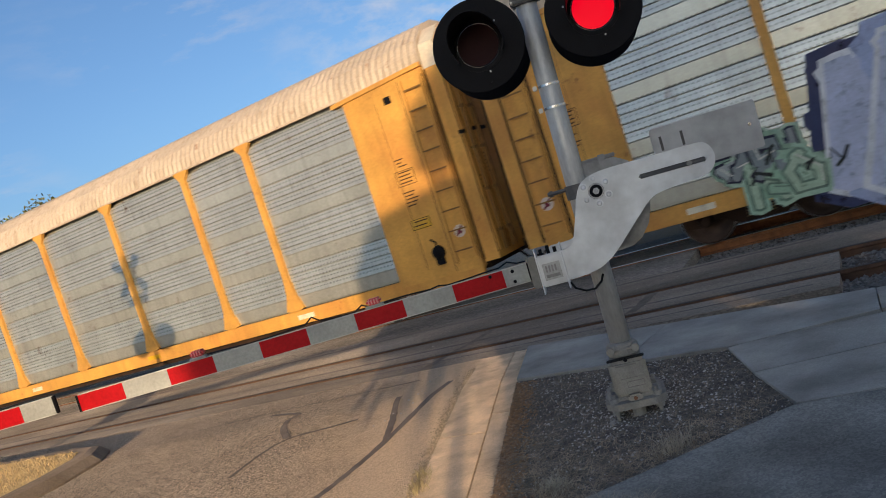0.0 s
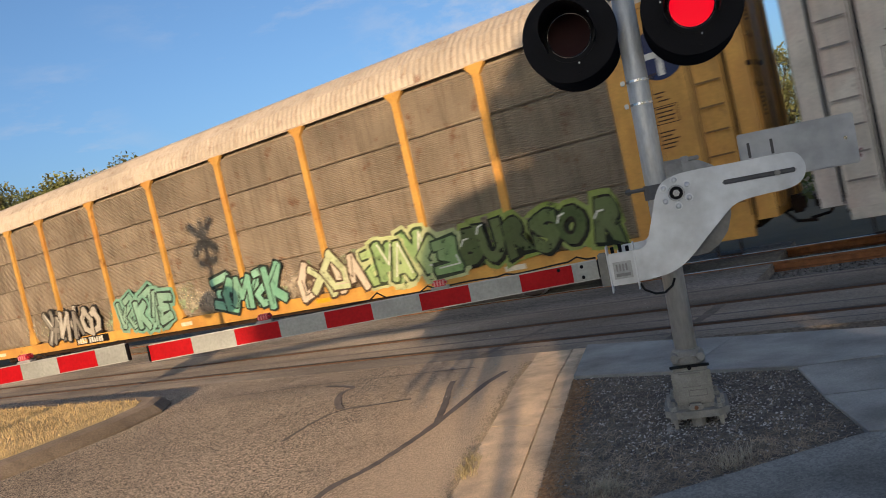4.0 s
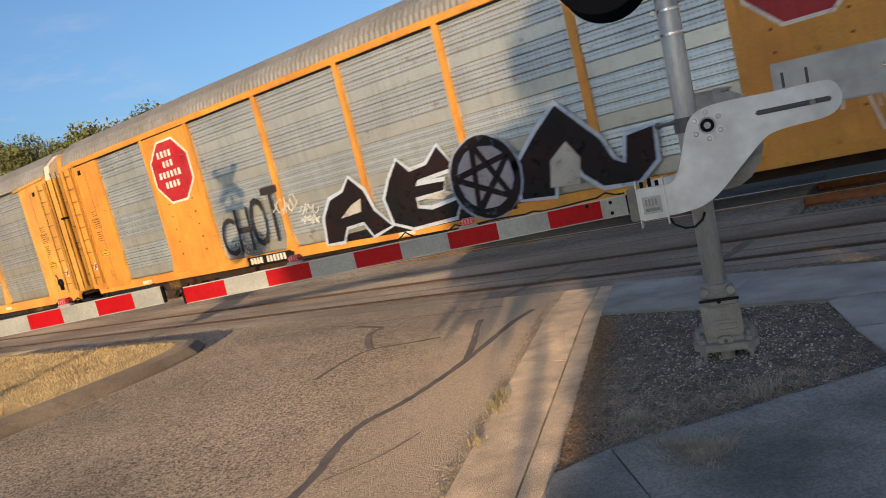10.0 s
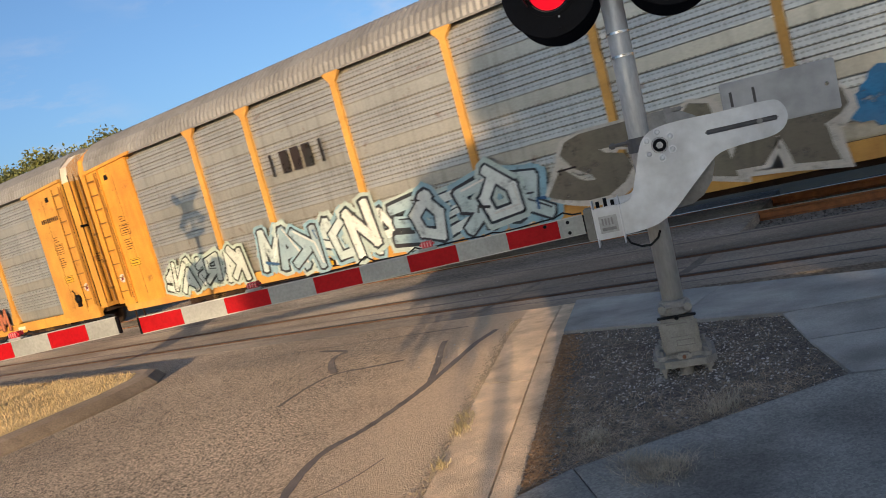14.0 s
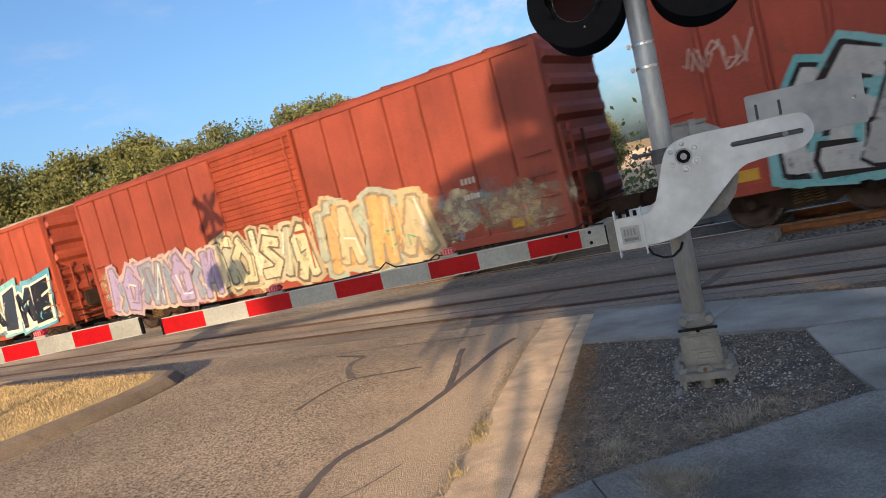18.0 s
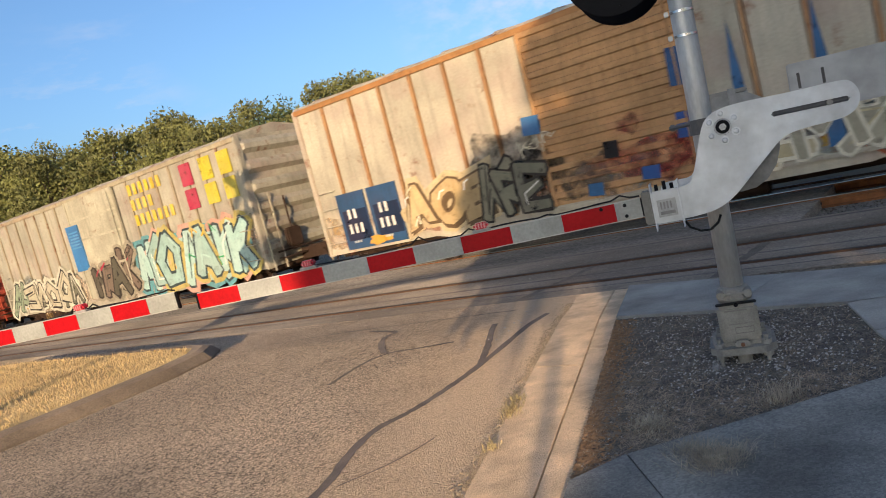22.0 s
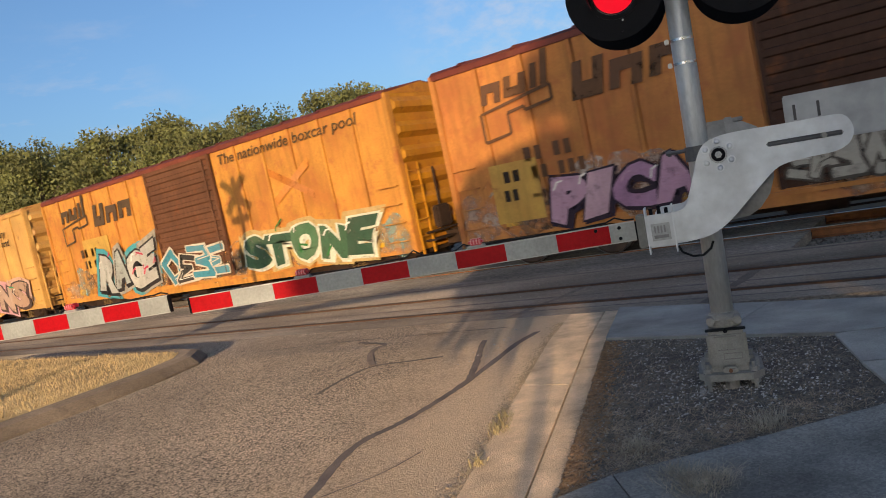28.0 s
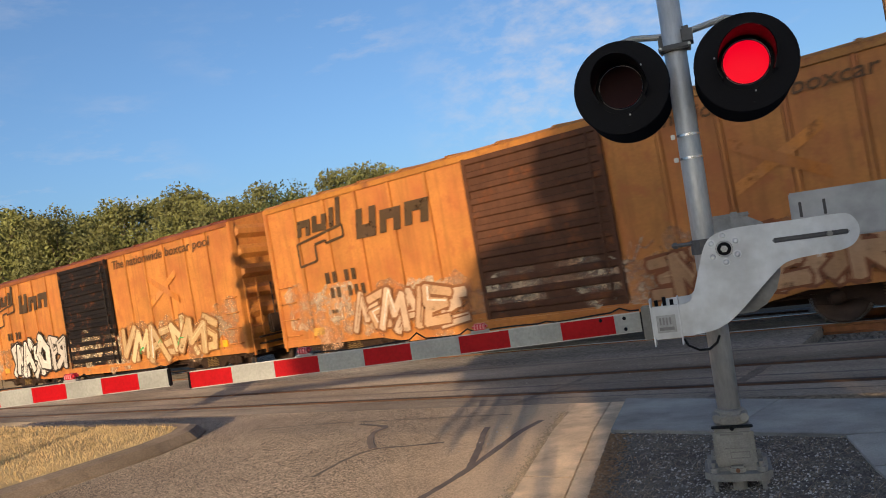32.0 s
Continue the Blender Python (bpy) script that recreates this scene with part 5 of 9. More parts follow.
WILD = [
    [(0.9, 0.85), (0.35, 0.95), (0.1, 0.65), (0.85, 0.4), (0.7, 0.08), (0.05, 0.12)],
    [(0.15, 0.02), (0.12, 0.95), (0.75, 0.85), (0.7, 0.5), (0.3, 0.48), (0.95, 0.0)],
    [(0.2, 0.98), (0.15, 0.02), (0.3, 0.5), (0.95, 0.95), (0.45, 0.45), (1.0, 0.02)],
    [(0.5, 0.95), (0.08, 0.6), (0.2, 0.1), (0.8, 0.05), (0.95, 0.55), (0.45, 0.95)],
    [(0.95, 0.9), (0.1, 0.95), (0.15, 0.55), (0.7, 0.5), (0.12, 0.4), (0.08, 0.05), (0.95, 0.1)],
    [(0.02, 0.02), (0.15, 0.95), (0.5, 0.35), (0.85, 0.98), (1.0, 0.02)],
    [(0.0, 0.02), (0.45, 0.98), (0.95, 0.0), (0.7, 0.4), (0.2, 0.38)],
    [(0.08, 0.0), (0.1, 0.98), (0.85, 0.05), (0.92, 0.98)],
]


def band(r, pts, width, y, step):
    """A thick painted stroke with blunt, uneven ends and sharp bends, each stretch a hair before the last."""
    me = Mesh()
    for i in range(len(pts) - 1):
        (xa, za), (xb, zb) = pts[i], pts[i + 1]
        d = math.hypot(xb - xa, zb - za) or 1.0
        ux, uz = (xb - xa) / d, (zb - za) / d
        wa, wb, e = width * r.uniform(0.42, 0.56), width * r.uniform(0.42, 0.56), width * 0.34
        xa, za, xb, zb = xa - ux * e, za - uz * e, xb + ux * e, zb + uz * e
        yy = y - step * i
        me.add([(xa - uz * wa, yy, za + ux * wa), (xa - ux * wa * 0.3, yy, za - uz * wa * 0.3), (xa + uz * wa, yy, za - ux * wa),
                (xb + uz * wb, yy, zb - ux * wb), (xb + ux * wb * 0.3, yy, zb + uz * wb * 0.3), (xb - uz * wb, yy, zb + ux * wb)], [(0, 1, 2, 3, 4, 5)])
    return me


def piece(car, face, x0, x1, z0, z1, fill, line, halo=None, word="", seed=1, accents=(), slant=0.15, count=0):
    """A spray-painted piece: a ragged halo, thick letter bodies with an outline, and drips or accents."""
    r = random.Random(seed)
    g = part("graffiti", Mesh().box(x0, x0 + 0.01, face + 0.001, face + 0.002, z0, z0 + 0.01), spray(line), car, "spray-painted graffiti piece")
    w, h = x1 - x0, z1 - z0
    y = face - 0.004
    halos = [] if not halo else [halo] if isinstance(halo, str) else list(halo)
    for k in range(max(3, int(w / h * 1.2)) if halos else 0):
        cx = x0 + w * (k + 0.5) / max(3, int(w / h * 1.2)) + r.uniform(-0.1, 0.1)
        patch(g, "halo", r, cx, z0 + h * r.uniform(0.40, 0.55), h * r.uniform(0.34, 0.50), h * r.uniform(0.30, 0.46), y - 0.0005 * k, spray(halos[k % len(halos)]))
    y -= 0.006
    if word:
        n = len(word)
        for k, ch in enumerate(word):
            a, b = x0 + w * k / n - 0.13 * w / n, x0 + w * (k + 1) / n + 0.13 * w / n
            up = z0 + h * r.uniform(0.0, 0.08)
            hh = h * r.uniform(0.84, 0.98)
            m = pose(a, y - 0.005 - 0.0022 * (k % 2), up, 0, r.uniform(-11, 11), 0)
            bend = (r.uniform(0, 6.28), r.uniform(0, 6.28), r.uniform(0.05, 0.15), r.uniform(0.02, 0.06))
            if halos:
                part("letter_cloud", letters(ch, (b - a) * 1.26, hh * 1.24, spray(halos[k % len(halos)]), 0.30, 0.0, slant, bend), None, g, "", m @ pose(-(b - a) * 0.13, 0.004, -hh * 0.12))
            part("letter_shadow", letters(ch, b - a, hh, spray(line), 0.16, 0.001, slant, bend), None, g, "", m @ pose(0.05 * (b - a), 0.001, -0.05 * hh))
            part("letter_outline", letters(ch, b - a, hh, spray(line), 0.14, 0.002, slant, bend), None, g, "", m)
            part("letter_body", letters(ch, (b - a) * 0.90, hh * 0.91, spray(fill[k % len(fill)]), 0.075, 0.006, slant, bend), None, g, "", m @ pose((b - a) * 0.05, 0, hh * 0.04))
            gx, gz = (b - a) * r.uniform(0.12, 0.3), hh * r.uniform(0.5, 0.8)
            part("letter_gleam", band(r, [(gx, gz), (gx + 0.06, gz + hh * 0.14), (gx + 0.16, gz + hh * 0.17)], 0.035, -0.009, 0.0003), spray(r.choice((fill[0], "e4e0d4", "f0ece0"))), g, "", m)
        y -= 0.005
    else:
        y -= 0.004
        n = count or max(3, int(w / h * 1.5))
        n = n + n // 2
        for k in range(n):
            cw = w / n * r.uniform(1.15, 1.6)
            a = x0 + (w - cw) * k / max(1, n - 1)
            top = h * r.uniform(0.72, 1.0)
            zz = z0 + h * r.uniform(0.0, 0.10)
            base = r.choice(WILD)
            tip = r.uniform(-0.25, 0.3)
            side = 1 if r.random() < 0.5 else -1
            pts = []
            for px, pz in base:
                px = 0.5 + side * (px - 0.5) + r.uniform(-0.10, 0.10)
                pz = pz + r.uniform(-0.10, 0.10)
                pts.append((a + cw * (px + tip * (pz - 0.5)), zz + top * pz))
            fat = h * r.uniform(0.17, 0.25)
            yk = y - 0.0042 * (k % 3)
            if halos:
                part("letter_cloud", band(r, pts, fat * 2.1 + 0.05, yk + 0.0035, 0.0001), spray(halos[k % len(halos)]), g)
            part("letter_outline", band(r, pts, fat * 1.38 + 0.03, yk, 0.0002), spray(line), g)
            part("letter_body", band(r, pts, fat, yk - 0.0018, 0.0003), spray(fill[(k + r.randrange(2)) % len(fill)]), g)
            q = r.randrange(len(pts) - 2)
            part("letter_gleam", band(r, [(p + fat * 0.22, z + fat * 0.22) for p, z in pts[q:q + 3]], fat * 0.16, yk - 0.0042, 0.0003), spray(r.choice((fill[0], line, "e4e0d4"))), g)
    y -= 0.012
    for k, ac in enumerate(accents):
        for q in range(3):
            px, pz = x0 + w * r.random(), z0 + h * r.uniform(0.1, 0.9)
            part("accent", stroke(r, [(px, pz), (px + r.uniform(-0.1, 0.2), pz + r.uniform(0.05, 0.25)), (px + r.uniform(0.0, 0.35), pz + r.uniform(-0.05, 0.3))], r.uniform(0.03, 0.07), y - 0.001 * k), spray(ac), g)
    return g


SPIKED = {
    "A": ([(0.0, 0.0), (0.05, 0.45), (0.2, 0.72), (0.42, 0.8), (0.55, 1.0), (0.72, 0.75), (0.8, 0.4), (1.0, 0.1), (0.72, 0.0), (0.62, 0.25), (0.35, 0.22), (0.25, 0.0)],
          [(0.3, 0.38), (0.62, 0.42), (0.66, 0.64), (0.5, 0.56)]),
    "E": ([(0.05, 0.12), (0.0, 0.5), (0.12, 0.75), (0.28, 1.0), (0.42, 0.8), (0.66, 0.84), (0.84, 1.05), (1.0, 0.72), (0.50, 0.66), (0.46, 0.58), (0.84, 0.56), (0.80, 0.44), (0.42, 0.42), (0.42, 0.26), (0.6, 0.2), (1.0, 0.28), (0.88, 0.04), (0.3, 0.0)],
          [(0.50, 0.38), (0.78, 0.32), (0.92, 0.38), (0.82, 0.43)]),
    "N": ([(0.0, 0.05), (0.04, 0.5), (0.22, 0.8), (0.40, 1.05), (0.52, 0.82), (0.66, 0.55), (0.72, 0.30), (0.80, 0.22), (0.84, 0.52), (1.02, 0.56), (1.0, 0.2), (0.86, 0.0), (0.62, 0.02), (0.5, 0.2), (0.42, 0.5), (0.30, 0.4), (0.26, 0.02)],
          [(0.24, 0.12), (0.46, 0.10), (0.50, 0.40), (0.42, 0.62), (0.28, 0.44)]),
}


def spiked_letter(g, ch, x0, x1, z0, z1, y, r):
    """A spiky black letter with a thin pale outline and a silver counter."""
    out, hole = [[(x0 + (x1 - x0) * a, z0 + (z1 - z0) * b) for a, b in q] for q in SPIKED[ch]]
    part("letter_outline", stroke(r, out + out[:2], 0.17, y), spray("b4c6da"), g)
    part("letter_body", Mesh().slab(out, y - 0.006, y - 0.003), spray("141416"), g)
    part("letter_counter", Mesh().slab(hole, y - 0.010, y - 0.007), spray("b4b2aa"), g)


def star_ring(g, cx, cz, rad, y, r):
    """A black ring with a five-pointed star on silver."""
    ring = [(cx + rad * math.cos(k * math.pi / 12), cz + rad * math.sin(k * math.pi / 12)) for k in range(26)]
    part("ring_ground", Mesh().slab(ring[:24], y - 0.004, y - 0.001), spray("9c9aa0"), g)
    part("ring_outline", stroke(r, ring, 0.26, y - 0.005), spray("8a9ab4"), g)
    part("ring", stroke(r, ring, 0.19, y - 0.007), spray("141416"), g)
    tip = [(cx + rad * 0.98 * math.cos(math.pi / 2 + 0.2 + k * 4 * math.pi / 5), cz + rad * 0.98 * math.sin(math.pi / 2 + 0.2 + k * 4 * math.pi / 5)) for k in range(6)]
    for k in range(5):
        part("star_line", stroke(r, [tip[k], tip[k + 1]], 0.13, y - 0.009 - 0.0008 * k), spray("141416"), g)


def worn_spray(hexa):
    """Old, half-scrubbed paint: broken up so that the wagon shows through."""
    key = "worn_spray_" + hexa
    if key in MATS:
        return MATS[key]
    m = surface(key, rgb(hexa), 0.7, 0.0, 0.6, 2.2, 22.0, 0.05, (0.3, shade(rgb(hexa), 0.5)), 0.0, gloss=0.2)
    t = m.node_tree
    co = t.nodes.new("ShaderNodeTexCoord")
    n = t.nodes.new("ShaderNodeTexNoise")
    n.inputs["Scale"].default_value, n.inputs["Detail"].default_value, n.inputs["Roughness"].default_value = 3.2, 9.0, 0.72
    r = t.nodes.new("ShaderNodeValToRGB")
    r.color_ramp.elements[0].position, r.color_ramp.elements[1].position = 0.40, 0.66
    r.color_ramp.elements[0].color, r.color_ramp.elements[1].color = (0, 0, 0, 1), (0.85, 0.85, 0.85, 1)
    t.links.new(co.outputs["Object"], n.inputs["Vector"])
    t.links.new(n.outputs["Fac"], r.inputs["Fac"])
    t.links.new(r.outputs["Color"], t.nodes["Principled BSDF"].inputs["Alpha"])
    return m


def old_paint(car, x0, x1, z0, z1, colours, seed, count=12):
    """Scrubbed remains of earlier graffiti low on the side: broken patches and scrawls under the newer pieces."""
    r = random.Random(seed)
    f = car["face"] + 0.0005
    g = None
    for k in range(count):
        cx = x0 + (x1 - x0) * (k + r.uniform(0.1, 0.9)) / count
        p = patch(g or car, "old_graffiti" if g is None else "worn_patch", r, cx, z0 + (z1 - z0) * r.uniform(0.25, 0.7), r.uniform(0.35, 0.8), (z1 - z0) * r.uniform(0.25, 0.5), f - 0.0004 * (k % 5), worn_spray(colours[k % len(colours)]), "scrubbed remains of old graffiti" if g is None else "")
        g = g or p
    for k in range(count):
        px, pz = x0 + (x1 - x0) * r.random(), z0 + (z1 - z0) * r.uniform(0.1, 0.8)
        pts = [(px, pz)]
        for _ in range(4):
            pts.append((pts[-1][0] + r.uniform(-0.08, 0.30), pz + r.uniform(-0.3, 0.3)))
        part("old_stroke", stroke(r, pts, r.uniform(0.03, 0.06), f - 0.003 - 0.0003 * (k % 4)), worn_spray(colours[(k + 1) % len(colours)]), g)


def tag(car, face, x, z, size, colour, seed, label="scrawled graffiti tag"):
    """A thin one-line scrawl, drawn in a few strokes."""
    r = random.Random(seed)
    px, pz, first = x, z, None
    for k in range(7):
        pts = [(px, pz)]
        for q in range(4):
            pts.append((px + size * 0.10 * q + r.uniform(-0.05, 0.08) * size, z + size * r.uniform(-0.28, 0.30)))
        s = part("graffiti_tag" if k == 0 else "tag_stroke", stroke(r, pts, 0.018 + 0.010 * size, face - 0.004 - 0.0008 * k), spray(colour), first or car, label if k == 0 else "")
        first = first or s
        px += size * 0.15
        pz = z + size * r.uniform(-0.2, 0.2)
    return first


def bars(car, face, x, z, widths, height, colour, name="lettering_bar", gap=0.35, label="stencilled reporting marks"):
    """Stencilled marks as plain upright bars."""
    px, first = x, None
    for w in widths:
        if w > 0:
            s = part(name if first is None else "bar", Mesh().box(px, px + w * height, face - 0.006, face - 0.002, z, z + height), spray(colour), first or car, label if first is None else "")
            first = first or s
        px += (abs(w) + gap) * height
    return first


def words(car, face, text, x, z, w, h, colour, slant=0.0, bold=0.0, label=""):
    """Painted words; each letter is a piece of its own under the first."""
    whole = letters(text, w, h, spray(colour), bold, 0.0, slant)
    root = list(range(len(whole.vertices)))

    def top(i):
        while root[i] != i:
            i = root[i]
        return i

    for p in whole.polygons:
        for i in p.vertices[1:]:
            root[top(i)] = top(p.vertices[0])
    groups = {}
    for p in whole.polygons:
        groups.setdefault(top(p.vertices[0]), []).append(tuple(p.vertices))
    first = None
    for faces in groups.values():
        used = sorted({i for f in faces for i in f})
        at = {i: k for k, i in enumerate(used)}
        me = bpy.data.meshes.new("letter")
        me.from_pydata([whole.vertices[i].co[:] for i in used], [], [tuple(at[i] for i in f) for f in faces])
        me.materials.append(spray(colour))
        if first is None:
            first = part("lettering", me, None, car, label or "painted words", pose(x, face - 0.005, z))
        else:
            part("letter", me, None, first)
    bpy.data.meshes.remove(whole)
    return first


def ladder(car, x0, x1, z0, z1, n, face, mat, rungs=None):
    l = part("ladder", Mesh().box(x0, x0 + 0.03, face - 0.07, face - 0.045, z0, z1), mat, car, "side ladder")
    part("stile", Mesh().box(x1 - 0.03, x1, face - 0.07, face - 0.045, z0, z1), mat, l)
    for k in range(n):
        z = z0 + (z1 - z0) * (k + 0.5) / n
        part("rung", Mesh().box(x0 + 0.03, x1 - 0.03, face - 0.068, face - 0.048, z - 0.014, z + 0.014), rungs or mat, l, "darker steel rung" if rungs else "")


def dim(hexa, f):
    """The same colour, darker."""
    return "%02x%02x%02x" % tuple(int(int(hexa[i:i + 2], 16) * f) for i in (0, 2, 4))


def framed(x0, x1, z0, z1, y, rows, t=0.012):
    """A stencilled notice: a thin frame round short lines of print."""
    me = Mesh().box(x0, x1, y - 0.004, y, z0, z0 + t).box(x0, x1, y - 0.004, y, z1 - t, z1)
    me.box(x0, x0 + t, y - 0.004, y, z0 + t, z1 - t).box(x1 - t, x1, y - 0.004, y, z0 + t, z1 - t)
    for k in range(rows):
        z = z0 + (z1 - z0) * (k + 0.75) / (rows + 0.5)
        me.box(x0 + 0.05 + 0.02 * (k % 2), x1 - 0.05 - 0.03 * ((k + 1) % 2), y - 0.004, y, z, z + 0.022)
    return me


def print_lines(x0, w, z, y, n, pitch=0.065):
    me = Mesh()
    for k in range(n):
        me.box(x0 + 0.02 * (k % 3), x0 + w - 0.05 * ((k + 1) % 3), y - 0.004, y, z - pitch * k, z - pitch * k + 0.022)
    return me


def autorack(k, label, style, frame_c, panel, roof, end_c=None, cap="e6ddc8", shift=0.0, low=None):
    """A covered car carrier; style T: leaning T-topped posts; O: boxed frame with a top chord."""
    xr, xl = GAPS[k], GAPS[k + 1]
    half = (xr - xl) / 2 - 0.62
    car = thing("autorack_wagon", label, "railway wagon", "wagons of the train", pose((xr + xl) / 2, TRACK_Y, 0))
    TRAIN.append((car, (xr + xl) / 2))
    fr = paint(frame_c, 0.05, 0.35)
    en = paint(end_c or frame_c, 0.08, 0.45)
    dim_paint = paint(dim(end_c or frame_c, 0.62), 0.1, 0.4)
    ink = spray("4a341c")
    f = -HALF
    eave = 4.62 if style == "T" else 4.74
    part("underframe", Mesh().box(-half, half, -HALF + 0.25, HALF - 0.25, 0.66, 0.95), IRON, car, "dark underframe")
    part("side_sill", Mesh().box(-half + 0.05, half - 0.05, f - 0.01, f + 0.10, 0.56 if style == "T" else 0.62, 0.86, 0.01), fr, car, "painted side sill")
    part("centre_sill", Mesh().box(-half + 3.2, half - 3.2, f + 0.35, HALF - 0.35, 0.42, 0.66), IRON, car)
    part("core", Mesh().box(-half + 0.12, half - 0.12, f + 0.16, HALF - 0.02, 0.86, eave), panel, car, "inner body behind the side sheets")
    # arched roof with transverse corrugations
    rise = 0.94 if roof is ROOF_CREAM else (0.78 if style == "O" else 0.86)
    rf = Mesh()
    nx, arc = int(2 * half / 0.075), [(-HALF - 0.01, eave), (-HALF + 0.03, eave + 0.27 * rise), (-HALF + 0.16, eave + 0.53 * rise), (-HALF + 0.48, eave + 0.82 * rise), (-0.45, eave + rise), (0.45, eave + rise), (HALF - 0.3, eave + 0.64 * rise), (HALF, eave)]
    v, ff = [], []
    for i in range(nx + 1):
        x = -half + 0.02 + (2 * half - 0.04) * i / nx
        d = 0.024 if i % 2 else 0.0
        for y, z in arc:
            s = 1 - d / 1.5
            v.append((x, y * s, eave + (z - eave) * s - d * 0.4))
    m = len(arc)
    for i in range(nx):
        for j in range(m - 1):
            ff.append((i * m + j, (i + 1) * m + j, (i + 1) * m + j + 1, i * m + j + 1))
    ff += [tuple(range(m)), tuple(nx * m + j for j in range(m))[::-1]]
    part("roof", rf.add(v, ff), roof, car, "arched corrugated roof")
    part("eave_gutter", Mesh().box(-half + 0.3, half - 0.3, f - 0.018, f + 0.012, eave - 0.02, eave + 0.02), fr if style == "O" else roof, car)
    # posts and sheets
    inner = half - 1.9
    pitch = 2.76
    if style == "T":
        marks = [-inner, -8.93, -6.98, -4.2, -1.4, 1.4, 4.2, 6.98, 8.93, inner]
    else:
        marks = [-inner, -9.3, -7.25, -4.5, -1.75, 1.0, 3.75, 6.35, 8.4, inner]
    marks = [marks[0]] + [q + shift for q in marks[1:-1]] + [marks[-1]]
    n = len(marks) - 1
    wide = ()
    if style == "O":
        part("top_chord", Mesh().box(-half + 0.1, half - 0.1, f - 0.03, f + 0.06, eave - 0.13, eave - 0.01, 0.01), fr, car, "painted top chord")
        part("chord_gap", Mesh().box(-half + 0.5, half - 0.5, f - 0.024, f + 0.05, eave - 0.165, eave - 0.135), BLACK, car)
        wide = (1, 7)
    sheets = {}
    for i in range(n):
        a, b = marks[i], marks[i + 1]
        w = round(b - a, 3)
        z0, z1 = 0.90, eave - 0.10
        if panel is PANEL_BROWN:
            rows = 4
            for q in range(rows):
                za, zb = z0 + (z1 - z0) * q / rows + 0.015, z0 + (z1 - z0) * (q + 1) / rows - 0.015
                key = (w, q)
                if key not in sheets:
                    sheets[key] = slotted(0, w, za, zb, 0.038, f + 0.03).data("side_sheet", panel)
                part("side_sheet", sheets[key], panel, car, "", pose(a, 0, 0))
        else:
            if w not in sheets:
                sheets[w] = sheet_with_holes(w, z0, z1, f + 0.03).data("side_sheet", panel)
            part("side_sheet", sheets[w], panel, car, "", pose(a, 0, 0))
    if style == "T":
        for i in range(1, n):
            x = marks[i]
            flare = 0.24
            prof = [(-0.10, 0.86), (-flare, 0.90), (-0.11, 1.25), (-0.075, 1.6), (-0.075, eave - 0.22), (-0.21, eave - 0.05), (-0.21, eave - 0.01), (0.21, eave - 0.01), (0.21, eave - 0.05), (0.075, eave - 0.22), (0.075, 1.6), (0.11, 1.25), (flare, 0.90), (0.10, 0.86)]
            p = part("post", Mesh().slab(prof, f - 0.035, f + 0.05), fr, car, "", pose(x, 0, 0))
            for z in np.arange(1.7, eave - 0.5, 0.62):
                part("post_bolt", Mesh().box(-0.095, -0.07, f - 0.045, f - 0.02, z - 0.02, z + 0.02), CHROME, p)
    else:
        for i in range(1, n):
            x = marks[i]
            part("post", Mesh().box(-0.075, 0.075, f - 0.03, f + 0.05, 0.80, eave - 0.12, 0.008), fr, car, "", pose(x, 0, 0))
            part("post_foot", Mesh().slab([(-0.075, 1.2), (-0.2, 0.86), (0.2, 0.86), (0.075, 1.2)], f - 0.032, f + 0.05), fr, car, "", pose(x, 0, 0))
        for i in wide:
            a, pitch = marks[i], marks[i + 1] - marks[i]
            wp = part("wide_panel", Mesh().box(a - 0.07, a + pitch + 0.07, f - 0.022, f + 0.05, 0.80, eave - 0.12, 0.008), fr, car, "wide painted panel")
            for q in (0.5, pitch - 0.5):
                for z in np.arange(1.3, eave - 0.4, 0.35):
                    part("rivet", Mesh().box(a + q - 0.02, a + q + 0.02, f - 0.028, f - 0.02, z - 0.02, z + 0.02), IRON, wp)
    # end bays, ladders, end doors
    for s in (-1, 1):
        a, b = sorted((s * inner, s * (half - 0.02)))
        bay = part("end_bay", Mesh().box(a, b, f - 0.02, f + 0.14, 0.72, eave - 0.02, 0.02), en, car, "painted end bay")
        lx = s * (half - 0.28)
        seam = lx - s * 0.31
        y = f - 0.0205
        if s < 0:
            part("bay_gap", Mesh().box(seam - 0.028, seam + 0.028, f - 0.026, f - 0.018, 0.74, eave - 0.06), BLACK, bay, "dark gap beside the ladder")
            part("gap_lip", Mesh().box(seam + 0.030, seam + 0.058, f - 0.060, f - 0.018, 0.78, eave - 0.08), en, bay, "folded lip of the end bay")
        else:
            part("bay_seam", Mesh().box(seam - 0.008, seam + 0.008, f - 0.024, f - 0.018, 0.78, eave - 0.10), dim_paint, bay)
        part("bay_seam", Mesh().box(lx - s * 0.90 - 0.006, lx - s * 0.90 + 0.006, f - 0.023, f - 0.018, 0.95, eave - 0.35), dim_paint, bay)
        for q in (-0.245, 0.245):
            part("ladder_seam", Mesh().box(lx + q - 0.007, lx + q + 0.007, f - 0.024, f - 0.018, 0.90, eave - 0.15), BLACK, bay)
        nx0 = lx - s * 0.76 - 0.20
        part("notice", framed(nx0, nx0 + 0.42, 2.62, 2.92, y, 4), ink, bay, "stencilled notice in a thin frame", kind="stuff")
        part("notice", print_lines(nx0 + 0.08, 0.24, 3.12, y, 3), ink, bay, "short lines of stencilled print", kind="stuff")
        part("notice", print_lines(nx0 + 0.04, 0.32, 2.48, y, 5), ink, bay, "short lines of stencilled print", kind="stuff")
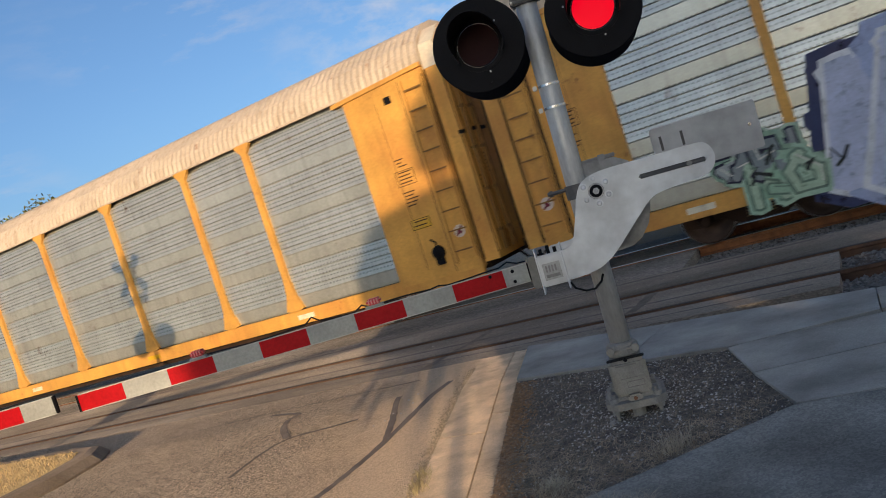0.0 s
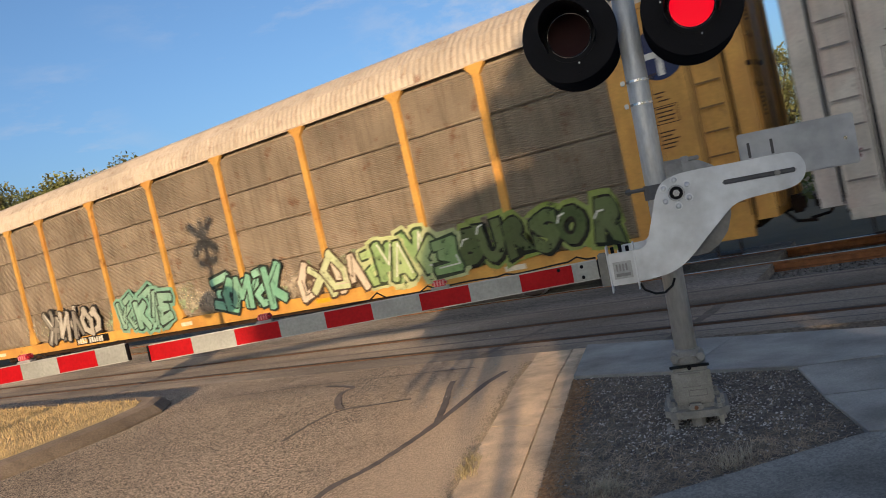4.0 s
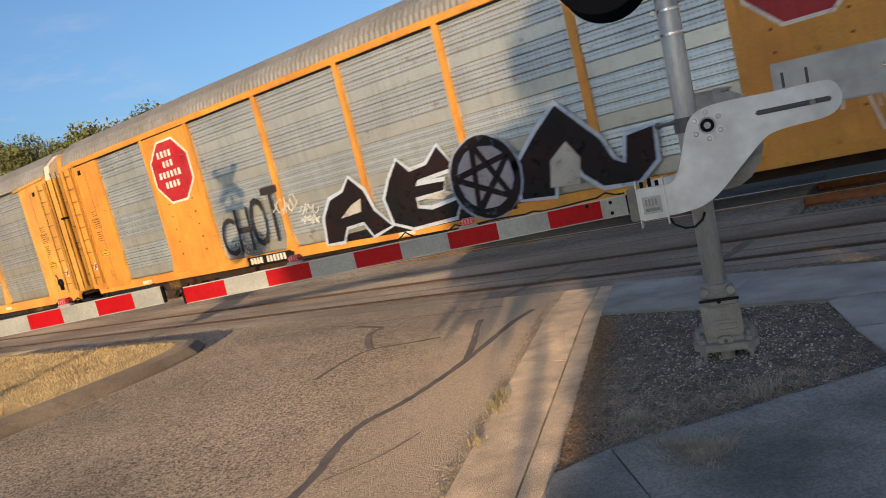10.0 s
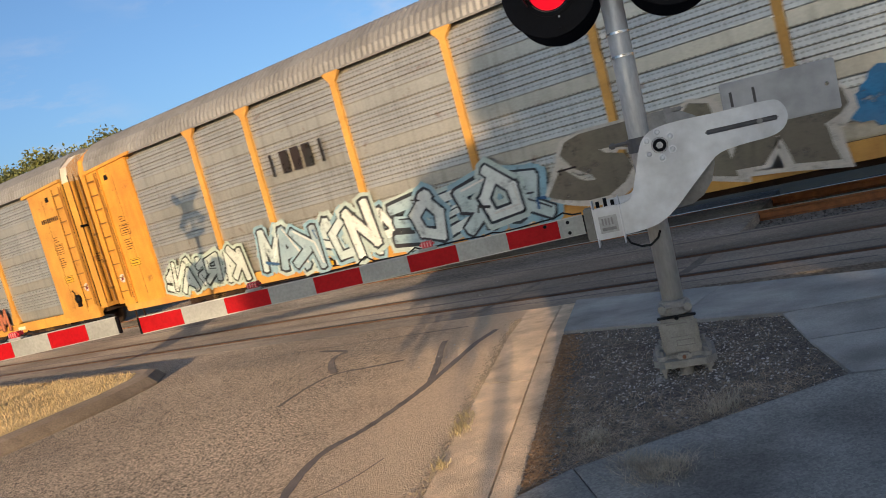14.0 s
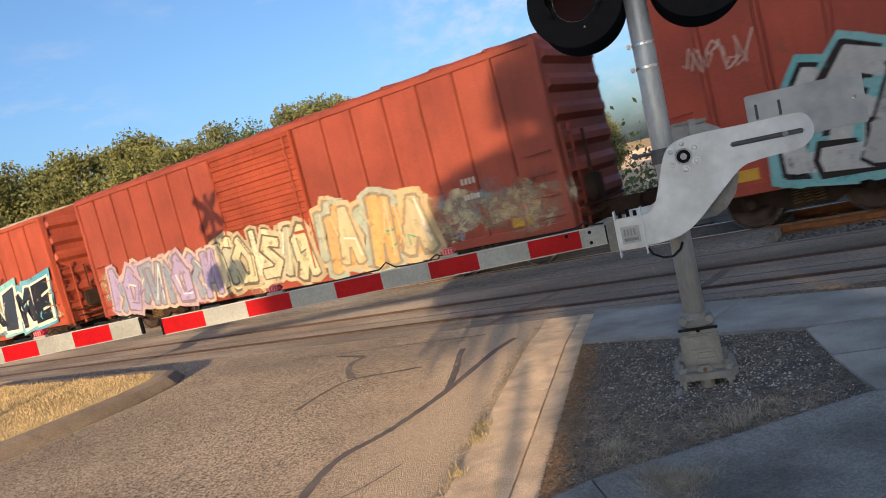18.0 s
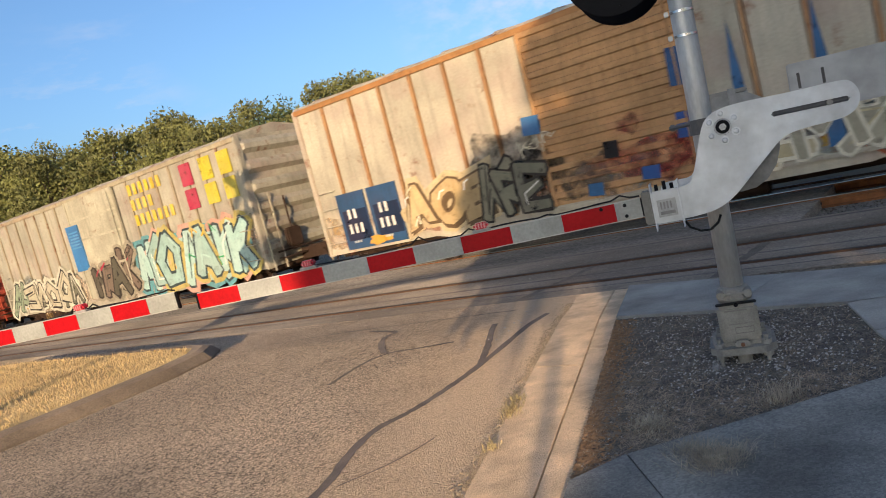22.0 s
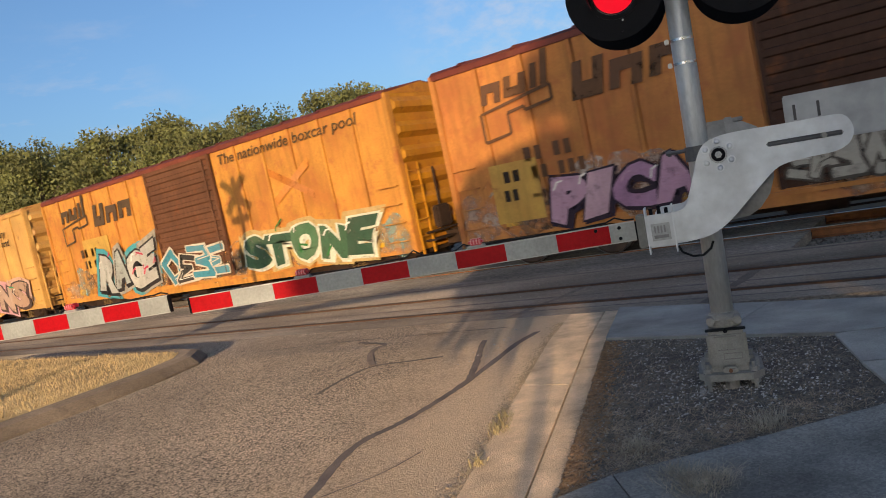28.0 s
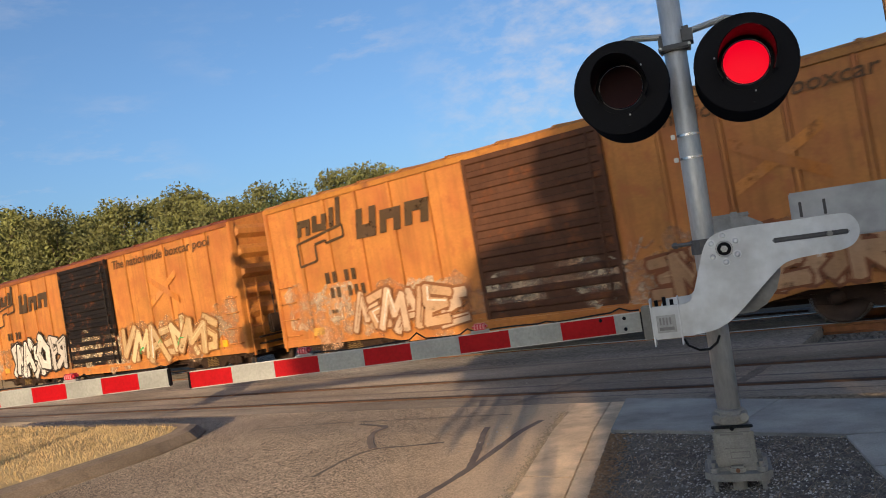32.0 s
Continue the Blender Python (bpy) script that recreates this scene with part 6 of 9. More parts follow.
        part("yellow_notice", Mesh().box(nx0, nx0 + 0.44, f - 0.024, f - 0.018, 1.74, 1.96), spray("e0b020"), bay, "bright yellow notice plate")
        part("notice", framed(nx0 + 0.01, nx0 + 0.43, 1.75, 1.95, f - 0.0245, 2), ink, bay, "dark print on the yellow plate", kind="stuff")
        part("end_slot", Mesh().box(lx - s * 0.62 - 0.08, lx - s * 0.62 + 0.08, f - 0.026, f - 0.018, eave - 0.44, eave - 0.30), BLACK, bay, "dark slot under the roof")
        if s > 0 and frame_c != "e4d9c8":
            part("brake_valve", Mesh().lathe([(0.0, f - 0.13), (0.07, f - 0.12), (0.13, f - 0.08), (0.14, f - 0.02)], 14, "y", (lx - s * 0.56, 0, 1.22)).tube([(lx - s * 0.56, f - 0.12, 1.22), (lx - s * 0.50, f - 0.14, 1.42), (lx - s * 0.60, f - 0.13, 1.50)], 0.018, 6).box(lx - s * 0.56 - 0.09, lx - s * 0.56 + 0.09, f - 0.07, f - 0.02, 0.98, 1.12, 0.01), BLACK, bay, "black hand-brake valve")
        disc = part("warning_disc", Mesh().lathe([(0.0, f - 0.026), (0.12, f - 0.026), (0.12, f - 0.019)], 22, "y", (lx, 0, 1.50)), spray("e0d4cc"), bay, "round white warning sign")
        part("warning_bar", Mesh().slab([(lx - 0.085, 1.43), (lx - 0.055, 1.41), (lx + 0.085, 1.57), (lx + 0.055, 1.59)], f - 0.030, f - 0.027).slab([(lx - 0.06, 1.54), (lx - 0.03, 1.46), (lx + 0.03, 1.44), (lx + 0.06, 1.48), (lx + 0.02, 1.52)], f - 0.0285, f - 0.0265), spray("7a2a44"), disc)
        ladder(car, lx - 0.22, lx + 0.22, 0.95, eave - 0.15, 9, f - 0.02, en, dim_paint)
        if style == "T":
            part("bay_hood", Mesh().slab([(a - 0.25 * (s > 0), eave - 0.12), (b + 0.25 * (s < 0), eave - 0.02), (b + 0.25 * (s < 0), eave + 0.06), (a - 0.25 * (s > 0), eave - 0.04)], f - 0.06, f + 0.1), en, bay, "sloping drip hood")
        xe = s * half
        ends = sorted((xe, xe + s * 0.32))
        dprof = [(-HALF + 0.05, 0.80), (-HALF + 0.05, eave - 0.1), (-HALF + 0.12, eave + 0.38 * rise), (-HALF + 0.5, eave + 0.72 * rise), (0, eave + 0.88 * rise), (HALF - 0.5, eave + 0.72 * rise), (HALF - 0.1, eave), (HALF - 0.1, 0.80)]
        door = part("end_door", hull(dprof, *ends), en, car, "folding end doors")
        part("door_seam", Mesh().box(xe + s * 0.322 - 0.004, xe + s * 0.322 + 0.004, -0.05, 0.05, 0.9, eave + 0.6), BLACK, door)
        part("edge_seam", Mesh().box(min(xe, xe + s * 0.02), max(xe, xe + s * 0.02), -HALF + 0.03, -HALF + 0.06, 0.85, eave - 0.1), BLACK, door)
        part("end_cap", hull([(y * 1.012, max(z, eave - 0.55) + 0.006) for y, z in dprof[1:7]], *ends), paint(cap, 0.05, 0.3) if s > 0 else en, door, "pale end cap" if s > 0 else "painted end cap")
        if low and s > 0:
            part("end_lower", hull([(-HALF + 0.044, 0.83), (-HALF + 0.044, 4.05), (HALF - 0.09, 4.05), (HALF - 0.09, 0.83)], ends[0] + 0.02, ends[1] + 0.006), paint(low, 0.1, 0.5), door, "cream-painted lower part of the end doors")
        xo = xe + s * 0.32
        for y in (-1.28, -0.95, -0.55, 0.55, 0.95, 1.28):
            part("door_rib", Mesh().box(xo - 0.03, xo + 0.03, y - 0.03, y + 0.03, 0.95, eave - 0.1), paint(low, 0.1, 0.5) if low and s > 0 else en, door)
        for y in ((-1.36, -1.18, -0.84, -0.44, 0.44, 0.84) if s > 0 else ()):
            part("door_line", Mesh().box(*sorted((xo - s * 0.01, xo + s * 0.008)), y - 0.009, y + 0.009, 0.92, eave + 0.10), BLACK, door, "dark seam between door leaves")
        for y in ((-1.08, -0.70, 0.70) if s > 0 else ()):
            rod = part("lock_rod", Mesh().tube([(xo + s * 0.045, y, 0.92), (xo + s * 0.045, y, eave + 0.05)], 0.020, 6), dim_paint, door, "upright lock rod")
            for z in (1.3, 2.1, 2.9, 3.7):
                part("rod_bracket", Mesh().box(*sorted((xo, xo + s * 0.07)), y - 0.05, y + 0.05, z - 0.03, z + 0.03), dim_paint, rod)
        for y, z in (((-1.32, 3.22), (-0.75, 3.26), (-0.35, 3.26)) if s > 0 else ()):
            part("door_slot", Mesh().box(*sorted((xo - s * 0.01, xo + s * 0.036)), y - 0.11, y + 0.11, z - 0.035, z + 0.035), BLACK, door, "dark hand slot")
        for y, z, n in (((-0.62, 2.75, 6), (-1.20, 2.35, 4), (-0.60, eave - 0.45, 4)) if s > 0 else ()):
            me = Mesh()
            for q in range(n):
                me.box(*sorted((xo - s * 0.01, xo + s * 0.009)), y - 0.10 + 0.02 * (q % 2), y + 0.10 - 0.03 * (q % 3), z - 0.07 * q, z - 0.07 * q + 0.028)
            part("door_notice", me, ink, door, "short lines of stencilled print", kind="stuff")
        part("step_frame", Mesh().box(s * (half - 0.5) - 0.2, s * (half - 0.5) + 0.2, f + 0.02, f + 0.06, 0.30, 0.33).box(s * (half - 0.5) - 0.2, s * (half - 0.5) - 0.17, f + 0.02, f + 0.06, 0.30, 0.62).box(s * (half - 0.5) + 0.17, s * (half - 0.5) + 0.2, f + 0.02, f + 0.06, 0.30, 0.62), IRON, car)
        truck(car, s * (half - 3.55))
        part("coupler", COUPLER, IRON, car, "rusty coupler", pose(s * half, 0, -0.05, 0, 0, 0 if s > 0 else 180))
    # reporting marks on the sill
    me = bars(car, f - 0.012, -half * 0.45, 0.645, [0.5] * 4 + [-0.5] + [0.5] * 6, 0.16, "e8e4d8", "reporting_mark", 0.28)
    part("mark_ground", Mesh().box(-half * 0.45 - 0.1, -half * 0.45 + 1.65, f - 0.0135, f - 0.010, 0.615, 0.835), spray("1a1712"), car, "black stencil ground")
    for q in range(5):
        part("reflector", Mesh().box(-half + 2.5 + q * 5.0, -half + 2.95 + q * 5.0, f - 0.014, f - 0.009, 0.66, 0.76), spray("e0b020" if q % 2 else "e8e0c8"), car, "reflector strip")
    car["half"], car["face"], car["inner"], car["pitch"], car["eave"] = half, f, inner, pitch, eave
    return car


def sheet_with_holes(w, z0, z1, face):
    """A side sheet in courses: a flat band, then four ribs that lean back upwards, each over a thin undercut."""
    n = max(1, round((z1 - z0) / 0.94))
    p = (z1 - z0) / n
    prof = []
    for k in range(n):
        a = z0 + p * k
        prof += [(face + 0.009, a), (face + 0.009, a + 0.27 * p)]
        q = 0.175 * p
        for i in range(4):
            c = a + 0.28 * p + q * i
            prof += [(face, c + 0.07 * q), (face + 0.008, c + 0.48 * q), (face + 0.018, c + 0.92 * q), (face + 0.024, c + 0.98 * q)]
    return rolled(Mesh(), prof, 0, w, face + 0.06)


def emblem_panel(car, x0, x1, z0, z1, colour, label="painted sign panel"):
    return part("sign_panel", Mesh().box(x0, x1, car["face"] - 0.012, car["face"] + 0.04, z0, z1, 0.005), paint(colour, 0.05, 0.3), car, label)


def boxcar(k, label, body_c, door_c, body=15.15, ribs=6, eave=4.10, sill=0.66, roof_c=None, rust=0.15, end_ribs=6, door_style="ribbed", door_w=3.0, streak=0.5, end_c=None, roof_edge=None, rib_c=None):
    """A boxcar: ribbed sides, sliding door, corrugated ends, low-pitched roof."""
    xr, xl = GAPS[k], GAPS[k + 1]
    half = body / 2
    car = thing("boxcar", label, "railway wagon", "wagons of the train", pose((xr + xl) / 2, TRACK_Y, 0))
    TRAIN.append((car, (xr + xl) / 2))
    c = shade(rgb(body_c), 0.86)
    pm = surface("boxcar_" + body_c + str(rust), c, 0.6, 0.0, 0.70, 0.8, 24.0, 0.10, (streak, shade(c, 0.42)), rust, (0.36, 0.115, 0.03) if rust > 0.2 else (0.16, 0.055, 0.02),
                 gloss=0.45, wash=(0.62 if rust > 0.2 else 0.38, (c[0] * 0.60 + 0.03, c[1] * 0.36 + 0.012, c[2] * 0.45 + 0.008)))
    em = paint(end_c, 0.2, 0.5) if end_c else pm
    dm = surface("boxdoor_" + door_c + str(rust), rgb(door_c), 0.65, 0.0, 0.68, 1.0, 24.0, 0.12, (0.5, shade(rgb(door_c), 0.45)), rust * 0.8, gloss=0.2)
    rm = paint(roof_c or body_c, 0.35, 0.5)
    f = -HALF
    part("body", Mesh().box(-half + 0.06, half - 0.06, f + 0.065, HALF, sill + 0.10, eave), pm, car, "painted steel body")
    part("floor_frame", Mesh().box(-half + 0.1, half - 0.1, f + 0.3, HALF - 0.3, 0.55, sill + 0.12), IRON, car, "dark underframe")
    part("centre_sill", Mesh().box(-half + 2.2, half - 2.2, -0.36, 0.36, 0.32, 0.58), IRON, car)
    part("brake_cylinder", Mesh().tube([(-1.6, -0.72, 0.42), (-0.7, -0.72, 0.42)], 0.15, 14), IRON, car, "dark brake cylinder")
    part("air_tank", Mesh().tube([(0.9, -0.75, 0.40), (2.1, -0.75, 0.40)], 0.17, 14), IRON, car, "dark air reservoir")
    part("brake_rod", Mesh().tube([(-half + 3.4, -0.62, 0.24), (0, -0.66, 0.30), (half - 3.4, -0.62, 0.24)], 0.02, 6), IRON, car)
    part("train_pipe", Mesh().tube([(-half + 0.4, -0.95, 0.50), (half - 0.4, -0.95, 0.50)], 0.028, 6), IRON, car)
    gx = door_w / 2
    part("side_sill", Mesh().slab([(-half + 0.02, sill), (-half + 0.02, sill + 0.16), (half - 0.02, sill + 0.16), (half - 0.02, sill), (half - 3.2, sill), (half - 3.9, sill - 0.14), (-half + 3.9, sill - 0.14), (-half + 3.2, sill)], f - 0.01, f + 0.07), pm, car, "side sill")
    part("top_chord", Mesh().box(-half, half, f - 0.035, f + 0.06, eave - 0.10, eave + 0.015, 0.01), paint(roof_edge, 0.3) if roof_edge else pm, car, "top chord")
    rz = [(-HALF - 0.03, eave + 0.015), (-HALF + 0.05, eave + 0.075), (0, eave + 0.27), (HALF - 0.05, eave + 0.075), (HALF + 0.03, eave + 0.015)]
    roof = part("roof", hull(rz, -half, half), rm, car, "low ridged steel roof")
    for i in range(int(body / 1.25)):
        x = -half + 0.7 + i * 1.25
        part("roof_seam", hull([(y, z + 0.028) for y, z in rz], x - 0.04, x + 0.04), rm, roof)
    # sheets between ribs, either side of the door
    for s in (-1, 1):
        a, b = sorted((s * gx, s * (half - 0.02)))
        w = (b - a) / ribs
        for i in range(ribs):
            part("side_sheet", Mesh().box(a + w * i + 0.058, a + w * (i + 1) - 0.058, f + 0.012, f + 0.08, sill + 0.14, eave - 0.09), pm, car)
        for i in range(1, ribs):
            x = a + w * i
            part("rib", Mesh().slab([(x - 0.034, sill + 0.1), (x + 0.034, sill + 0.1), (x + 0.034, eave - 0.1), (x - 0.034, eave - 0.1)], f - 0.022, f + 0.08), paint(rib_c, 0.3, 0.5) if rib_c else pm, car)
        part("corner_post", Mesh().box(s * half - 0.07, s * half + 0.07, f - 0.03, f + 0.16, sill - 0.02, eave + 0.01, 0.02), pm, car, "corner post")
        lx = s * (half - 0.36)
        for q in range(4):
            z = sill + 0.28 + 0.40 * q
            part("grab_iron", Mesh().tube([(lx - 0.26, f, z), (lx - 0.26, f - 0.075, z), (lx + 0.26, f - 0.075, z), (lx + 0.26, f, z)], 0.014, 6), pm, car)
        part("stirrup_step", Mesh().tube([(lx - 0.22, f + 0.02, sill), (lx - 0.22, f + 0.02, sill - 0.34), (lx + 0.22, f + 0.02, sill - 0.34), (lx + 0.22, f + 0.02, sill)], 0.018, 6), IRON, car)
        # corrugated end
        xe = s * half
        me = Mesh().box(min(xe, xe - s * 0.05), max(xe, xe - s * 0.05), f + 0.02, HALF - 0.02, sill, eave + 0.05)
        end = part("end_wall", me, em, car, "corrugated end wall")
        part("end_gable", hull([(-HALF + 0.02, eave), (0, eave + 0.25), (HALF - 0.02, eave)], *sorted((xe - s * 0.04, xe + s * 0.01))), em, end)
        p = (eave - sill - 0.25) / end_ribs
        for q in range(end_ribs):
            z = sill + 0.25 + p * (q + 0.5)
            hh = p * 0.34
            v = []
            for y in (f + 0.08, f + 0.22, HALF - 0.22, HALF - 0.08):
                d = 0.02 if y in (f + 0.08, HALF - 0.08) else 0.11
                v += [(xe, y, z - hh), (xe + s * d, y, z - hh * 0.35), (xe + s * d, y, z + hh * 0.35), (xe, y, z + hh)]
            part("end_rib", Mesh().add(v, [(4 * i + j, 4 * i + j + 1, 4 * i + j + 5, 4 * i + j + 4) for i in range(3) for j in range(3)] + [(0, 1, 2, 3), (15, 14, 13, 12)]), em, end)
        part("brake_gear", Mesh().box(*sorted((xe + s * 0.12, xe + s * 0.30)), -0.75, -0.25, 1.05, 1.55, 0.04).tube([(xe + s * 0.2, -0.5, 1.5), (xe + s * 0.2, -0.5, 2.4)], 0.025, 6).tube([(xe + s * 0.15, -1.1, 1.0), (xe + s * 0.2, 0.9, 1.0)], 0.03, 6), IRON, end, "rusty brake gear")
        for q in range(5):
            part("end_rung", Mesh().tube([(xe, f + 0.12, sill + 0.3 + 0.36 * q), (xe + s * 0.15, f + 0.12, sill + 0.3 + 0.36 * q), (xe + s * 0.15, f + 0.52, sill + 0.3 + 0.36 * q), (xe, f + 0.52, sill + 0.3 + 0.36 * q)], 0.014, 5), em, end)
        part("end_stile", Mesh().box(*sorted((xe + s * 0.11, xe + s * 0.15)), f + 0.10, f + 0.14, sill - 0.1, sill + 1.9).box(*sorted((xe + s * 0.11, xe + s * 0.15)), f + 0.50, f + 0.54, sill - 0.1, sill + 1.9), em, end)
        part("crossover_platform", Mesh().box(*sorted((xe, xe + s * 0.28)), -1.0, 1.0, 0.80, 0.84), IRON, car)
        truck(car, s * (half - 2.0))
        part("coupler", COUPLER, IRON, car, "rusty coupler", pose(s * (half + ((xr - xl) - body) / 2 - 0.45), 0, -0.05, 0, 0, 0 if s > 0 else 180))
        part("draft_sill", Mesh().box(*sorted((xe, xe + s * (((xr - xl) - body) / 2 - 0.2))), -0.2, 0.2, 0.62, 0.92), IRON, car)
    # door
    z0, z1 = sill + 0.12, eave - 0.08
    if door_style == "ribbed":
        dmesh = corrugated(-gx + 0.03, gx - 0.03, z0, z1, 0.26, 0.035, f - 0.055, 0.5)
    else:
        dmesh = Mesh().box(-gx + 0.03, gx - 0.03, f - 0.045, f + 0.02, z0, z1)
    door = part("door", dmesh, dm, car, "sliding side door")
    part("door_edge", Mesh().box(-gx, -gx + 0.08, f - 0.07, f + 0.02, z0, z1, 0.01), dm, door)
    part("door_edge", Mesh().box(gx - 0.08, gx, f - 0.07, f + 0.02, z0, z1, 0.01), dm, door)
    if door_style != "ribbed":
        for q in range(1, 5):
            z = z0 + (z1 - z0) * q / 5
            part("door_rail", Mesh().box(-gx + 0.08, gx - 0.08, f - 0.062, f - 0.04, z - 0.03, z + 0.03), dm, door)
    part("door_track", Mesh().box(-gx - 0.3, gx + 3.0, f - 0.06, f - 0.02, sill + 0.02, sill + 0.09), pm, car, "lower door track")
    part("lock_bar", Mesh().tube([(gx - 0.25, f - 0.09, z0 + 0.1), (gx - 0.25, f - 0.09, z1 - 0.1)], 0.02, 6), dm, door)
    part("lock_handle", Mesh().box(gx - 0.62, gx - 0.22, f - 0.10, f - 0.085, z0 + 0.95, z0 + 1.02), dm, door)
    for q, x in enumerate((-half + 1.0, -gx - 1.6, gx + 1.6, half - 1.2)):
        part("reflector", Mesh().box(x, x + 0.42, f - 0.016, f + 0.005, sill + 0.22, sill + 0.40), spray("e0a818"), car, "yellow reflector plate")
    car["half"], car["face"], car["eave"], car["sill"] = half, f - 0.024, eave, sill
    return car


def arrow_mark(car, x, z, w, h, colour):
    """The bent-track device: an outlined stepped bar."""
    f = car["face"] - 0.004
    t = 0.06
    me = Mesh()
    pts = [(0, 0), (0, h), (w, h * 1.45), (w, h * 0.95), (w * 0.62, h * 0.80), (w * 0.62, h * 0.95), (w * 0.38, h * 0.85), (w * 0.38, 0.15 * h), (0, 0)]
    for (a, b), (c, d) in zip(pts[:-1], pts[1:]):
        s = stroke(random.Random(1), [(x + a, z + b), (x + c, z + d)], t, f)
        me.add(s.v, s.f)
    return part("device", me, spray(colour), car, "outlined bent-track device")


def cross_mark(car, x, z, s, c1, c2):
    f = car["face"] - 0.004
    for w, c, dy in ((1, c1, 0.0), (-1, c2, 0.002)):
        v = [(x - s, f - dy, z - w * s * 0.55 - 0.10), (x + s, f - dy, z + w * s * 0.55 - 0.10), (x + s, f - dy, z + w * s * 0.55 + 0.10), (x - s, f - dy, z - w * s * 0.55 + 0.10)]
        part("cross_band", Mesh().add(v, [(0, 1, 2, 3)]), spray(c), car, "painted crossed bands")


def railbox_marks(car, ink, faded=False):
    """The pool car's graphics as plain shapes, with its slogans."""
    f = car["face"]
    h = car["half"]
    z = 3.22
    x = -h + 0.95
    def block(dx, z0, w, hh, up):
        """A slanted heavy block, notched from below or above."""
        lean = 0.18 * hh
        pts = [(0, 0), (w, 0), (w, hh), (0, hh)] if w < 0.2 else [(0, 0), (0.32 * w, 0), (0.32 * w, 0.55 * hh), (0.66 * w, 0.55 * hh), (0.66 * w, 0), (w, 0), (w, hh), (0, hh)]
        if up:
            pts = [(a, hh - b) for a, b in pts][::-1]
        return Mesh().slab([(x + dx + a + lean * b / hh, z0 + b) for a, b in pts], f - 0.006, f - 0.001)

    if faded:
        for k, (dx, z0, w, hh) in enumerate(((0.10, 3.26, 0.44, 0.38), (0.62, 3.30, 0.48, 0.38), (1.20, 3.34, 0.14, 0.44), (1.42, 3.36, 0.14, 0.62), (1.98, 2.92, 0.60, 0.66), (2.70, 2.94, 0.60, 0.50), (3.42, 2.98, 0.66, 0.50))):
            part("faded_logo", block(dx, z0, w, hh, k % 3 == 1), spray(ink), car, "faded logo shape")
    else:
        for k, (dx, dz, w, hh) in enumerate(((0.30, 0.22, 0.20, 0.28), (0.92, 0.34, 0.32, 0.30), (1.62, 0.45, 0.12, 0.40), (2.15, 0.52, 0.12, 0.52), (2.75, 0.0, 0.32, 0.42), (3.55, 0.14, 0.34, 0.30), (4.35, 0.28, 0.38, 0.30))):
            part("logo_block", block(dx - 0.35, z + dz, w, hh, k in (4, 6)), spray(ink), car, "dark logo block")
    arrow_mark(car, x + 0.05, 2.55, 1.55, 0.55, ink)
    bars(car, f, -h + 1.75, 2.05, [0.55, 0.5, -0.3, 0.5, 0.5], 0.26, ink)
    bars(car, f, -h + 1.85, 1.70, [0.5, 0.5, -0.3, 0.5, 0.5, 0.5], 0.24, ink)
    bars(car, f, -h + 1.8, 1.35, [0.8, 0.4, 0.5], 0.08, ink)


def slogans(car, ink, kind):
    f, h = car["face"], car["half"]
    if kind == "load":
        words(car, f, "next\nload", 3.35, 3.05, 0.62, 0.52, ink, 0.15, 0.01)
        words(car, f, "any\nroad", 5.55, 3.05, 0.62, 0.52, ink, 0.15, 0.01)
        cross_mark(car, 4.75, 3.12, 0.42, "e8e6de", "8fa6bf")
    else:
        words(car, f, "The nationwide boxcar pool", 1.85, 3.55, 4.9, 0.34, ink, 0.15, 0.012)
        cross_mark(car, 4.3, 2.75, 0.70, "d98a3a", "c87a30")


# ---- the wagons, from the head of the train ----
Y1 = "dca54e"
a0 = autorack(0, "galvanised car-carrier wagon with yellow frame and painted graffiti", "T", Y1, PANEL_GALV, ROOF_CREAM)
piece(a0, a0["face"] - 0.05, -5.2, -1.0, 0.75, 2.4, ["8f97c8", "6f78b8", "b8a6d0"], "15181f", ["8fae8c", "b8c29a"], seed=3)
piece(a0, a0["face"] - 0.05, -10.1, -8.9, 0.95, 1.55, ["8f9a9c", "a4acac"], "262e42", ["8fb098", "a8c4ac"], "", 4)
piece(a0, a0["face"] - 0.055, -9.7, -8.45, 0.55, 1.25, ["9cc0a4", "b4ccb0"], "6f8a78", ["a8c8ae", "8cb094"], "", 44, ("2a3430", "2a3430"))
piece(a0, a0["face"] - 0.06, -8.5, -5.7, 0.5, 2.2, ["b2bddc", "c4cce6", "a4b0d4"], "e6eaf0", ["3a4468", "a9b6da"], "", 45, ("2c3450",), count=3)

a1 = autorack(1, "galvanised car-carrier wagon with yellow posts and cream roof", "T", Y1, PANEL_GALV, ROOF_CREAM)
bars(a1, a1["face"] - 0.02, -6.85, 3.0, [0.16, -0.1, 0.5, 0.5, 0.5, -0.1, 0.16], 0.5, "2a2a28", "sign_shape", 0.2, "bracketed sign shapes")

a2 = autorack(2, "galvanised car-carrier wagon with white posts and bright graffiti", "T", "e4d9c8", PANEL_GALV, ROOF_CREAM, cap="a89878")
for q in range(7):
    patch(a2, "spray_cloud", random.Random(250 + q), 0.2 + 1.05 * q, 1.35 + 0.08 * (q % 3), 0.85, 0.62, a2["face"] - 0.046 - 0.0005 * q, spray("e04c1e"), "orange-red sprayed cloud")
piece(a2, a2["face"] - 0.053, 0.3, 6.4, 0.75, 1.85, ["dfe0a0", "bfe0b8", "e8d080"], "6a1f38", "e8501c", "MASEM", 5, ("b02040", "7fc8a8"))
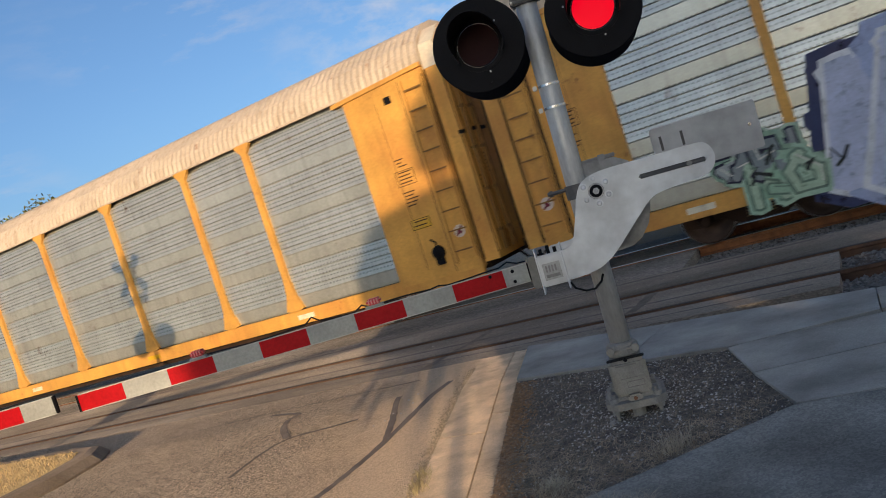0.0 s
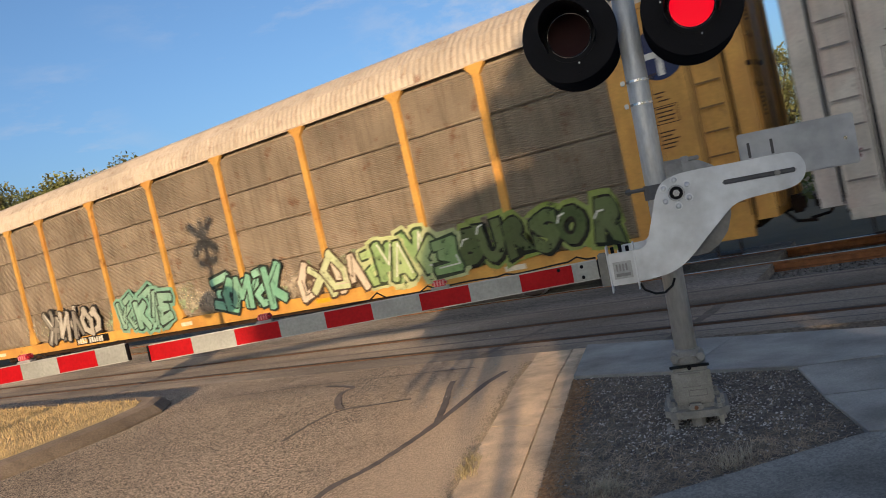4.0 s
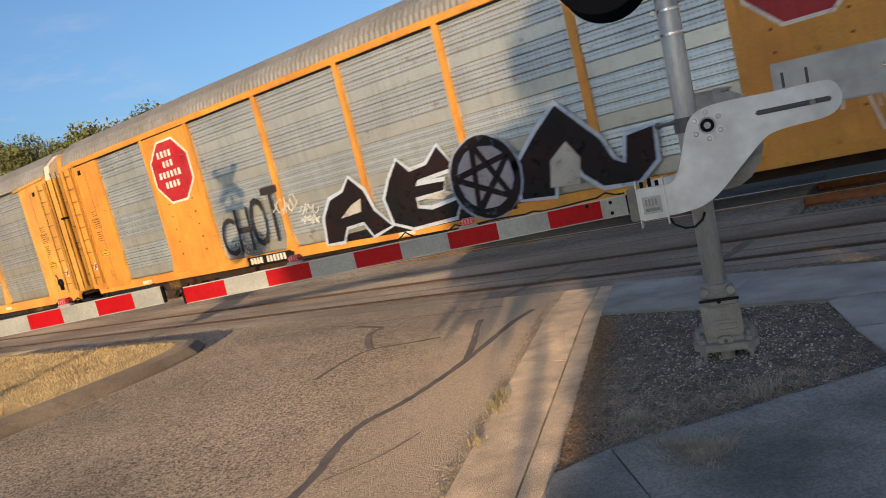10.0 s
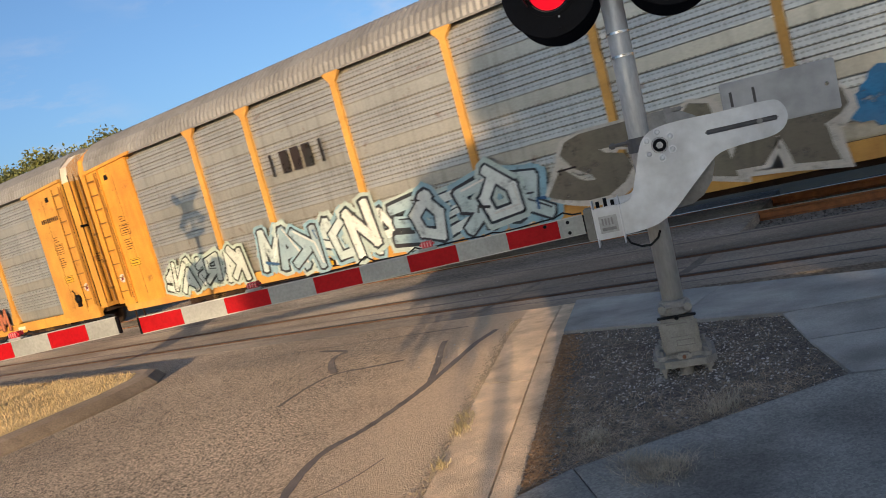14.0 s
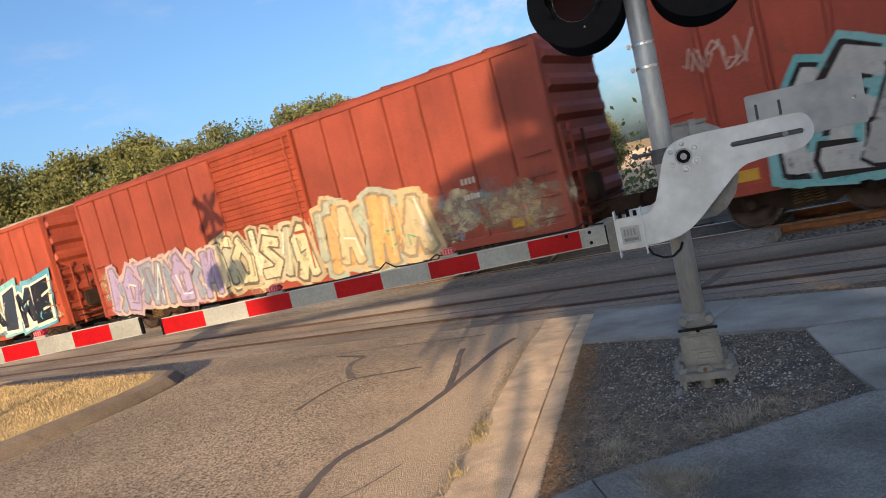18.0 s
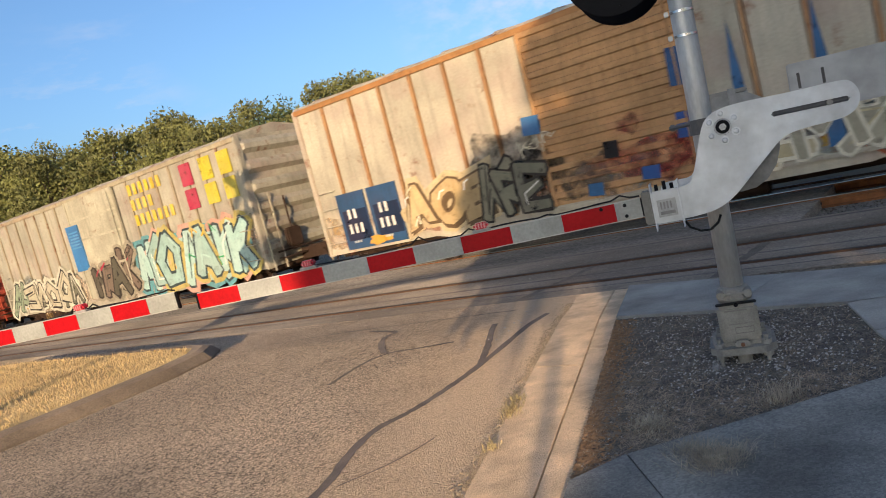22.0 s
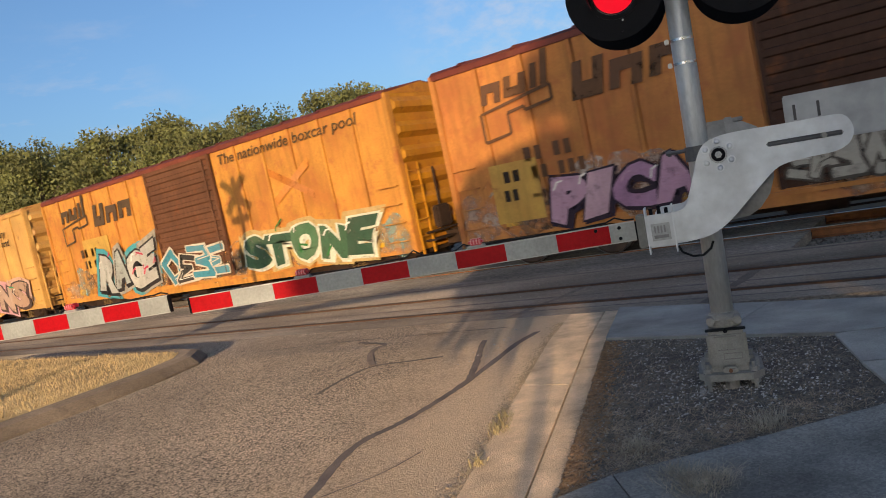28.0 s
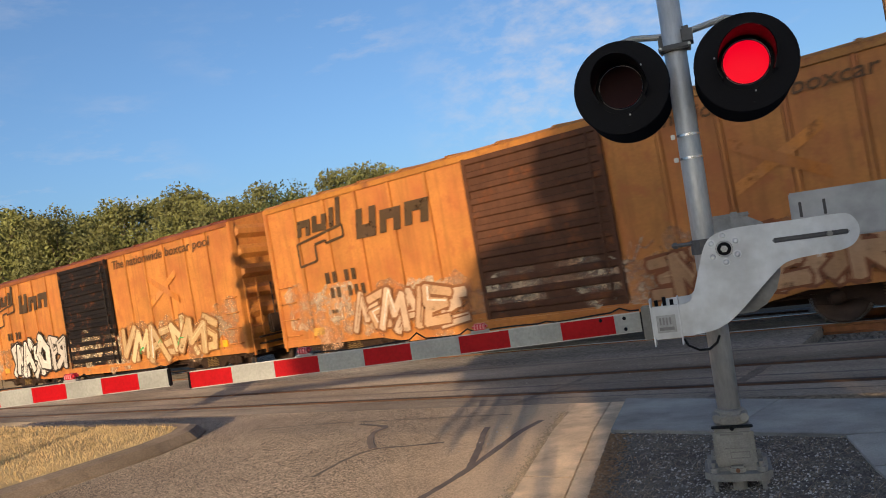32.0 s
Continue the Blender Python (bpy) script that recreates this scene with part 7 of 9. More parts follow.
piece(a2, a2["face"] - 0.05, 9.0, 11.6, 0.9, 2.2, ["b8ac50", "c8bc70"], "1c1c14", None, seed=6, count=3)
tag(a2, a2["face"] - 0.05, 7.6, 1.6, 1.0, "2a2a26", 8)
piece(a2, a2["face"] - 0.05, -10.9, -5.3, 0.75, 2.1, ["b9a0d0", "9c84c0", "c8b4d8"], "5a1f4a", ["b4c43c", "a4b438", "c0cc4c"], "GRAPE", 7, ("5a2a60", "e8a0b0"))
emblem_panel(a2, -7.0, -4.5, 2.95, 4.05, "e2d6bf", "cream sign board")
bars(a2, a2["face"] - 0.022, -6.65, 3.55, [2.2, -0.2, 0.7, 0.9, -0.2, 2.0], 0.26, "2a2a28", "sign_shape", 0.1, "winged railway sign shapes")
bars(a2, a2["face"] - 0.022, -6.4, 3.15, [0.6] * 14, 0.09, "4a4a44", "sign_small_print", 0.9, "line of small print")

a3 = autorack(3, "brown-sheeted car-carrier wagon with yellow posts and low graffiti", "T", Y1, PANEL_BROWN, ROOF_CREAM, shift=0.32)
v = Mesh().lathe([(0.0, -HALF - 0.032), (0.42, -HALF - 0.032), (0.42, -HALF - 0.02)], 32, "y", (a3["half"] - 0.95, 0, 3.75))
part("round_emblem", v, spray("2d3a5c"), a3, "round blue and white emblem")
part("emblem_cross", Mesh().box(a3["half"] - 1.3, a3["half"] - 0.6, -HALF - 0.036, -HALF - 0.033, 3.70, 3.80).box(a3["half"] - 1.0, a3["half"] - 0.9, -HALF - 0.036, -HALF - 0.033, 3.40, 4.10), spray("e0dcd0"), a3)
for q, (xa, xb, fi, li, ha) in enumerate(((8.0, 11.4, ["5a6a3c", "6a7a48"], "20261a", "98a852"), (5.6, 8.0, ["8fb070", "a8c080"], "3a4a30", "c0c890"), (3.6, 5.5, ["d8c8b0", "c8d0a0"], "5a4a3a", None), (0.6, 3.0, ["7fb89a", "8fc4a8"], "2a3a34", None), (-3.6, -1.2, ["8fb8a0"], "283830", "7fb098"), (-7.6, -4.6, ["b8b0a0", "8a8478"], "3a3630", None))):
    piece(a3, a3["face"] - 0.05, xa, xb, 0.85, 1.72, fi, li, ha, "BURSOR" if q == 0 else "", 30 + q)
old_paint(a3, -9.0, 8.0, 0.85, 1.7, ["c8b8a0", "b0a890", "a8b890", "d0c0a8"], 300, 22)

a4 = autorack(4, "weathered brown-sheeted car-carrier wagon with a yellow lettered panel", "T", "d9a640", PANEL_BROWN, ROOF_CREAM, shift=-0.31)
emblem_panel(a4, -7.15, -4.62, 2.8, 4.0, "b08f4a", "faded yellow sign panel")
for (xa, za, xb, zb) in ((-6.95, 2.98, -6.95, 3.72), (-6.95, 3.72, -6.1, 3.72), (-6.95, 2.98, -6.1, 2.98), (-5.85, 2.98, -5.85, 3.72), (-5.85, 3.72, -4.95, 2.98), (-4.95, 2.98, -4.95, 3.72)):
    part("sign_stroke", stroke(random.Random(2), [(xa, za), (xb, zb)], 0.12, a4["face"] - 0.016), spray("1e1c1a"), a4, "thick dark sign stroke")
piece(a4, a4["face"] - 0.05, 3.2, 7.6, 0.85, 2.2, ["2e2c2a", "3a3836"], "8a857c", None, seed=41)
piece(a4, a4["face"] - 0.05, -2.5, 2.8, 0.8, 2.1, ["2a2628", "343034", "a87a74"], "b89a90", None, seed=42, count=4)
piece(a4, a4["face"] - 0.05, -10.6, -6.3, 0.85, 1.95, ["4a4844", "38383a", "6a665e"], "141414", None, seed=43)
piece(a4, a4["face"] - 0.05, -11.9, -10.7, 0.82, 1.6, ["b89a88", "c06a60"], "d8c4b0", None, seed=44, count=2)
tag(a4, a4["face"] - 0.05, -6.0, 1.7, 0.9, "b8b4a8", 45)
part("painted_band", Mesh().box(-4.0, a4["inner"], a4["face"] - 0.012, a4["face"] + 0.02, 0.9, 1.05), spray("9aa890"), a4)

a5 = autorack(5, "orange-framed car-carrier wagon with grey sheets and large graffiti", "O", "d89a42", PANEL_GALV, ROOF_GREY, "d89a42", "c98a2c", low="e4dac6")
wx = -9.15
part("sign_c", stroke(random.Random(3), [(wx + 0.85, 3.85), (wx + 0.5, 3.95), (wx + 0.2, 3.7), (wx + 0.25, 3.4), (wx + 0.8, 3.35)], 0.10, a5["face"] - 0.026), spray("ece8dc"), a5, "white sign stroke")
part("sign_n", stroke(random.Random(4), [(wx + 1.0, 3.35), (wx + 1.05, 3.95), (wx + 1.5, 3.45), (wx + 1.55, 4.0)], 0.10, a5["face"] - 0.026), spray("ece8dc"), a5, "white sign stroke")
bars(a5, a5["face"] - 0.024, wx + 0.1, 3.05, [0.7] * 8, 0.15, "ece8dc", "sign_small_print", 0.35, "white small print bars")
piece(a5, a5["face"] - 0.05, -11.9, -7.6, 0.75, 2.25, ["7fb0c8", "6a9fc0", "a8c4d0"], "101418", None, "MAER", 51)
piece(a5, a5["face"] - 0.05, -7.4, -3.0, 0.85, 2.0, ["7fb0c4", "5a90a8", "a8c8c0"], "16262e", "b0a890", seed=52, count=5)
piece(a5, a5["face"] - 0.05, -2.9, 2.4, 0.90, 2.2, ["6a6258", "7a7266"], "d8c4bc", None, "SICK", 53)
piece(a5, a5["face"] - 0.05, 2.5, 3.7, 0.95, 2.1, ["d8d0a0", "b8c0a0"], "2a3a34", None, seed=54, count=2)
piece(a5, a5["face"] - 0.05, 6.4, 8.4, 0.95, 2.0, ["a01c24", "b02a30"], "d8b8b0", None, seed=55, count=2)
piece(a5, a5["face"] - 0.05, 10.0, 12.2, 1.0, 2.2, ["5a5a58", "6a6a66"], "2e2e2c", None, seed=56)

a6 = autorack(6, "orange-framed car-carrier wagon with a red octagon sign and black graffiti", "O", "da9a3e", PANEL_GALV, ROOF_GREY, "da9a3e", "da9a3e", low="e4dac6")
for ox in (-8.27, 7.37):
    oc = [(ox + 0.93 * math.cos(math.pi / 8 + k * math.pi / 4), 3.55 + 0.93 * math.sin(math.pi / 8 + k * math.pi / 4)) for k in range(8)]
    part("octagon_rim", Mesh().slab(oc, a6["face"] - 0.030, a6["face"] - 0.024), spray("e8e2d8"), a6, "white octagon rim")
    part("octagon", Mesh().slab([(ox + (a - ox) * 0.93, 3.55 + (b - 3.55) * 0.93) for a, b in oc], a6["face"] - 0.034, a6["face"] - 0.030), spray("b5222c"), a6, "red octagon sign")
    for q, (w, z) in enumerate(((0.9, 3.95), (0.6, 3.68), (1.15, 3.40), (0.8, 3.12))):
        bars(a6, a6["face"] - 0.034, ox - w / 2, z, [0.55] * int(w / 0.19), 0.17, "f0eae0", "octagon_lettering", 0.45, "white lettering bars")
ra = random.Random(61)
black = part("graffiti", Mesh().slab([(-3.35, 0.78), (-0.6, 0.74), (1.9, 0.78), (1.9, 0.95), (-1.2, 1.0), (-3.0, 0.92)], a6["face"] - 0.046, a6["face"] - 0.044), spray("141416"), a6, "spiky black graffiti letters with a star in a ring")
for ch, xa, xb, za, zb in (("A", -3.25, -1.25, 0.80, 2.15), ("E", -1.25, 0.70, 0.80, 2.25), ("N", 2.05, 4.75, 0.85, 2.40)):
    spiked_letter(black, ch, xa, xb, za, zb, a6["face"] - 0.050, ra)
star_ring(black, 1.35, 1.50, 0.72, a6["face"] - 0.052, ra)
part("yellow_block", Mesh().box(-0.35, 0.15, a6["face"] - 0.050, a6["face"] - 0.048, 0.82, 0.95), spray("e0a828"), black)
tag(a6, a6["face"] - 0.05, -3.9, 1.7, 0.5, "d8d8d4", 66), tag(a6, a6["face"] - 0.05, -3.9, 1.45, 0.5, "d8d8d4", 67)
for q, ch in enumerate("CHOT"):
    part("outline_letter", letters(ch, 0.62, 1.0 + 0.12 * q, spray("2c2e30"), 0.0, 0.0, 0.1), None, a6, "thin dark outlined graffiti letter", pose(-6.95 + 0.62 * q, a6["face"] - 0.05, 0.95 + 0.05 * q))
patch(a6, "grey_smear", random.Random(68), -5.9, 1.15, 0.7, 0.3, a6["face"] - 0.046, worn_spray("7a7e84"), "grey sprayed smear")
tag(a6, a6["face"] - 0.05, -4.8, 1.9, 0.8, "d8d4cc", 63)
tag(a6, a6["face"] - 0.05, 7.6, 1.3, 1.6, "e0dcd4", 64)
tag(a6, a6["face"] - 0.05, 11.8, 2.7, 1.0, "b03a4a", 65)

a7 = autorack(7, "taupe-sheeted car-carrier wagon with yellow posts and a shield emblem", "T", Y1, PANEL_TAUPE, ROOF_GREY)
sx = -7.95
shield = [(sx - 0.62, 3.95), (sx - 0.5, 4.2), (sx - 0.25, 4.1), (sx, 4.28), (sx + 0.25, 4.1), (sx + 0.5, 4.2), (sx + 0.62, 3.95), (sx + 0.55, 3.2), (sx + 0.35, 2.85), (sx, 2.62), (sx - 0.35, 2.85), (sx - 0.55, 3.2)]
emblem_panel(a7, sx - 0.95, sx + 0.95, 1.0, 4.5, "e3a234", "yellow backing panel")
sh = part("shield", Mesh().slab(shield, a7["face"] - 0.022, a7["face"] - 0.013), spray("e8e4dc"), a7, "white shield emblem")
part("shield_band", Mesh().slab([(sx - 0.58, 3.55), (sx - 0.60, 3.93), (sx - 0.48, 4.14), (sx - 0.25, 4.05), (sx, 4.22), (sx + 0.25, 4.05), (sx + 0.48, 4.14), (sx + 0.60, 3.93), (sx + 0.58, 3.55)], a7["face"] - 0.026, a7["face"] - 0.022), spray("2a3f86"), sh, "blue shield band")
for q in range(5):
    xx = sx - 0.42 + 0.21 * q
    part("shield_stripe", Mesh().slab([(xx - 0.045, 2.80 + 0.28 * abs(q - 2) / 2), (xx + 0.045, 2.80 + 0.28 * abs(q - 2) / 2), (xx + 0.05, 3.53), (xx - 0.05, 3.53)], a7["face"] - 0.026, a7["face"] - 0.022), spray("b8262e"), sh)
bars(a7, a7["face"] - 0.026, sx - 0.36, 3.85, [0.6] * 5, 0.14, "f0ece4", "shield_lettering", 0.4, "white lettering bars")
bars(a7, a7["face"] - 0.026, sx - 0.42, 3.63, [0.6] * 6, 0.14, "f0ece4", "shield_lettering", 0.4, "white lettering bars")
words(a7, a7["face"] - 0.02, "BUILDING", sx + 1.3, 3.78, 1.95, 0.36, "2c2a28", 0.0, 0.012)
words(a7, a7["face"] - 0.02, "AMERICA", sx + 3.95, 3.85, 1.95, 0.36, "2c2a28", 0.0, 0.012)

a8 = autorack(8, "taupe-sheeted car-carrier wagon with outlined grey graffiti", "T", Y1, PANEL_TAUPE, ROOF_GREY, "e0a03c", "e3a234", low="d8b88e")
bars(a8, a8["face"] - 0.02, -6.55, 2.9, [0.16, -0.1, 0.5, 0.5, 0.5, -0.1, 0.16], 0.5, "2a2a28", "sign_shape", 0.2, "bracketed sign shapes")
piece(a8, a8["face"] - 0.05, 0.1, 4.7, 0.80, 2.25, ["7c7462", "867e6a"], "d8d0c0", None, "SAR", 81, ("2a2622", "a07868"))
patch(a8, "spray_cloud", random.Random(5), 5.35, 1.40, 0.52, 0.42, a8["face"] - 0.052, spray("3a88b4"), "blue sprayed cloud")
piece(a8, a8["face"] - 0.05, -7.6, -0.1, 0.75, 1.75, ["dfe6de", "c4d4d0", "9fb8c0"], "343c40", ["8fb4c0", "b8c8c0"], "", 82, ("2f5f8a", "3a3a38"), count=9)
piece(a8, a8["face"] - 0.05, -11.3, -8.2, 0.8, 1.5, ["cfd8cc", "d4dccc"], "3a4038", "b8c8b8", seed=83)

a9 = autorack(9, "taupe-sheeted car-carrier wagon with plain yellow ends", "T", "d89e44", PANEL_TAUPE, ROOF_GREY)
piece(a9, a9["face"] - 0.05, -10.4, -5.8, 0.85, 2.3, ["6a675c", "747064"], "20201e", None, seed=91, count=4)
piece(a9, a9["face"] - 0.05, 5.5, 8.5, 0.8, 1.5, ["c87a50", "b86a48"], "7a4a34", None, seed=92)
part("small_shield", Mesh().slab([(-a9["half"] + 0.55, 3.95), (-a9["half"] + 1.0, 3.95), (-a9["half"] + 1.0, 3.5), (-a9["half"] + 0.78, 3.32), (-a9["half"] + 0.55, 3.5)], -HALF - 0.03, -HALF - 0.024), spray("c8ccd4"), a9, "small pale shield emblem")
bars(a9, a9["face"] - 0.024, a9["half"] - 1.5, 3.6, [0.5] * 9, 0.13, "3a3226", "reporting_mark", 0.3)

b1 = boxcar(10, "bright red-brown boxcar with blue, green and silver graffiti", "b84c34", "b24830", 15.9, 7, 4.22, rust=0.03, door_style="ribbed", streak=0.25)
piece(b1, b1["face"] - 0.03, -6.0, -2.3, 0.78, 2.3, ["c9c6c0", "b8b4b0"], "26221f", "7fc0c0", seed=101, count=4)
piece(b1, b1["face"] - 0.03, -2.3, 1.7, 0.78, 2.05, ["2f4f9a", "24366a", "c8cc60"], "d8dcb0", ["a8b44a", "3a4a78"], seed=102, count=4)
piece(b1, b1["face"] - 0.03, 1.9, 7.1, 0.85, 2.05, ["5a58a8", "8f84c8", "4a4a98"], "1c1a44", ["d0dc58", "d8e468", "c0d068"], "STRIKE", 103, ("8f84d0",))
tag(b1, b1["face"], 1.6, 3.3, 1.0, "d8cfc6", 104)
tag(b1, b1["face"], -7.3, 2.9, 0.9, "d8b8a8", 105)

b2 = boxcar(11, "dull red-brown boxcar with pale yellow and lilac graffiti", "a04c39", "9a4834", 15.4, 7, 4.15, rust=0.06, streak=0.3)
piece(b2, b2["face"] - 0.03, -7.0, -2.2, 0.78, 1.85, ["a89ac0", "c0a888", "8f9aa8"], "8a7a84", ["b8a0a8", "c8b4a0"], seed=111, count=8, accents=("d8d0c0", "7a6a9a"))
piece(b2, b2["face"] - 0.03, -2.0, 1.2, 0.80, 1.9, ["cfc6a0", "d8cca8", "b0b098"], "6a6252", ["b8a888", "c8b898"], seed=112, count=6)
piece(b2, b2["face"] - 0.03, 1.6, 4.6, 0.80, 2.1, ["c8b890", "a8b4a4", "d0a468"], "948872", ["c8b088", "a8b0a0"], seed=113, count=6, accents=("4aa07a",))
bars(b2, b2["face"], 5.6, 1.9, [0.4] * 4, 0.12, "d8cfc4")
bars(b2, b2["face"], 5.6, 1.6, [0.4] * 5, 0.10, "d8cfc4")

b3 = boxcar(12, "orange-red boxcar with a brown door and blue block graffiti", "b6543a", "7e4a3a", 15.2, 6, 4.14, rust=0.05, door_style="flat", streak=0.35, roof_c="c8b8a0")
piece(b3, b3["face"] - 0.03, 1.7, 7.2, 0.74, 2.2, ["2b3542", "1f2a34", "344050"], "ece6cf", ["6fb4c8", "58a0bc", "7fc0c4"], "GRIME", 121, ("7fc8d8", "2fae3a", "e0a020"))
bars(b3, b3["face"], -6.75, 1.72, [0.6, 0.6, -0.6, 0.6, 0.6], 0.22, "e8dcd4")
bars(b3, b3["face"], -6.85, 1.38, [0.5, 0.5, 0.5, -0.3, 0.5, 0.5, 0.5], 0.22, "e8dcd4")
bars(b3, b3["face"], -6.7, 1.12, [0.9, 1.2, -0.6, 1.4, 0.8], 0.09, "d8ccc4")
bars(b3, b3["face"], -6.7, 0.96, [1.2, 0.7, -0.6, 0.8, 1.2], 0.08, "d8ccc4")
tag(b3, b3["face"], -7.2, 3.75, 1.2, "ece4dc", 122)
tag(b3, b3["face"], 1.9, 2.65, 2.2, "3a1f1a", 123)
piece(b3, b3["face"] - 0.03, -4.0, -1.8, 0.8, 1.5, ["8a6a60", "9a7a6c"], "c8a890", None, seed=124)

b4 = boxcar(13, "dark maroon boxcar with faded orange patches and cream graffiti", "7c2e2a", "6f2a28", 15.2, 7, 4.12, rust=0.06, streak=0.4)
for q, (xa, xb, za, zb) in enumerate(((2.35, 3.05, 2.35, 3.45), (3.15, 3.85, 2.35, 3.50), (3.95, 4.65, 2.4, 3.55), (4.75, 5.45, 2.45, 3.6), (5.55, 6.1, 2.45, 3.65), (-5.75, -5.10, 2.3, 3.75), (-5.0, -4.3, 2.3, 3.75), (2.35, 3.05, 1.7, 2.3))):
    part("faded_patch", Mesh().box(xa, xb, b4["face"] - 0.006, b4["face"] + 0.02, za, zb), paint("b0603c", 0.1, 0.4), b4, "sun-faded orange paint patch")
piece(b4, b4["face"] - 0.03, 1.9, 6.4, 0.78, 1.9, ["d8c49a", "d0b890", "c8b08a"], "6a4a3a", "d8c8a0", seed=131, count=6, accents=("3aa060",))
piece(b4, b4["face"] - 0.03, -4.6, -1.6, 0.78, 2.1, ["d8c8a0", "c8b490"], "3a2a24", "d0bc98", seed=132, count=4)
part("black_patch", Mesh().box(-1.5, 1.7, b4["face"] - 0.05, b4["face"] + 0.02, 0.80, 1.35), spray("231d1c"), b4, "black painted-out patch")
bars(b4, b4["face"], -6.7, 2.15, [0.55, 0.55, -0.4, 0.55, 0.55], 0.26, "ded2c8")
bars(b4, b4["face"], -6.7, 1.80, [0.5, 0.5, 0.5, -0.4, 0.5, 0.5, 0.5], 0.26, "ded2c8")
tag(b4, b4["face"], -6.9, 2.9, 1.0, "c89a90", 133)

b5 = boxcar(14, "cream-grey boxcar with a tan door, blue panels and loose graffiti", "c4bba6", "bf9468", 15.2, 7, 4.12, rust=0.10, streak=0.45, end_c="8a8a80", roof_edge="b0804c", rib_c="b48a5e")
for xa, rows in ((-6.98, ((0.36, 2), (0.36, 3))), (-6.02, ((0.36, 2), (0.36, 3)))):
    bp = part("blue_panel", Mesh().box(xa, xa + 0.86, b5["face"] - 0.012, b5["face"] + 0.02, 0.72, 2.02), paint("2f5378", 0.06, 0.4), b5, "blue stencil panel")
    part("dark_ground", Mesh().box(xa + 0.10, xa + 0.84, b5["face"] - 0.0135, b5["face"] - 0.0125, 0.92, 1.62), spray("23304a"), bp)
    for q, (w, n) in enumerate(rows):
        bars(b5, b5["face"] - 0.014, xa + 0.26 - 0.05 * (n == 3), 1.42 - 0.34 * q, [w] * n, 0.22, "ece8e0", gap=0.42)
    bars(b5, b5["face"] - 0.014, xa + 0.26, 0.86, [0.8, 1.4, 0.9], 0.05, "c8c8c4", gap=0.6)
patch(b5, "yellow_splash", random.Random(71), -5.95, 0.84, 0.34, 0.10, b5["face"] - 0.016, spray("d8a030"), "yellow paint splash")
for x in (2.0, 3.2, 4.35):
    part("blue_drip", Mesh().slab([(x, 0.85), (x + 0.25, 0.85), (x + 0.2, 2.2), (x + 0.12, 3.1), (x + 0.04, 2.2)], b5["face"] - 0.012, b5["face"] - 0.004), spray("3f6f9c"), b5, "blue paint run")
part("blue_panel", Mesh().box(5.0, 6.0, b5["face"] - 0.012, b5["face"] + 0.02, 1.15, 1.95), paint("3f6f9c", 0.02, 0.2), b5, "blue stencil panel")
piece(b5, b5["face"] - 0.03, -5.0, -2.7, 0.78, 1.85, ["cdb284", "c4a878", "b89c70"], "6a563c", ["c8b48c"], "AOE", 141, ("e4d8b8",))
patch(b5, "soot_cloud", random.Random(72), -2.35, 1.75, 0.75, 0.75, b5["face"] - 0.028, worn_spray("2e2a22"), "dark sprayed cloud")
patch(b5, "soot_cloud", random.Random(73), -1.55, 1.35, 0.55, 0.60, b5["face"] - 0.029, worn_spray("26221e"), "dark sprayed cloud")
piece(b5, b5["face"] - 0.045, -3.0, -1.55, 0.80, 1.85, ["7c7a68", "88846f", "6a6a60"], "33302a", None, seed=144, count=2)
tag(b5, b5["face"] - 0.06, -2.0, 2.0, 0.7, "d8ccb0", 145)
for q, (cx, cz, rx, rz, col) in enumerate(((0.35, 1.35, 1.05, 0.30, "9a3a30"), (1.05, 1.15, 0.35, 0.45, "a03a34"), (-0.75, 1.15, 0.5, 0.3, "7a6a5a"), (0.25, 1.95, 0.22, 0.18, "8a3a34"))):
    patch(b5, "paint_smear", random.Random(74 + q), cx, cz, rx, rz, b5["face"] - 0.066 - 0.001 * q, worn_spray(col), "smeared red and brown paint")
for q, (xa, xb, za, zb, col) in enumerate(((-1.78, -1.42, 2.20, 2.52, "3a72a4"), (1.10, 1.36, 2.35, 2.95, "3a5f8c"), (0.30, 0.62, 0.95, 1.15, "3a62a0"), (1.05, 1.40, 1.50, 1.90, "34589a"), (-0.30, -0.02, 1.45, 1.72, "1e1c1e"), (-0.75, -0.45, 0.85, 1.05, "3f6f9c"))):
    part("paint_block", Mesh().slab([(xa, za), (xb, za - 0.03), (xb + 0.02, zb), (xa + 0.03, zb + 0.02)], b5["face"] - 0.074, b5["face"] - 0.070 if abs(xa) < 1.42 else b5["face"] - 0.004), spray(col), b5, "small painted block")
piece(b5, b5["face"] - 0.03, 1.6, 7.0, 0.78, 1.65, ["c8b890", "b0a890"], "eae2c8", None, seed=143, count=6, accents=("5aa0b0",))

b6 = boxcar(15, "light grey boxcar with rust-streaked ribs, faded blocks and graffiti", "b0aa98", "aea894", 15.0, 8, 4.10, rust=0.16, door_style="flat", streak=0.5, roof_edge="b0a488", rib_c="a89a80")
for q, (x, c) in enumerate(((2.4, "d8b840"), (3.2, "d8b840"), (4.0, "d8b840"))):
    bars(b6, b6["face"], 2.3, 3.55 - 0.45 * q, [0.55] * (6, 4, 7)[q], 0.32, c, "faded_lettering", 0.4, "yellow lettering bars")
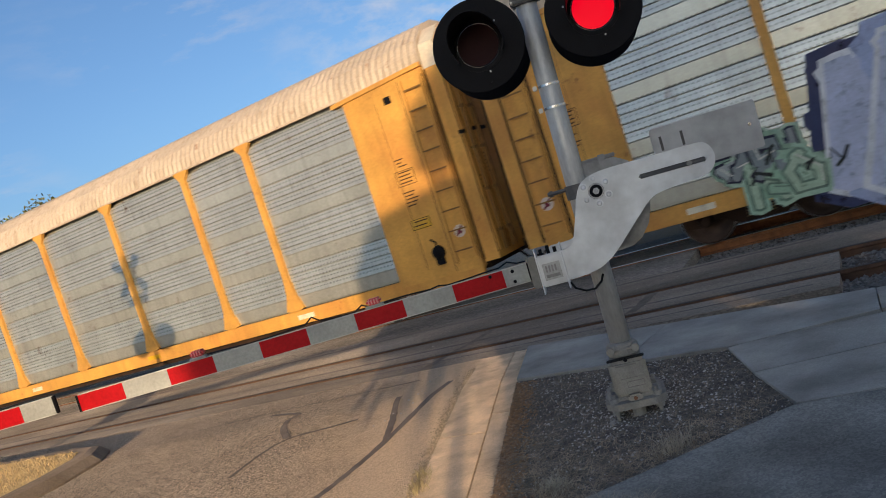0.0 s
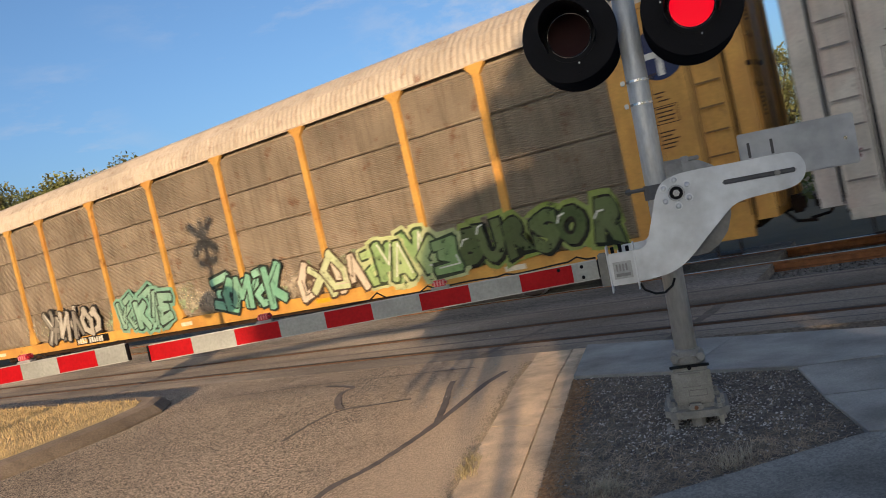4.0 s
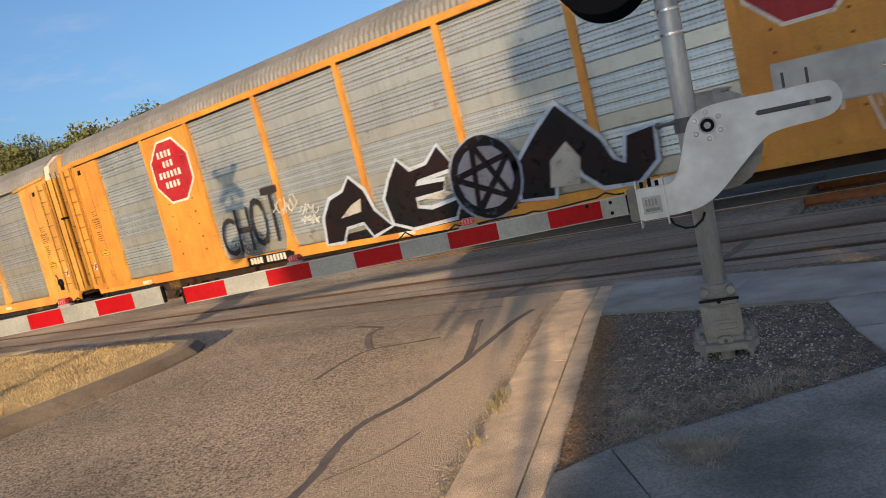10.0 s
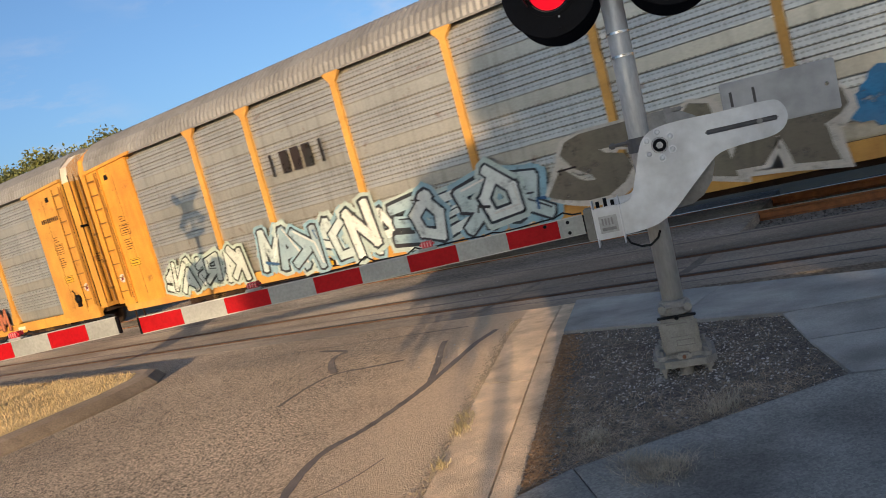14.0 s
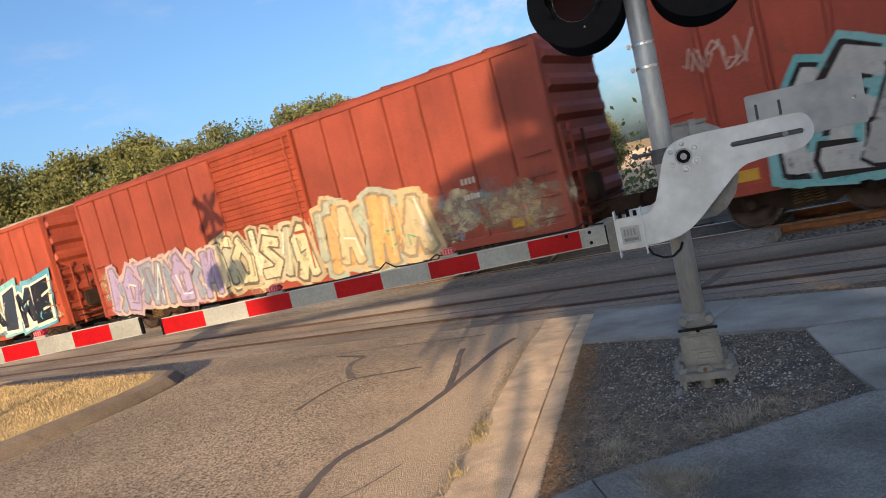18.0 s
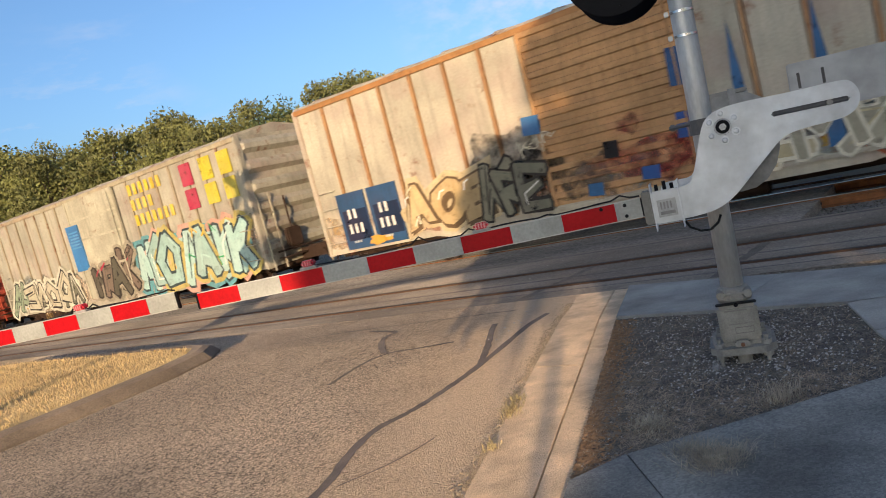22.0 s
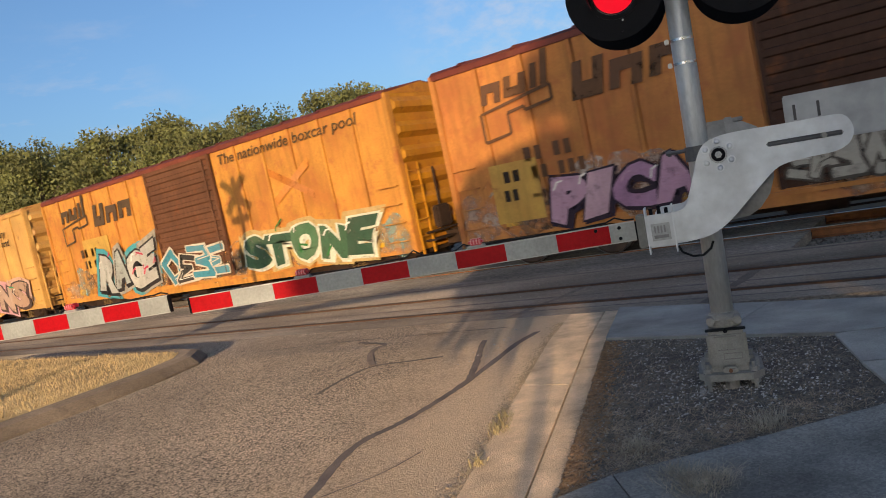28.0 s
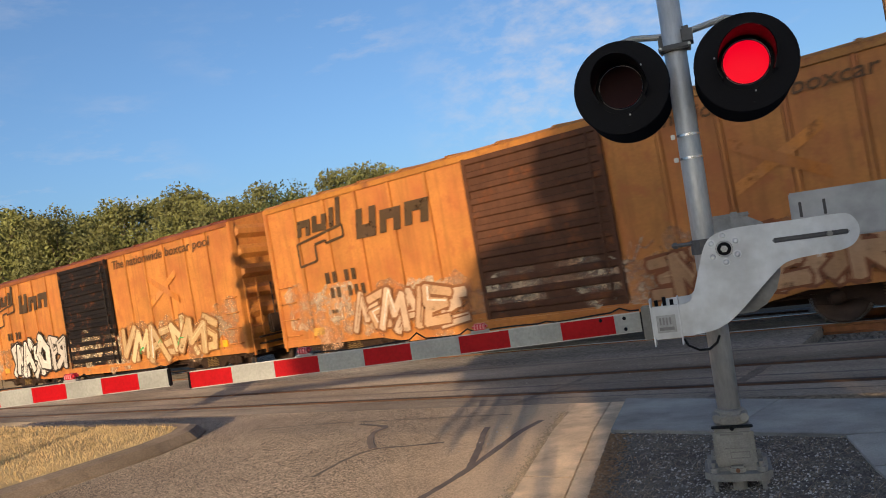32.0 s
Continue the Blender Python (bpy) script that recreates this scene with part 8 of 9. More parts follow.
for x, c in ((5.0, "b03a50"), (5.9, "c8b838"), (6.7, "c8b838")):
    part("colour_block", Mesh().box(x, x + 0.5, b6["face"] - 0.008, b6["face"] + 0.01, 3.3, 3.9), spray(c), b6, "painted colour block")
    part("colour_block", Mesh().box(x, x + 0.5, b6["face"] - 0.008, b6["face"] + 0.01, 2.65, 3.2), spray(c), b6, "painted colour block")
part("blue_hatch", Mesh().box(-1.75, -1.0, b6["face"] - 0.06, b6["face"] + 0.02, 1.75, 3.25), paint("3f7fb8", 0.05, 0.3), b6, "blue painted hatch")
for q in range(6):
    part("hatch_slat", Mesh().box(-1.68, -1.07, b6["face"] - 0.068, b6["face"] - 0.058, 2.5 + 0.1 * q, 2.55 + 0.1 * q), spray("5a94c4"), b6)
piece(b6, b6["face"] - 0.03, 2.0, 7.1, 0.80, 2.2, ["a8c8c0", "d8b8a8", "9ab8b0", "c8c078"], "3a4c50", ["5a98a0", "c89a88", "b8a860"], "", 151, ("2f9a5a", "e0b030"), count=6)
piece(b6, b6["face"] - 0.03, -7.0, -2.0, 0.80, 1.75, ["6a6a58", "8a9a80", "b8b098"], "1e1e1a", "c8c4b0", seed=152, count=6)
piece(b6, b6["face"] - 0.05, -0.9, 1.6, 0.85, 1.9, ["5a5648", "7a6a5c"], "34302a", "98907c", seed=153, count=3, accents=("b0344a",))

b7 = boxcar(16, "faded red boxcar with a small pale shield and tan graffiti", "ab4d38", "a54a36", 15.6, 7, 4.14, rust=0.05, streak=0.3, roof_c="8f5a40")
part("pale_shield", Mesh().slab([(5.1, 3.0), (5.7, 3.0), (5.7, 2.72), (5.55, 2.55), (5.25, 2.55), (5.1, 2.72)], b7["face"] - 0.008, b7["face"] - 0.002), spray("e4e0d8"), b7, "small white shield")
part("shield_label", Mesh().box(5.1, 5.7, b7["face"] - 0.010, b7["face"] - 0.003, 3.05, 3.3), spray("2d4a9a"), b7, "blue label over the shield")
bars(b7, b7["face"], -6.7, 2.75, [0.5], 0.24, "e8ddd4"), bars(b7, b7["face"], -5.5, 2.85, [0.5], 0.24, "e8ddd4"), bars(b7, b7["face"], -4.3, 2.95, [0.6], 0.24, "e8ddd4")
piece(b7, b7["face"] - 0.03, -6.6, -1.7, 0.78, 2.05, ["c8a078", "c09470", "8a8a94"], "4a4440", ["d0a088", "c89a84"], "AKER", 161, ("e0c8a8", "d8a020", "4a8ac0"))
piece(b7, b7["face"] - 0.05, -1.4, 2.2, 0.85, 1.75, ["b8c0a0", "c8ccb0", "9a7a60"], "7a8068", None, seed=162, count=3)
piece(b7, b7["face"] - 0.03, 3.4, 6.9, 0.85, 2.0, ["7a6a64", "84766e", "94887c"], "c4bab2", None, seed=163, count=3, accents=("3a8a5a",))
tag(b7, b7["face"], -7.0, 3.4, 1.8, "d8a89a", 164)

b8 = boxcar(17, "maroon boxcar with brown patches and outlined graffiti", "7e302c", "7a2c2a", 15.4, 7, 4.10, rust=0.05, streak=0.35)
part("faded_patch", Mesh().box(1.9, 5.6, b8["face"] - 0.006, b8["face"] + 0.02, 2.35, 3.3), paint("7e4830", 0.1, 0.3), b8, "brown paint patch")
piece(b8, b8["face"] - 0.03, 1.9, 6.9, 0.78, 1.9, ["b07a70", "c89a88", "8a9a78"], "d8c8a8", ["9a6a58"], seed=171, count=6, accents=("3fc060", "e0c040"))
patch(b8, "green_blob", random.Random(9), -4.2, 1.15, 1.3, 0.45, b8["face"] - 0.03, spray("4a9a48"), "green sprayed patch")
part("pale_shield", Mesh().slab([(5.9, 3.35), (6.7, 3.35), (6.6, 2.7), (6.1, 2.7)], b8["face"] - 0.008, b8["face"] - 0.002), spray("d8c8bc"), b8, "pale scuffed shield")
piece(b8, b8["face"] - 0.05, -2.6, 1.2, 0.8, 1.5, ["5a3a3a", "6a4440"], "b08a7a", None, seed=172)
bars(b8, b8["face"], -6.6, 1.75, [0.55, 0.55, -0.3, 0.55, 0.55], 0.22, "d8c8bc")

YB, OB, RB = "dcaa5c", "d9963e", "cf8840"
c1 = boxcar(18, "yellow pool boxcar with a black plug door and pale graffiti", YB, "17181a", 15.15, 6, rust=0.06, door_style="flat", streak=0.3)
railbox_marks(c1, "2a241c")
slogans(c1, "2f271c", "load")
words(c1, c1["face"] - 0.04, "CLOSE AND LOCK DOORS\nBEFORE MOVING CAR", -0.75, 3.25, 1.5, 0.3, "c8c8c4")
for q, z in enumerate((2.75, 2.3, 1.25)):
    bars(c1, c1["face"] - 0.04, -1.15 + 0.9 * (q == 2), z, [3.4], 0.16, "b8b8b4", "door_label", 0, "white door label")
piece(c1, c1["face"] - 0.03, -7.0, -1.9, 0.82, 2.45, ["b8c878", "d8dcc0", "90a868"], "d87a50", ["c86a48", "a8c070"], "", 181, ("3a4a30",), count=5)
piece(c1, c1["face"] - 0.03, 1.9, 7.0, 0.85, 2.6, ["8a8a50", "5a6a40", "2a2a24"], "20221c", None, seed=182, count=5)

c2 = boxcar(19, "rust-stained orange pool boxcar with a brown louvred door", RB, "4c3428", 15.15, 6, rust=0.42, streak=0.6, roof_c="6a2f22", roof_edge="7a3626")
railbox_marks(c2, "6a4a30", True)
slogans(c2, "7a5230", "pool")
bars(c2, c2["face"] - 0.004, -6.35, 1.72, [0.6, 0.6], 0.22, "2a241c"), bars(c2, c2["face"] - 0.004, -6.40, 1.36, [0.5, 0.5], 0.22, "2a241c")
part("yellow_stencil", Mesh().box(-6.65, -5.6, c2["face"] - 0.006, c2["face"] + 0.01, 0.95, 2.1), paint("d8ac50", 0.1), c2, "yellow stencil panel")
piece(c2, c2["face"] - 0.03, -5.5, -2.0, 0.76, 1.75, ["c89ab0", "d0a8b4", "b88aa8"], "2e2230", None, "PICAS", 191)
piece(c2, c2["face"] - 0.03, 2.0, 7.0, 0.80, 1.5, ["d8b890", "c8a078", "d0b8a0"], "9a6238", None, seed=192, count=6, accents=("40c060", "e0a030"))
piece(c2, c2["face"] - 0.06, -1.3, 1.3, 0.85, 1.5, ["b8b0a0"], "5a5248", None, seed=193)

c3 = boxcar(20, "orange pool boxcar with a brown louvred door and green outlined graffiti", OB, "6a4732", 15.15, 6, rust=0.32, streak=0.65, roof_c="6f3424", roof_edge="84402a", end_c="c98a1c")
railbox_marks(c3, "5a4832", True)
slogans(c3, "5e4a2e", "pool")
piece(c3, c3["face"] - 0.03, 2.1, 6.6, 0.78, 1.80, ["4a6a4c", "3c5a44", "567a56"], "d8d8c0", ["c8a868"], "STONE", 201, ("2a7f3a",))
piece(c3, c3["face"] - 0.03, -5.0, -1.7, 0.78, 2.15, ["b4b2a8", "a4a8a0", "c0bcb0"], "2e2e2c", ["4aa0a8", "a8a090"], "RAGE", 202, ("c83a58", "d84860"))
piece(c3, c3["face"] - 0.06, -1.4, 1.3, 0.85, 1.7, ["4a90a0", "c8a090", "3a3a34"], "d8c8b0", None, seed=203, count=3)
part("yellow_stencil", Mesh().box(-5.6, -4.1, c3["face"] - 0.006, c3["face"] + 0.01, 1.5, 2.6), paint("d8ac50", 0.1), c3, "yellow stencil panel")

c4 = boxcar(21, "yellow pool boxcar with a dark louvred door and white block graffiti", YB, "2c2620", 15.15, 6, rust=0.05, streak=0.25)
railbox_marks(c4, "3a3226")
slogans(c4, "3a3022", "load")
piece(c4, c4["face"] - 0.03, -6.4, -1.5, 0.72, 2.2, ["ecece4", "e0e0d8"], "1c1a18", ["b8d0c8", "e0b0a0"], "IWHK", 211, ("c03a3a",), slant=0.25)
piece(c4, c4["face"] - 0.03, 1.9, 6.7, 0.80, 1.95, ["b89478", "b08a74", "c0a088"], "54443c", ["d8a0a4", "d4a890"], "MONS", 212, ("3aa870",))
tag(c4, c4["face"], 2.0, 2.55, 0.9, "3a3428", 213), tag(c4, c4["face"], 3.6, 2.6, 0.9, "3a3428", 214)

c5 = boxcar(22, "yellow pool boxcar with a dark grey louvred door and blue-white graffiti", YB, "403c3a", 15.15, 6, rust=0.08, streak=0.3)
railbox_marks(c5, "3a3226")
slogans(c5, "3a3022", "load")
for q, (cx, cz, rx, rz) in enumerate(((-6.35, 1.15, 0.40, 0.45), (-5.7, 1.75, 0.45, 0.28), (-4.2, 2.0, 0.42, 0.40), (-2.6, 1.75, 0.55, 0.40), (-2.05, 1.20, 0.40, 0.40), (-3.3, 1.2, 0.6, 0.4))):
    patch(c5, "spray_cloud", random.Random(225 + q), cx, cz, rx, rz, c5["face"] - 0.022 - 0.0006 * q, spray("3f8fc0"), "blue sprayed cloud")
piece(c5, c5["face"] - 0.03, -6.2, -2.3, 0.72, 1.85, ["e4ddd0", "dcd8d0", "b4b4b8"], "2a2c32", None, "DKES", 221, ("2a2a2a", "5a5a60"))
words(c5, c5["face"] - 0.05, "DE MO!!", -1.05, 1.60, 2.3, 0.48, "66666a", 0.0, 0.0, "white chalked scrawl on the door")
piece(c5, c5["face"] - 0.03, 1.5, 7.0, 0.78, 2.3, ["9aa094", "8f9488", "a8a89a"], "22241f", "c8c0b0", "EKOR", 222, ("e0a030", "2fa060"))
tag(c5, c5["face"], 6.2, 3.6, 0.9, "2c2820", 223)

c6 = boxcar(23, "rust-stained orange pool boxcar with a dark brown door", RB, "5a3c2c", 15.15, 6, rust=0.40, streak=0.6, roof_c="b87a34", roof_edge="c08034")
railbox_marks(c6, "54422c", True)
slogans(c6, "6a4c2c", "pool")
piece(c6, c6["face"] - 0.03, -5.0, -1.9, 0.80, 1.6, ["d0b090", "c8a078"], "8a5a34", None, seed=231)
piece(c6, c6["face"] - 0.03, 2.0, 6.8, 0.80, 1.7, ["c89a70", "b88a60", "d0a888"], "8a5230", None, seed=232)

c7 = boxcar(24, "rust-stained orange pool boxcar with a black door and white scrawl", RB, "1f1a18", 15.15, 6, rust=0.36, streak=0.6, roof_c="8a4a28", roof_edge="9a5a2c")
railbox_marks(c7, "54422c", True)
slogans(c7, "6a4c2c", "pool")
piece(c7, c7["face"] - 0.03, -5.6, -1.7, 0.80, 1.95, ["d8d4c8", "c8c0b4"], "3a342c", None, seed=241, count=6)
piece(c7, c7["face"] - 0.03, 1.8, 6.6, 0.80, 1.8, ["d8c090", "c8a878"], "9a6a3a", None, seed=242, count=5, accents=("40b060",))

# worn layers under the pieces
old_paint(b2, -7.2, 7.2, 0.75, 1.90, ["c8b494", "a8a0a8", "d8c8a0", "8a9090", "d8b890"], 301, 36)
old_paint(b3, -7.2, 7.2, 0.72, 1.60, ["c89a80", "d0b49a", "8a5a4a"], 302, 20)
old_paint(b4, -7.2, 7.2, 0.75, 1.80, ["d8c49a", "c8b088", "a08070"], 303, 20)
old_paint(b5, -7.2, 7.2, 0.75, 1.70, ["b89a70", "a89080", "8aa0a0", "c86a48"], 304, 20)
old_paint(b6, -7.2, 7.2, 0.75, 1.90, ["908a78", "a8a898", "6a7a80", "c0a890"], 305, 20)
old_paint(b7, -7.2, 7.2, 0.75, 1.80, ["d0b8a0", "a89a8c", "b8c8a0"], 306, 20)
old_paint(b8, -7.2, 7.2, 0.75, 1.60, ["b89080", "a88078", "c8b498"], 307, 20)
old_paint(c1, -7.2, 7.2, 0.75, 1.60, ["c8b898", "d0c8b0", "b89a70"], 308, 20)
old_paint(c2, -7.2, 7.2, 0.75, 1.90, ["d0b4a0", "b89880", "8a6a50", "d8c8b8"], 309, 20)
old_paint(c3, -7.2, 7.2, 0.75, 1.70, ["c8a888", "8aa8a0", "a87a50"], 310, 20)
old_paint(c4, -7.2, 7.2, 0.72, 1.60, ["c8b0a8", "a8a0a0", "b87858"], 311, 20)
old_paint(c5, -7.2, 7.2, 0.72, 1.60, ["b0a890", "c0b0a0", "8aa0b0"], 312, 20)
old_paint(c6, -7.2, 7.2, 0.75, 2.00, ["d0b090", "c09878", "d8c4a8"], 313, 20)
old_paint(c7, -7.2, 7.2, 0.75, 2.00, ["d4c0a0", "b89878", "c8a888"], 314, 20)


# ---- trees ----
def tree(seed, height, spread, leaf, name="tree", label="", leaves=3800, leaf_size=0.20, low=0.28, at=None, limbs=()):
    r = random.Random(seed)
    t = thing(name, label, "tree", "trees behind the railway", at or pose(0, 0, 0))
    tr = Mesh()
    tr.tube([(0, 0, -0.2), (0.05 * height * r.uniform(-0.4, 0.4), 0, height * 0.22), (r.uniform(-0.4, 0.4), r.uniform(-0.4, 0.4), height * 0.5), (r.uniform(-0.5, 0.5), r.uniform(-0.5, 0.5), height * 0.82)],
            [0.030 * height, 0.024 * height, 0.014 * height, 0.005 * height], 9)
    clumps = []
    n = 26
    for k in range(n):
        w = r.uniform(0, 6.28)
        zz = r.uniform(low, 0.97)
        rad = spread * (0.35 + 0.65 * math.sin(math.pi * min(1.0, (zz - low + 0.12) / (1.12 - low))) ** 0.7) * r.uniform(0.55, 1.0)
        c = Vector((rad * math.cos(w) * r.uniform(0.5, 1), rad * math.sin(w) * r.uniform(0.5, 1), zz * height))
        clumps.append((c, spread * r.uniform(0.22, 0.42)))
        base = Vector((0, 0, height * (0.2 + 0.45 * zz)))
        tr.tube([base, (base + c) / 2 + Vector((0, 0, 0.04 * height)), c], [0.008 * height, 0.005 * height, 0.002 * height], 5, False)
    for c, s in limbs:
        clumps += [(Vector(c), s)] * 2
        tr.tube([(0, 0, c[2] - 1.5), (c[0] * 0.5, c[1] * 0.5, c[2] - 0.4), c], [0.10, 0.07, 0.02], 5, False)
    part("trunk", tr, BARK, t, "grey-brown trunk and limbs")
    cr = Mesh()
    for _ in range(leaves):
        c, s = r.choice(clumps)
        d = Vector((r.gauss(0, 1), r.gauss(0, 1), r.gauss(0, 0.8)))
        d = d.normalized() * s * (r.random() ** 0.45)
        p = c + d
        a = Vector((r.gauss(0, 1), r.gauss(0, 1), r.gauss(0, 1))).normalized()
        b = a.cross(Vector((r.gauss(0, 1), r.gauss(0, 1), r.gauss(0, 1)))).normalized()
        q = leaf_size * r.uniform(0.6, 1.5)
        cr.add([p - a * q, p - b * q * 0.6, p + a * q, p + b * q * 0.6], [(0, 1, 2, 3)])
    part("crown", cr, leaf, t, "uneven leafy crown")
    return t


rt = random.Random(77)
kinds = []
for k, (leaf, lab) in enumerate(((LEAF_A, "olive-green broadleaf tree beyond the railway"), (LEAF_B, "dark green broadleaf tree beyond the railway"), (LEAF_C, "yellowing broadleaf tree beyond the railway"))):
    kinds.append(tree(300 + k, 10.0, 4.4, leaf, "tree", lab, 12000, 0.115, 0.12, pose(-62 + 9 * k, 52 + k, 0)))
# x, y, kind, scale
WOOD = []
for q in range(46):
    x = -118 + q * 3.3 + rt.uniform(-1.2, 1.2)
    WOOD.append((x, 47 + rt.uniform(-5, 9) - 0.05 * (x + 60), rt.choice((0, 0, 1, 2)), None))
for x, y, kd, sc in WOOD:
    d = math.hypot(x, y)
    lift = 0.146 if x < -35 else (0.138 if x < -25 else (0.052 if x < -11 else 0.104))
    s = (lift * d + 1.95) / 10.3 * rt.uniform(0.86, 1.06)
    c = copy_thing(kinds[kd], pose(x, y, 0, 0, 0, rt.uniform(0, 360)) @ Matrix.Scale(1, 4))
    c.scale = (s * 1.05, s * 1.05, s)
for k, q in enumerate(kinds):
    s = 1.15
    q.scale = (s, s, s)
# roadside trees behind the camera, whose shade falls over the crossing
LIMBS_TALL = [((-2.68, 0.1, 7.90), 0.45), ((-2.58, 0.1, 8.70), 0.50), ((-3.18, 0.1, 7.20), 0.50), ((-4.00, 0.1, 6.40), 0.45), ((-4.70, 0.1, 6.20), 0.45), ((-5.30, 0.1, 6.25), 0.38), ((-5.90, 0.1, 6.10), 0.40), ((-6.20, 0.1, 5.70), 0.35), ((-5.60, 0.1, 5.50), 0.50), ((-4.80, 0.1, 5.40), 0.50), ((-4.00, 0.1, 5.50), 0.50), ((-6.30, 0.1, 5.25), 0.38), ((-5.40, 0.1, 4.85), 0.50), ((-4.50, 0.1, 4.70), 0.50), ((-3.40, 0.1, 6.10), 0.50), ((-2.78, 0.1, 6.80), 0.50), ((-2.28, 0.1, 7.50), 0.60), ((-2.08, 0.1, 8.40), 0.60), ((1.75, 0.1, 6.80), 0.55), ((1.80, 0.1, 6.00), 0.55), ((2.45, 0.1, 6.45), 0.60), ((2.50, 0.1, 5.70), 0.55), ((3.10, 0.1, 6.10), 0.60), ((3.20, 0.1, 6.90), 0.55)]
LIMBS_LOW = [((-2.12, 0.1, 2.2), 0.38), ((-2.02, 0.1, 2.6), 0.38), ((-1.82, 0.1, 2.95), 0.38), ((-1.57, 0.1, 3.25), 0.38), ((-1.32, 0.1, 3.55), 0.38), ((-0.97, 0.1, 3.75), 0.38), ((-1.47, 0.1, 2.7), 0.38), ((-1.07, 0.1, 3.1), 0.38), ((-2.07, 0.1, 1.7), 0.38), ((-1.57, 0.1, 2.1), 0.38), ((-0.67, 0.1, 3.6), 0.38), ((-1.97, 0.1, 1.2), 0.38), ((-4.0, 0.1, 4.28), 0.12), ((-3.6, 0.1, 4.3), 0.14), ((-3.2, 0.1, 4.25), 0.16), ((-2.8, 0.1, 4.3), 0.18), ((-2.4, 0.1, 4.3), 0.2), ((-2.0, 0.1, 4.3), 0.25), ((-1.6, 0.1, 4.3), 0.3), ((-1.2, 0.1, 4.4), 0.35), ((-1.0, 0.1, 4.8), 0.36), ((-0.8, 0.1, 5.2), 0.38), ((-0.6, 0.1, 5.6), 0.4), ((-0.9, 0.1, 4.2), 0.4)]
for k, (x, y, h, sp) in enumerate(((12.0, -13.5, 11.5, 2.6), (17.6, -12.5, 11.5, 5.2), (14.6, -16.5, 12.5, 5.0), (9.3, -13.2, 6.3, 1.3))):
    tr = tree((500, 501, 503, 504)[k], h, sp, LEAF_A, "roadside_tree", "leafy tree standing beside the pavement", (19500, 9000, 9000, 17000)[k], 0.34 if h > 8 else 0.26, 0.42 if k == 0 else 0.08, pose(x, y, 0.25), (LIMBS_TALL, (), (), LIMBS_LOW)[k])
# low brush along the far side of the tracks
brush = Mesh()
rb = random.Random(9)
for _ in range(20000):
    x, y = rb.uniform(-70, 40), 27 + rb.gauss(0, 2.5)
    z = abs(rb.gauss(0, 1.0)) * (1.0 + 0.6 * math.sin(x * 0.35))
    a = Vector((rb.gauss(0, 1), rb.gauss(0, 1), rb.gauss(0, 1))).normalized()
    b = a.cross(Vector((rb.gauss(0, 1), rb.gauss(0, 1), rb.gauss(0, 1)))).normalized()
    q = rb.uniform(0.06, 0.15)
    p = Vector((x, y, max(0.05, z)))
    brush.add([p - a * q, p - b * q * 0.6, p + a * q, p + b * q * 0.6], [(0, 1, 2, 3)])
solo("brush", brush, LEAF_C, "yellow-green brush along the far side of the tracks", "bushes", "stuff")
# a timber power pole with wires, beyond the railway
pole = thing("power_pole", "brown timber power pole with wires", "power pole", m=pose(-1.5, 26.0, 0))
part("pole_shaft", Mesh().tube([(0, 0, -0.3), (0.05, 0, 6), (0.1, 0, 12.5)], [0.17, 0.15, 0.12], 12), surface("pole_wood", (0.22, 0.12, 0.06), 0.9, 0.0, 0.6, 2.0, 40.0, 0.4, stretch=(4, 4, 0.3)), pole, "brown timber shaft")
part("pole_crossarm", Mesh().box(-1.2, 1.3, -0.06, 0.06, 11.6, 11.75), BARK, pole)
for k in range(5):
    part("wire", Mesh().tube([(0.3 * k - 0.6, 0, 11.75), (0.3 * k + 0.4, 20, 11.0), (0.3 * k + 1.4, 40, 11.75)], 0.015, 4), RUBBER, pole, "thin black wire")
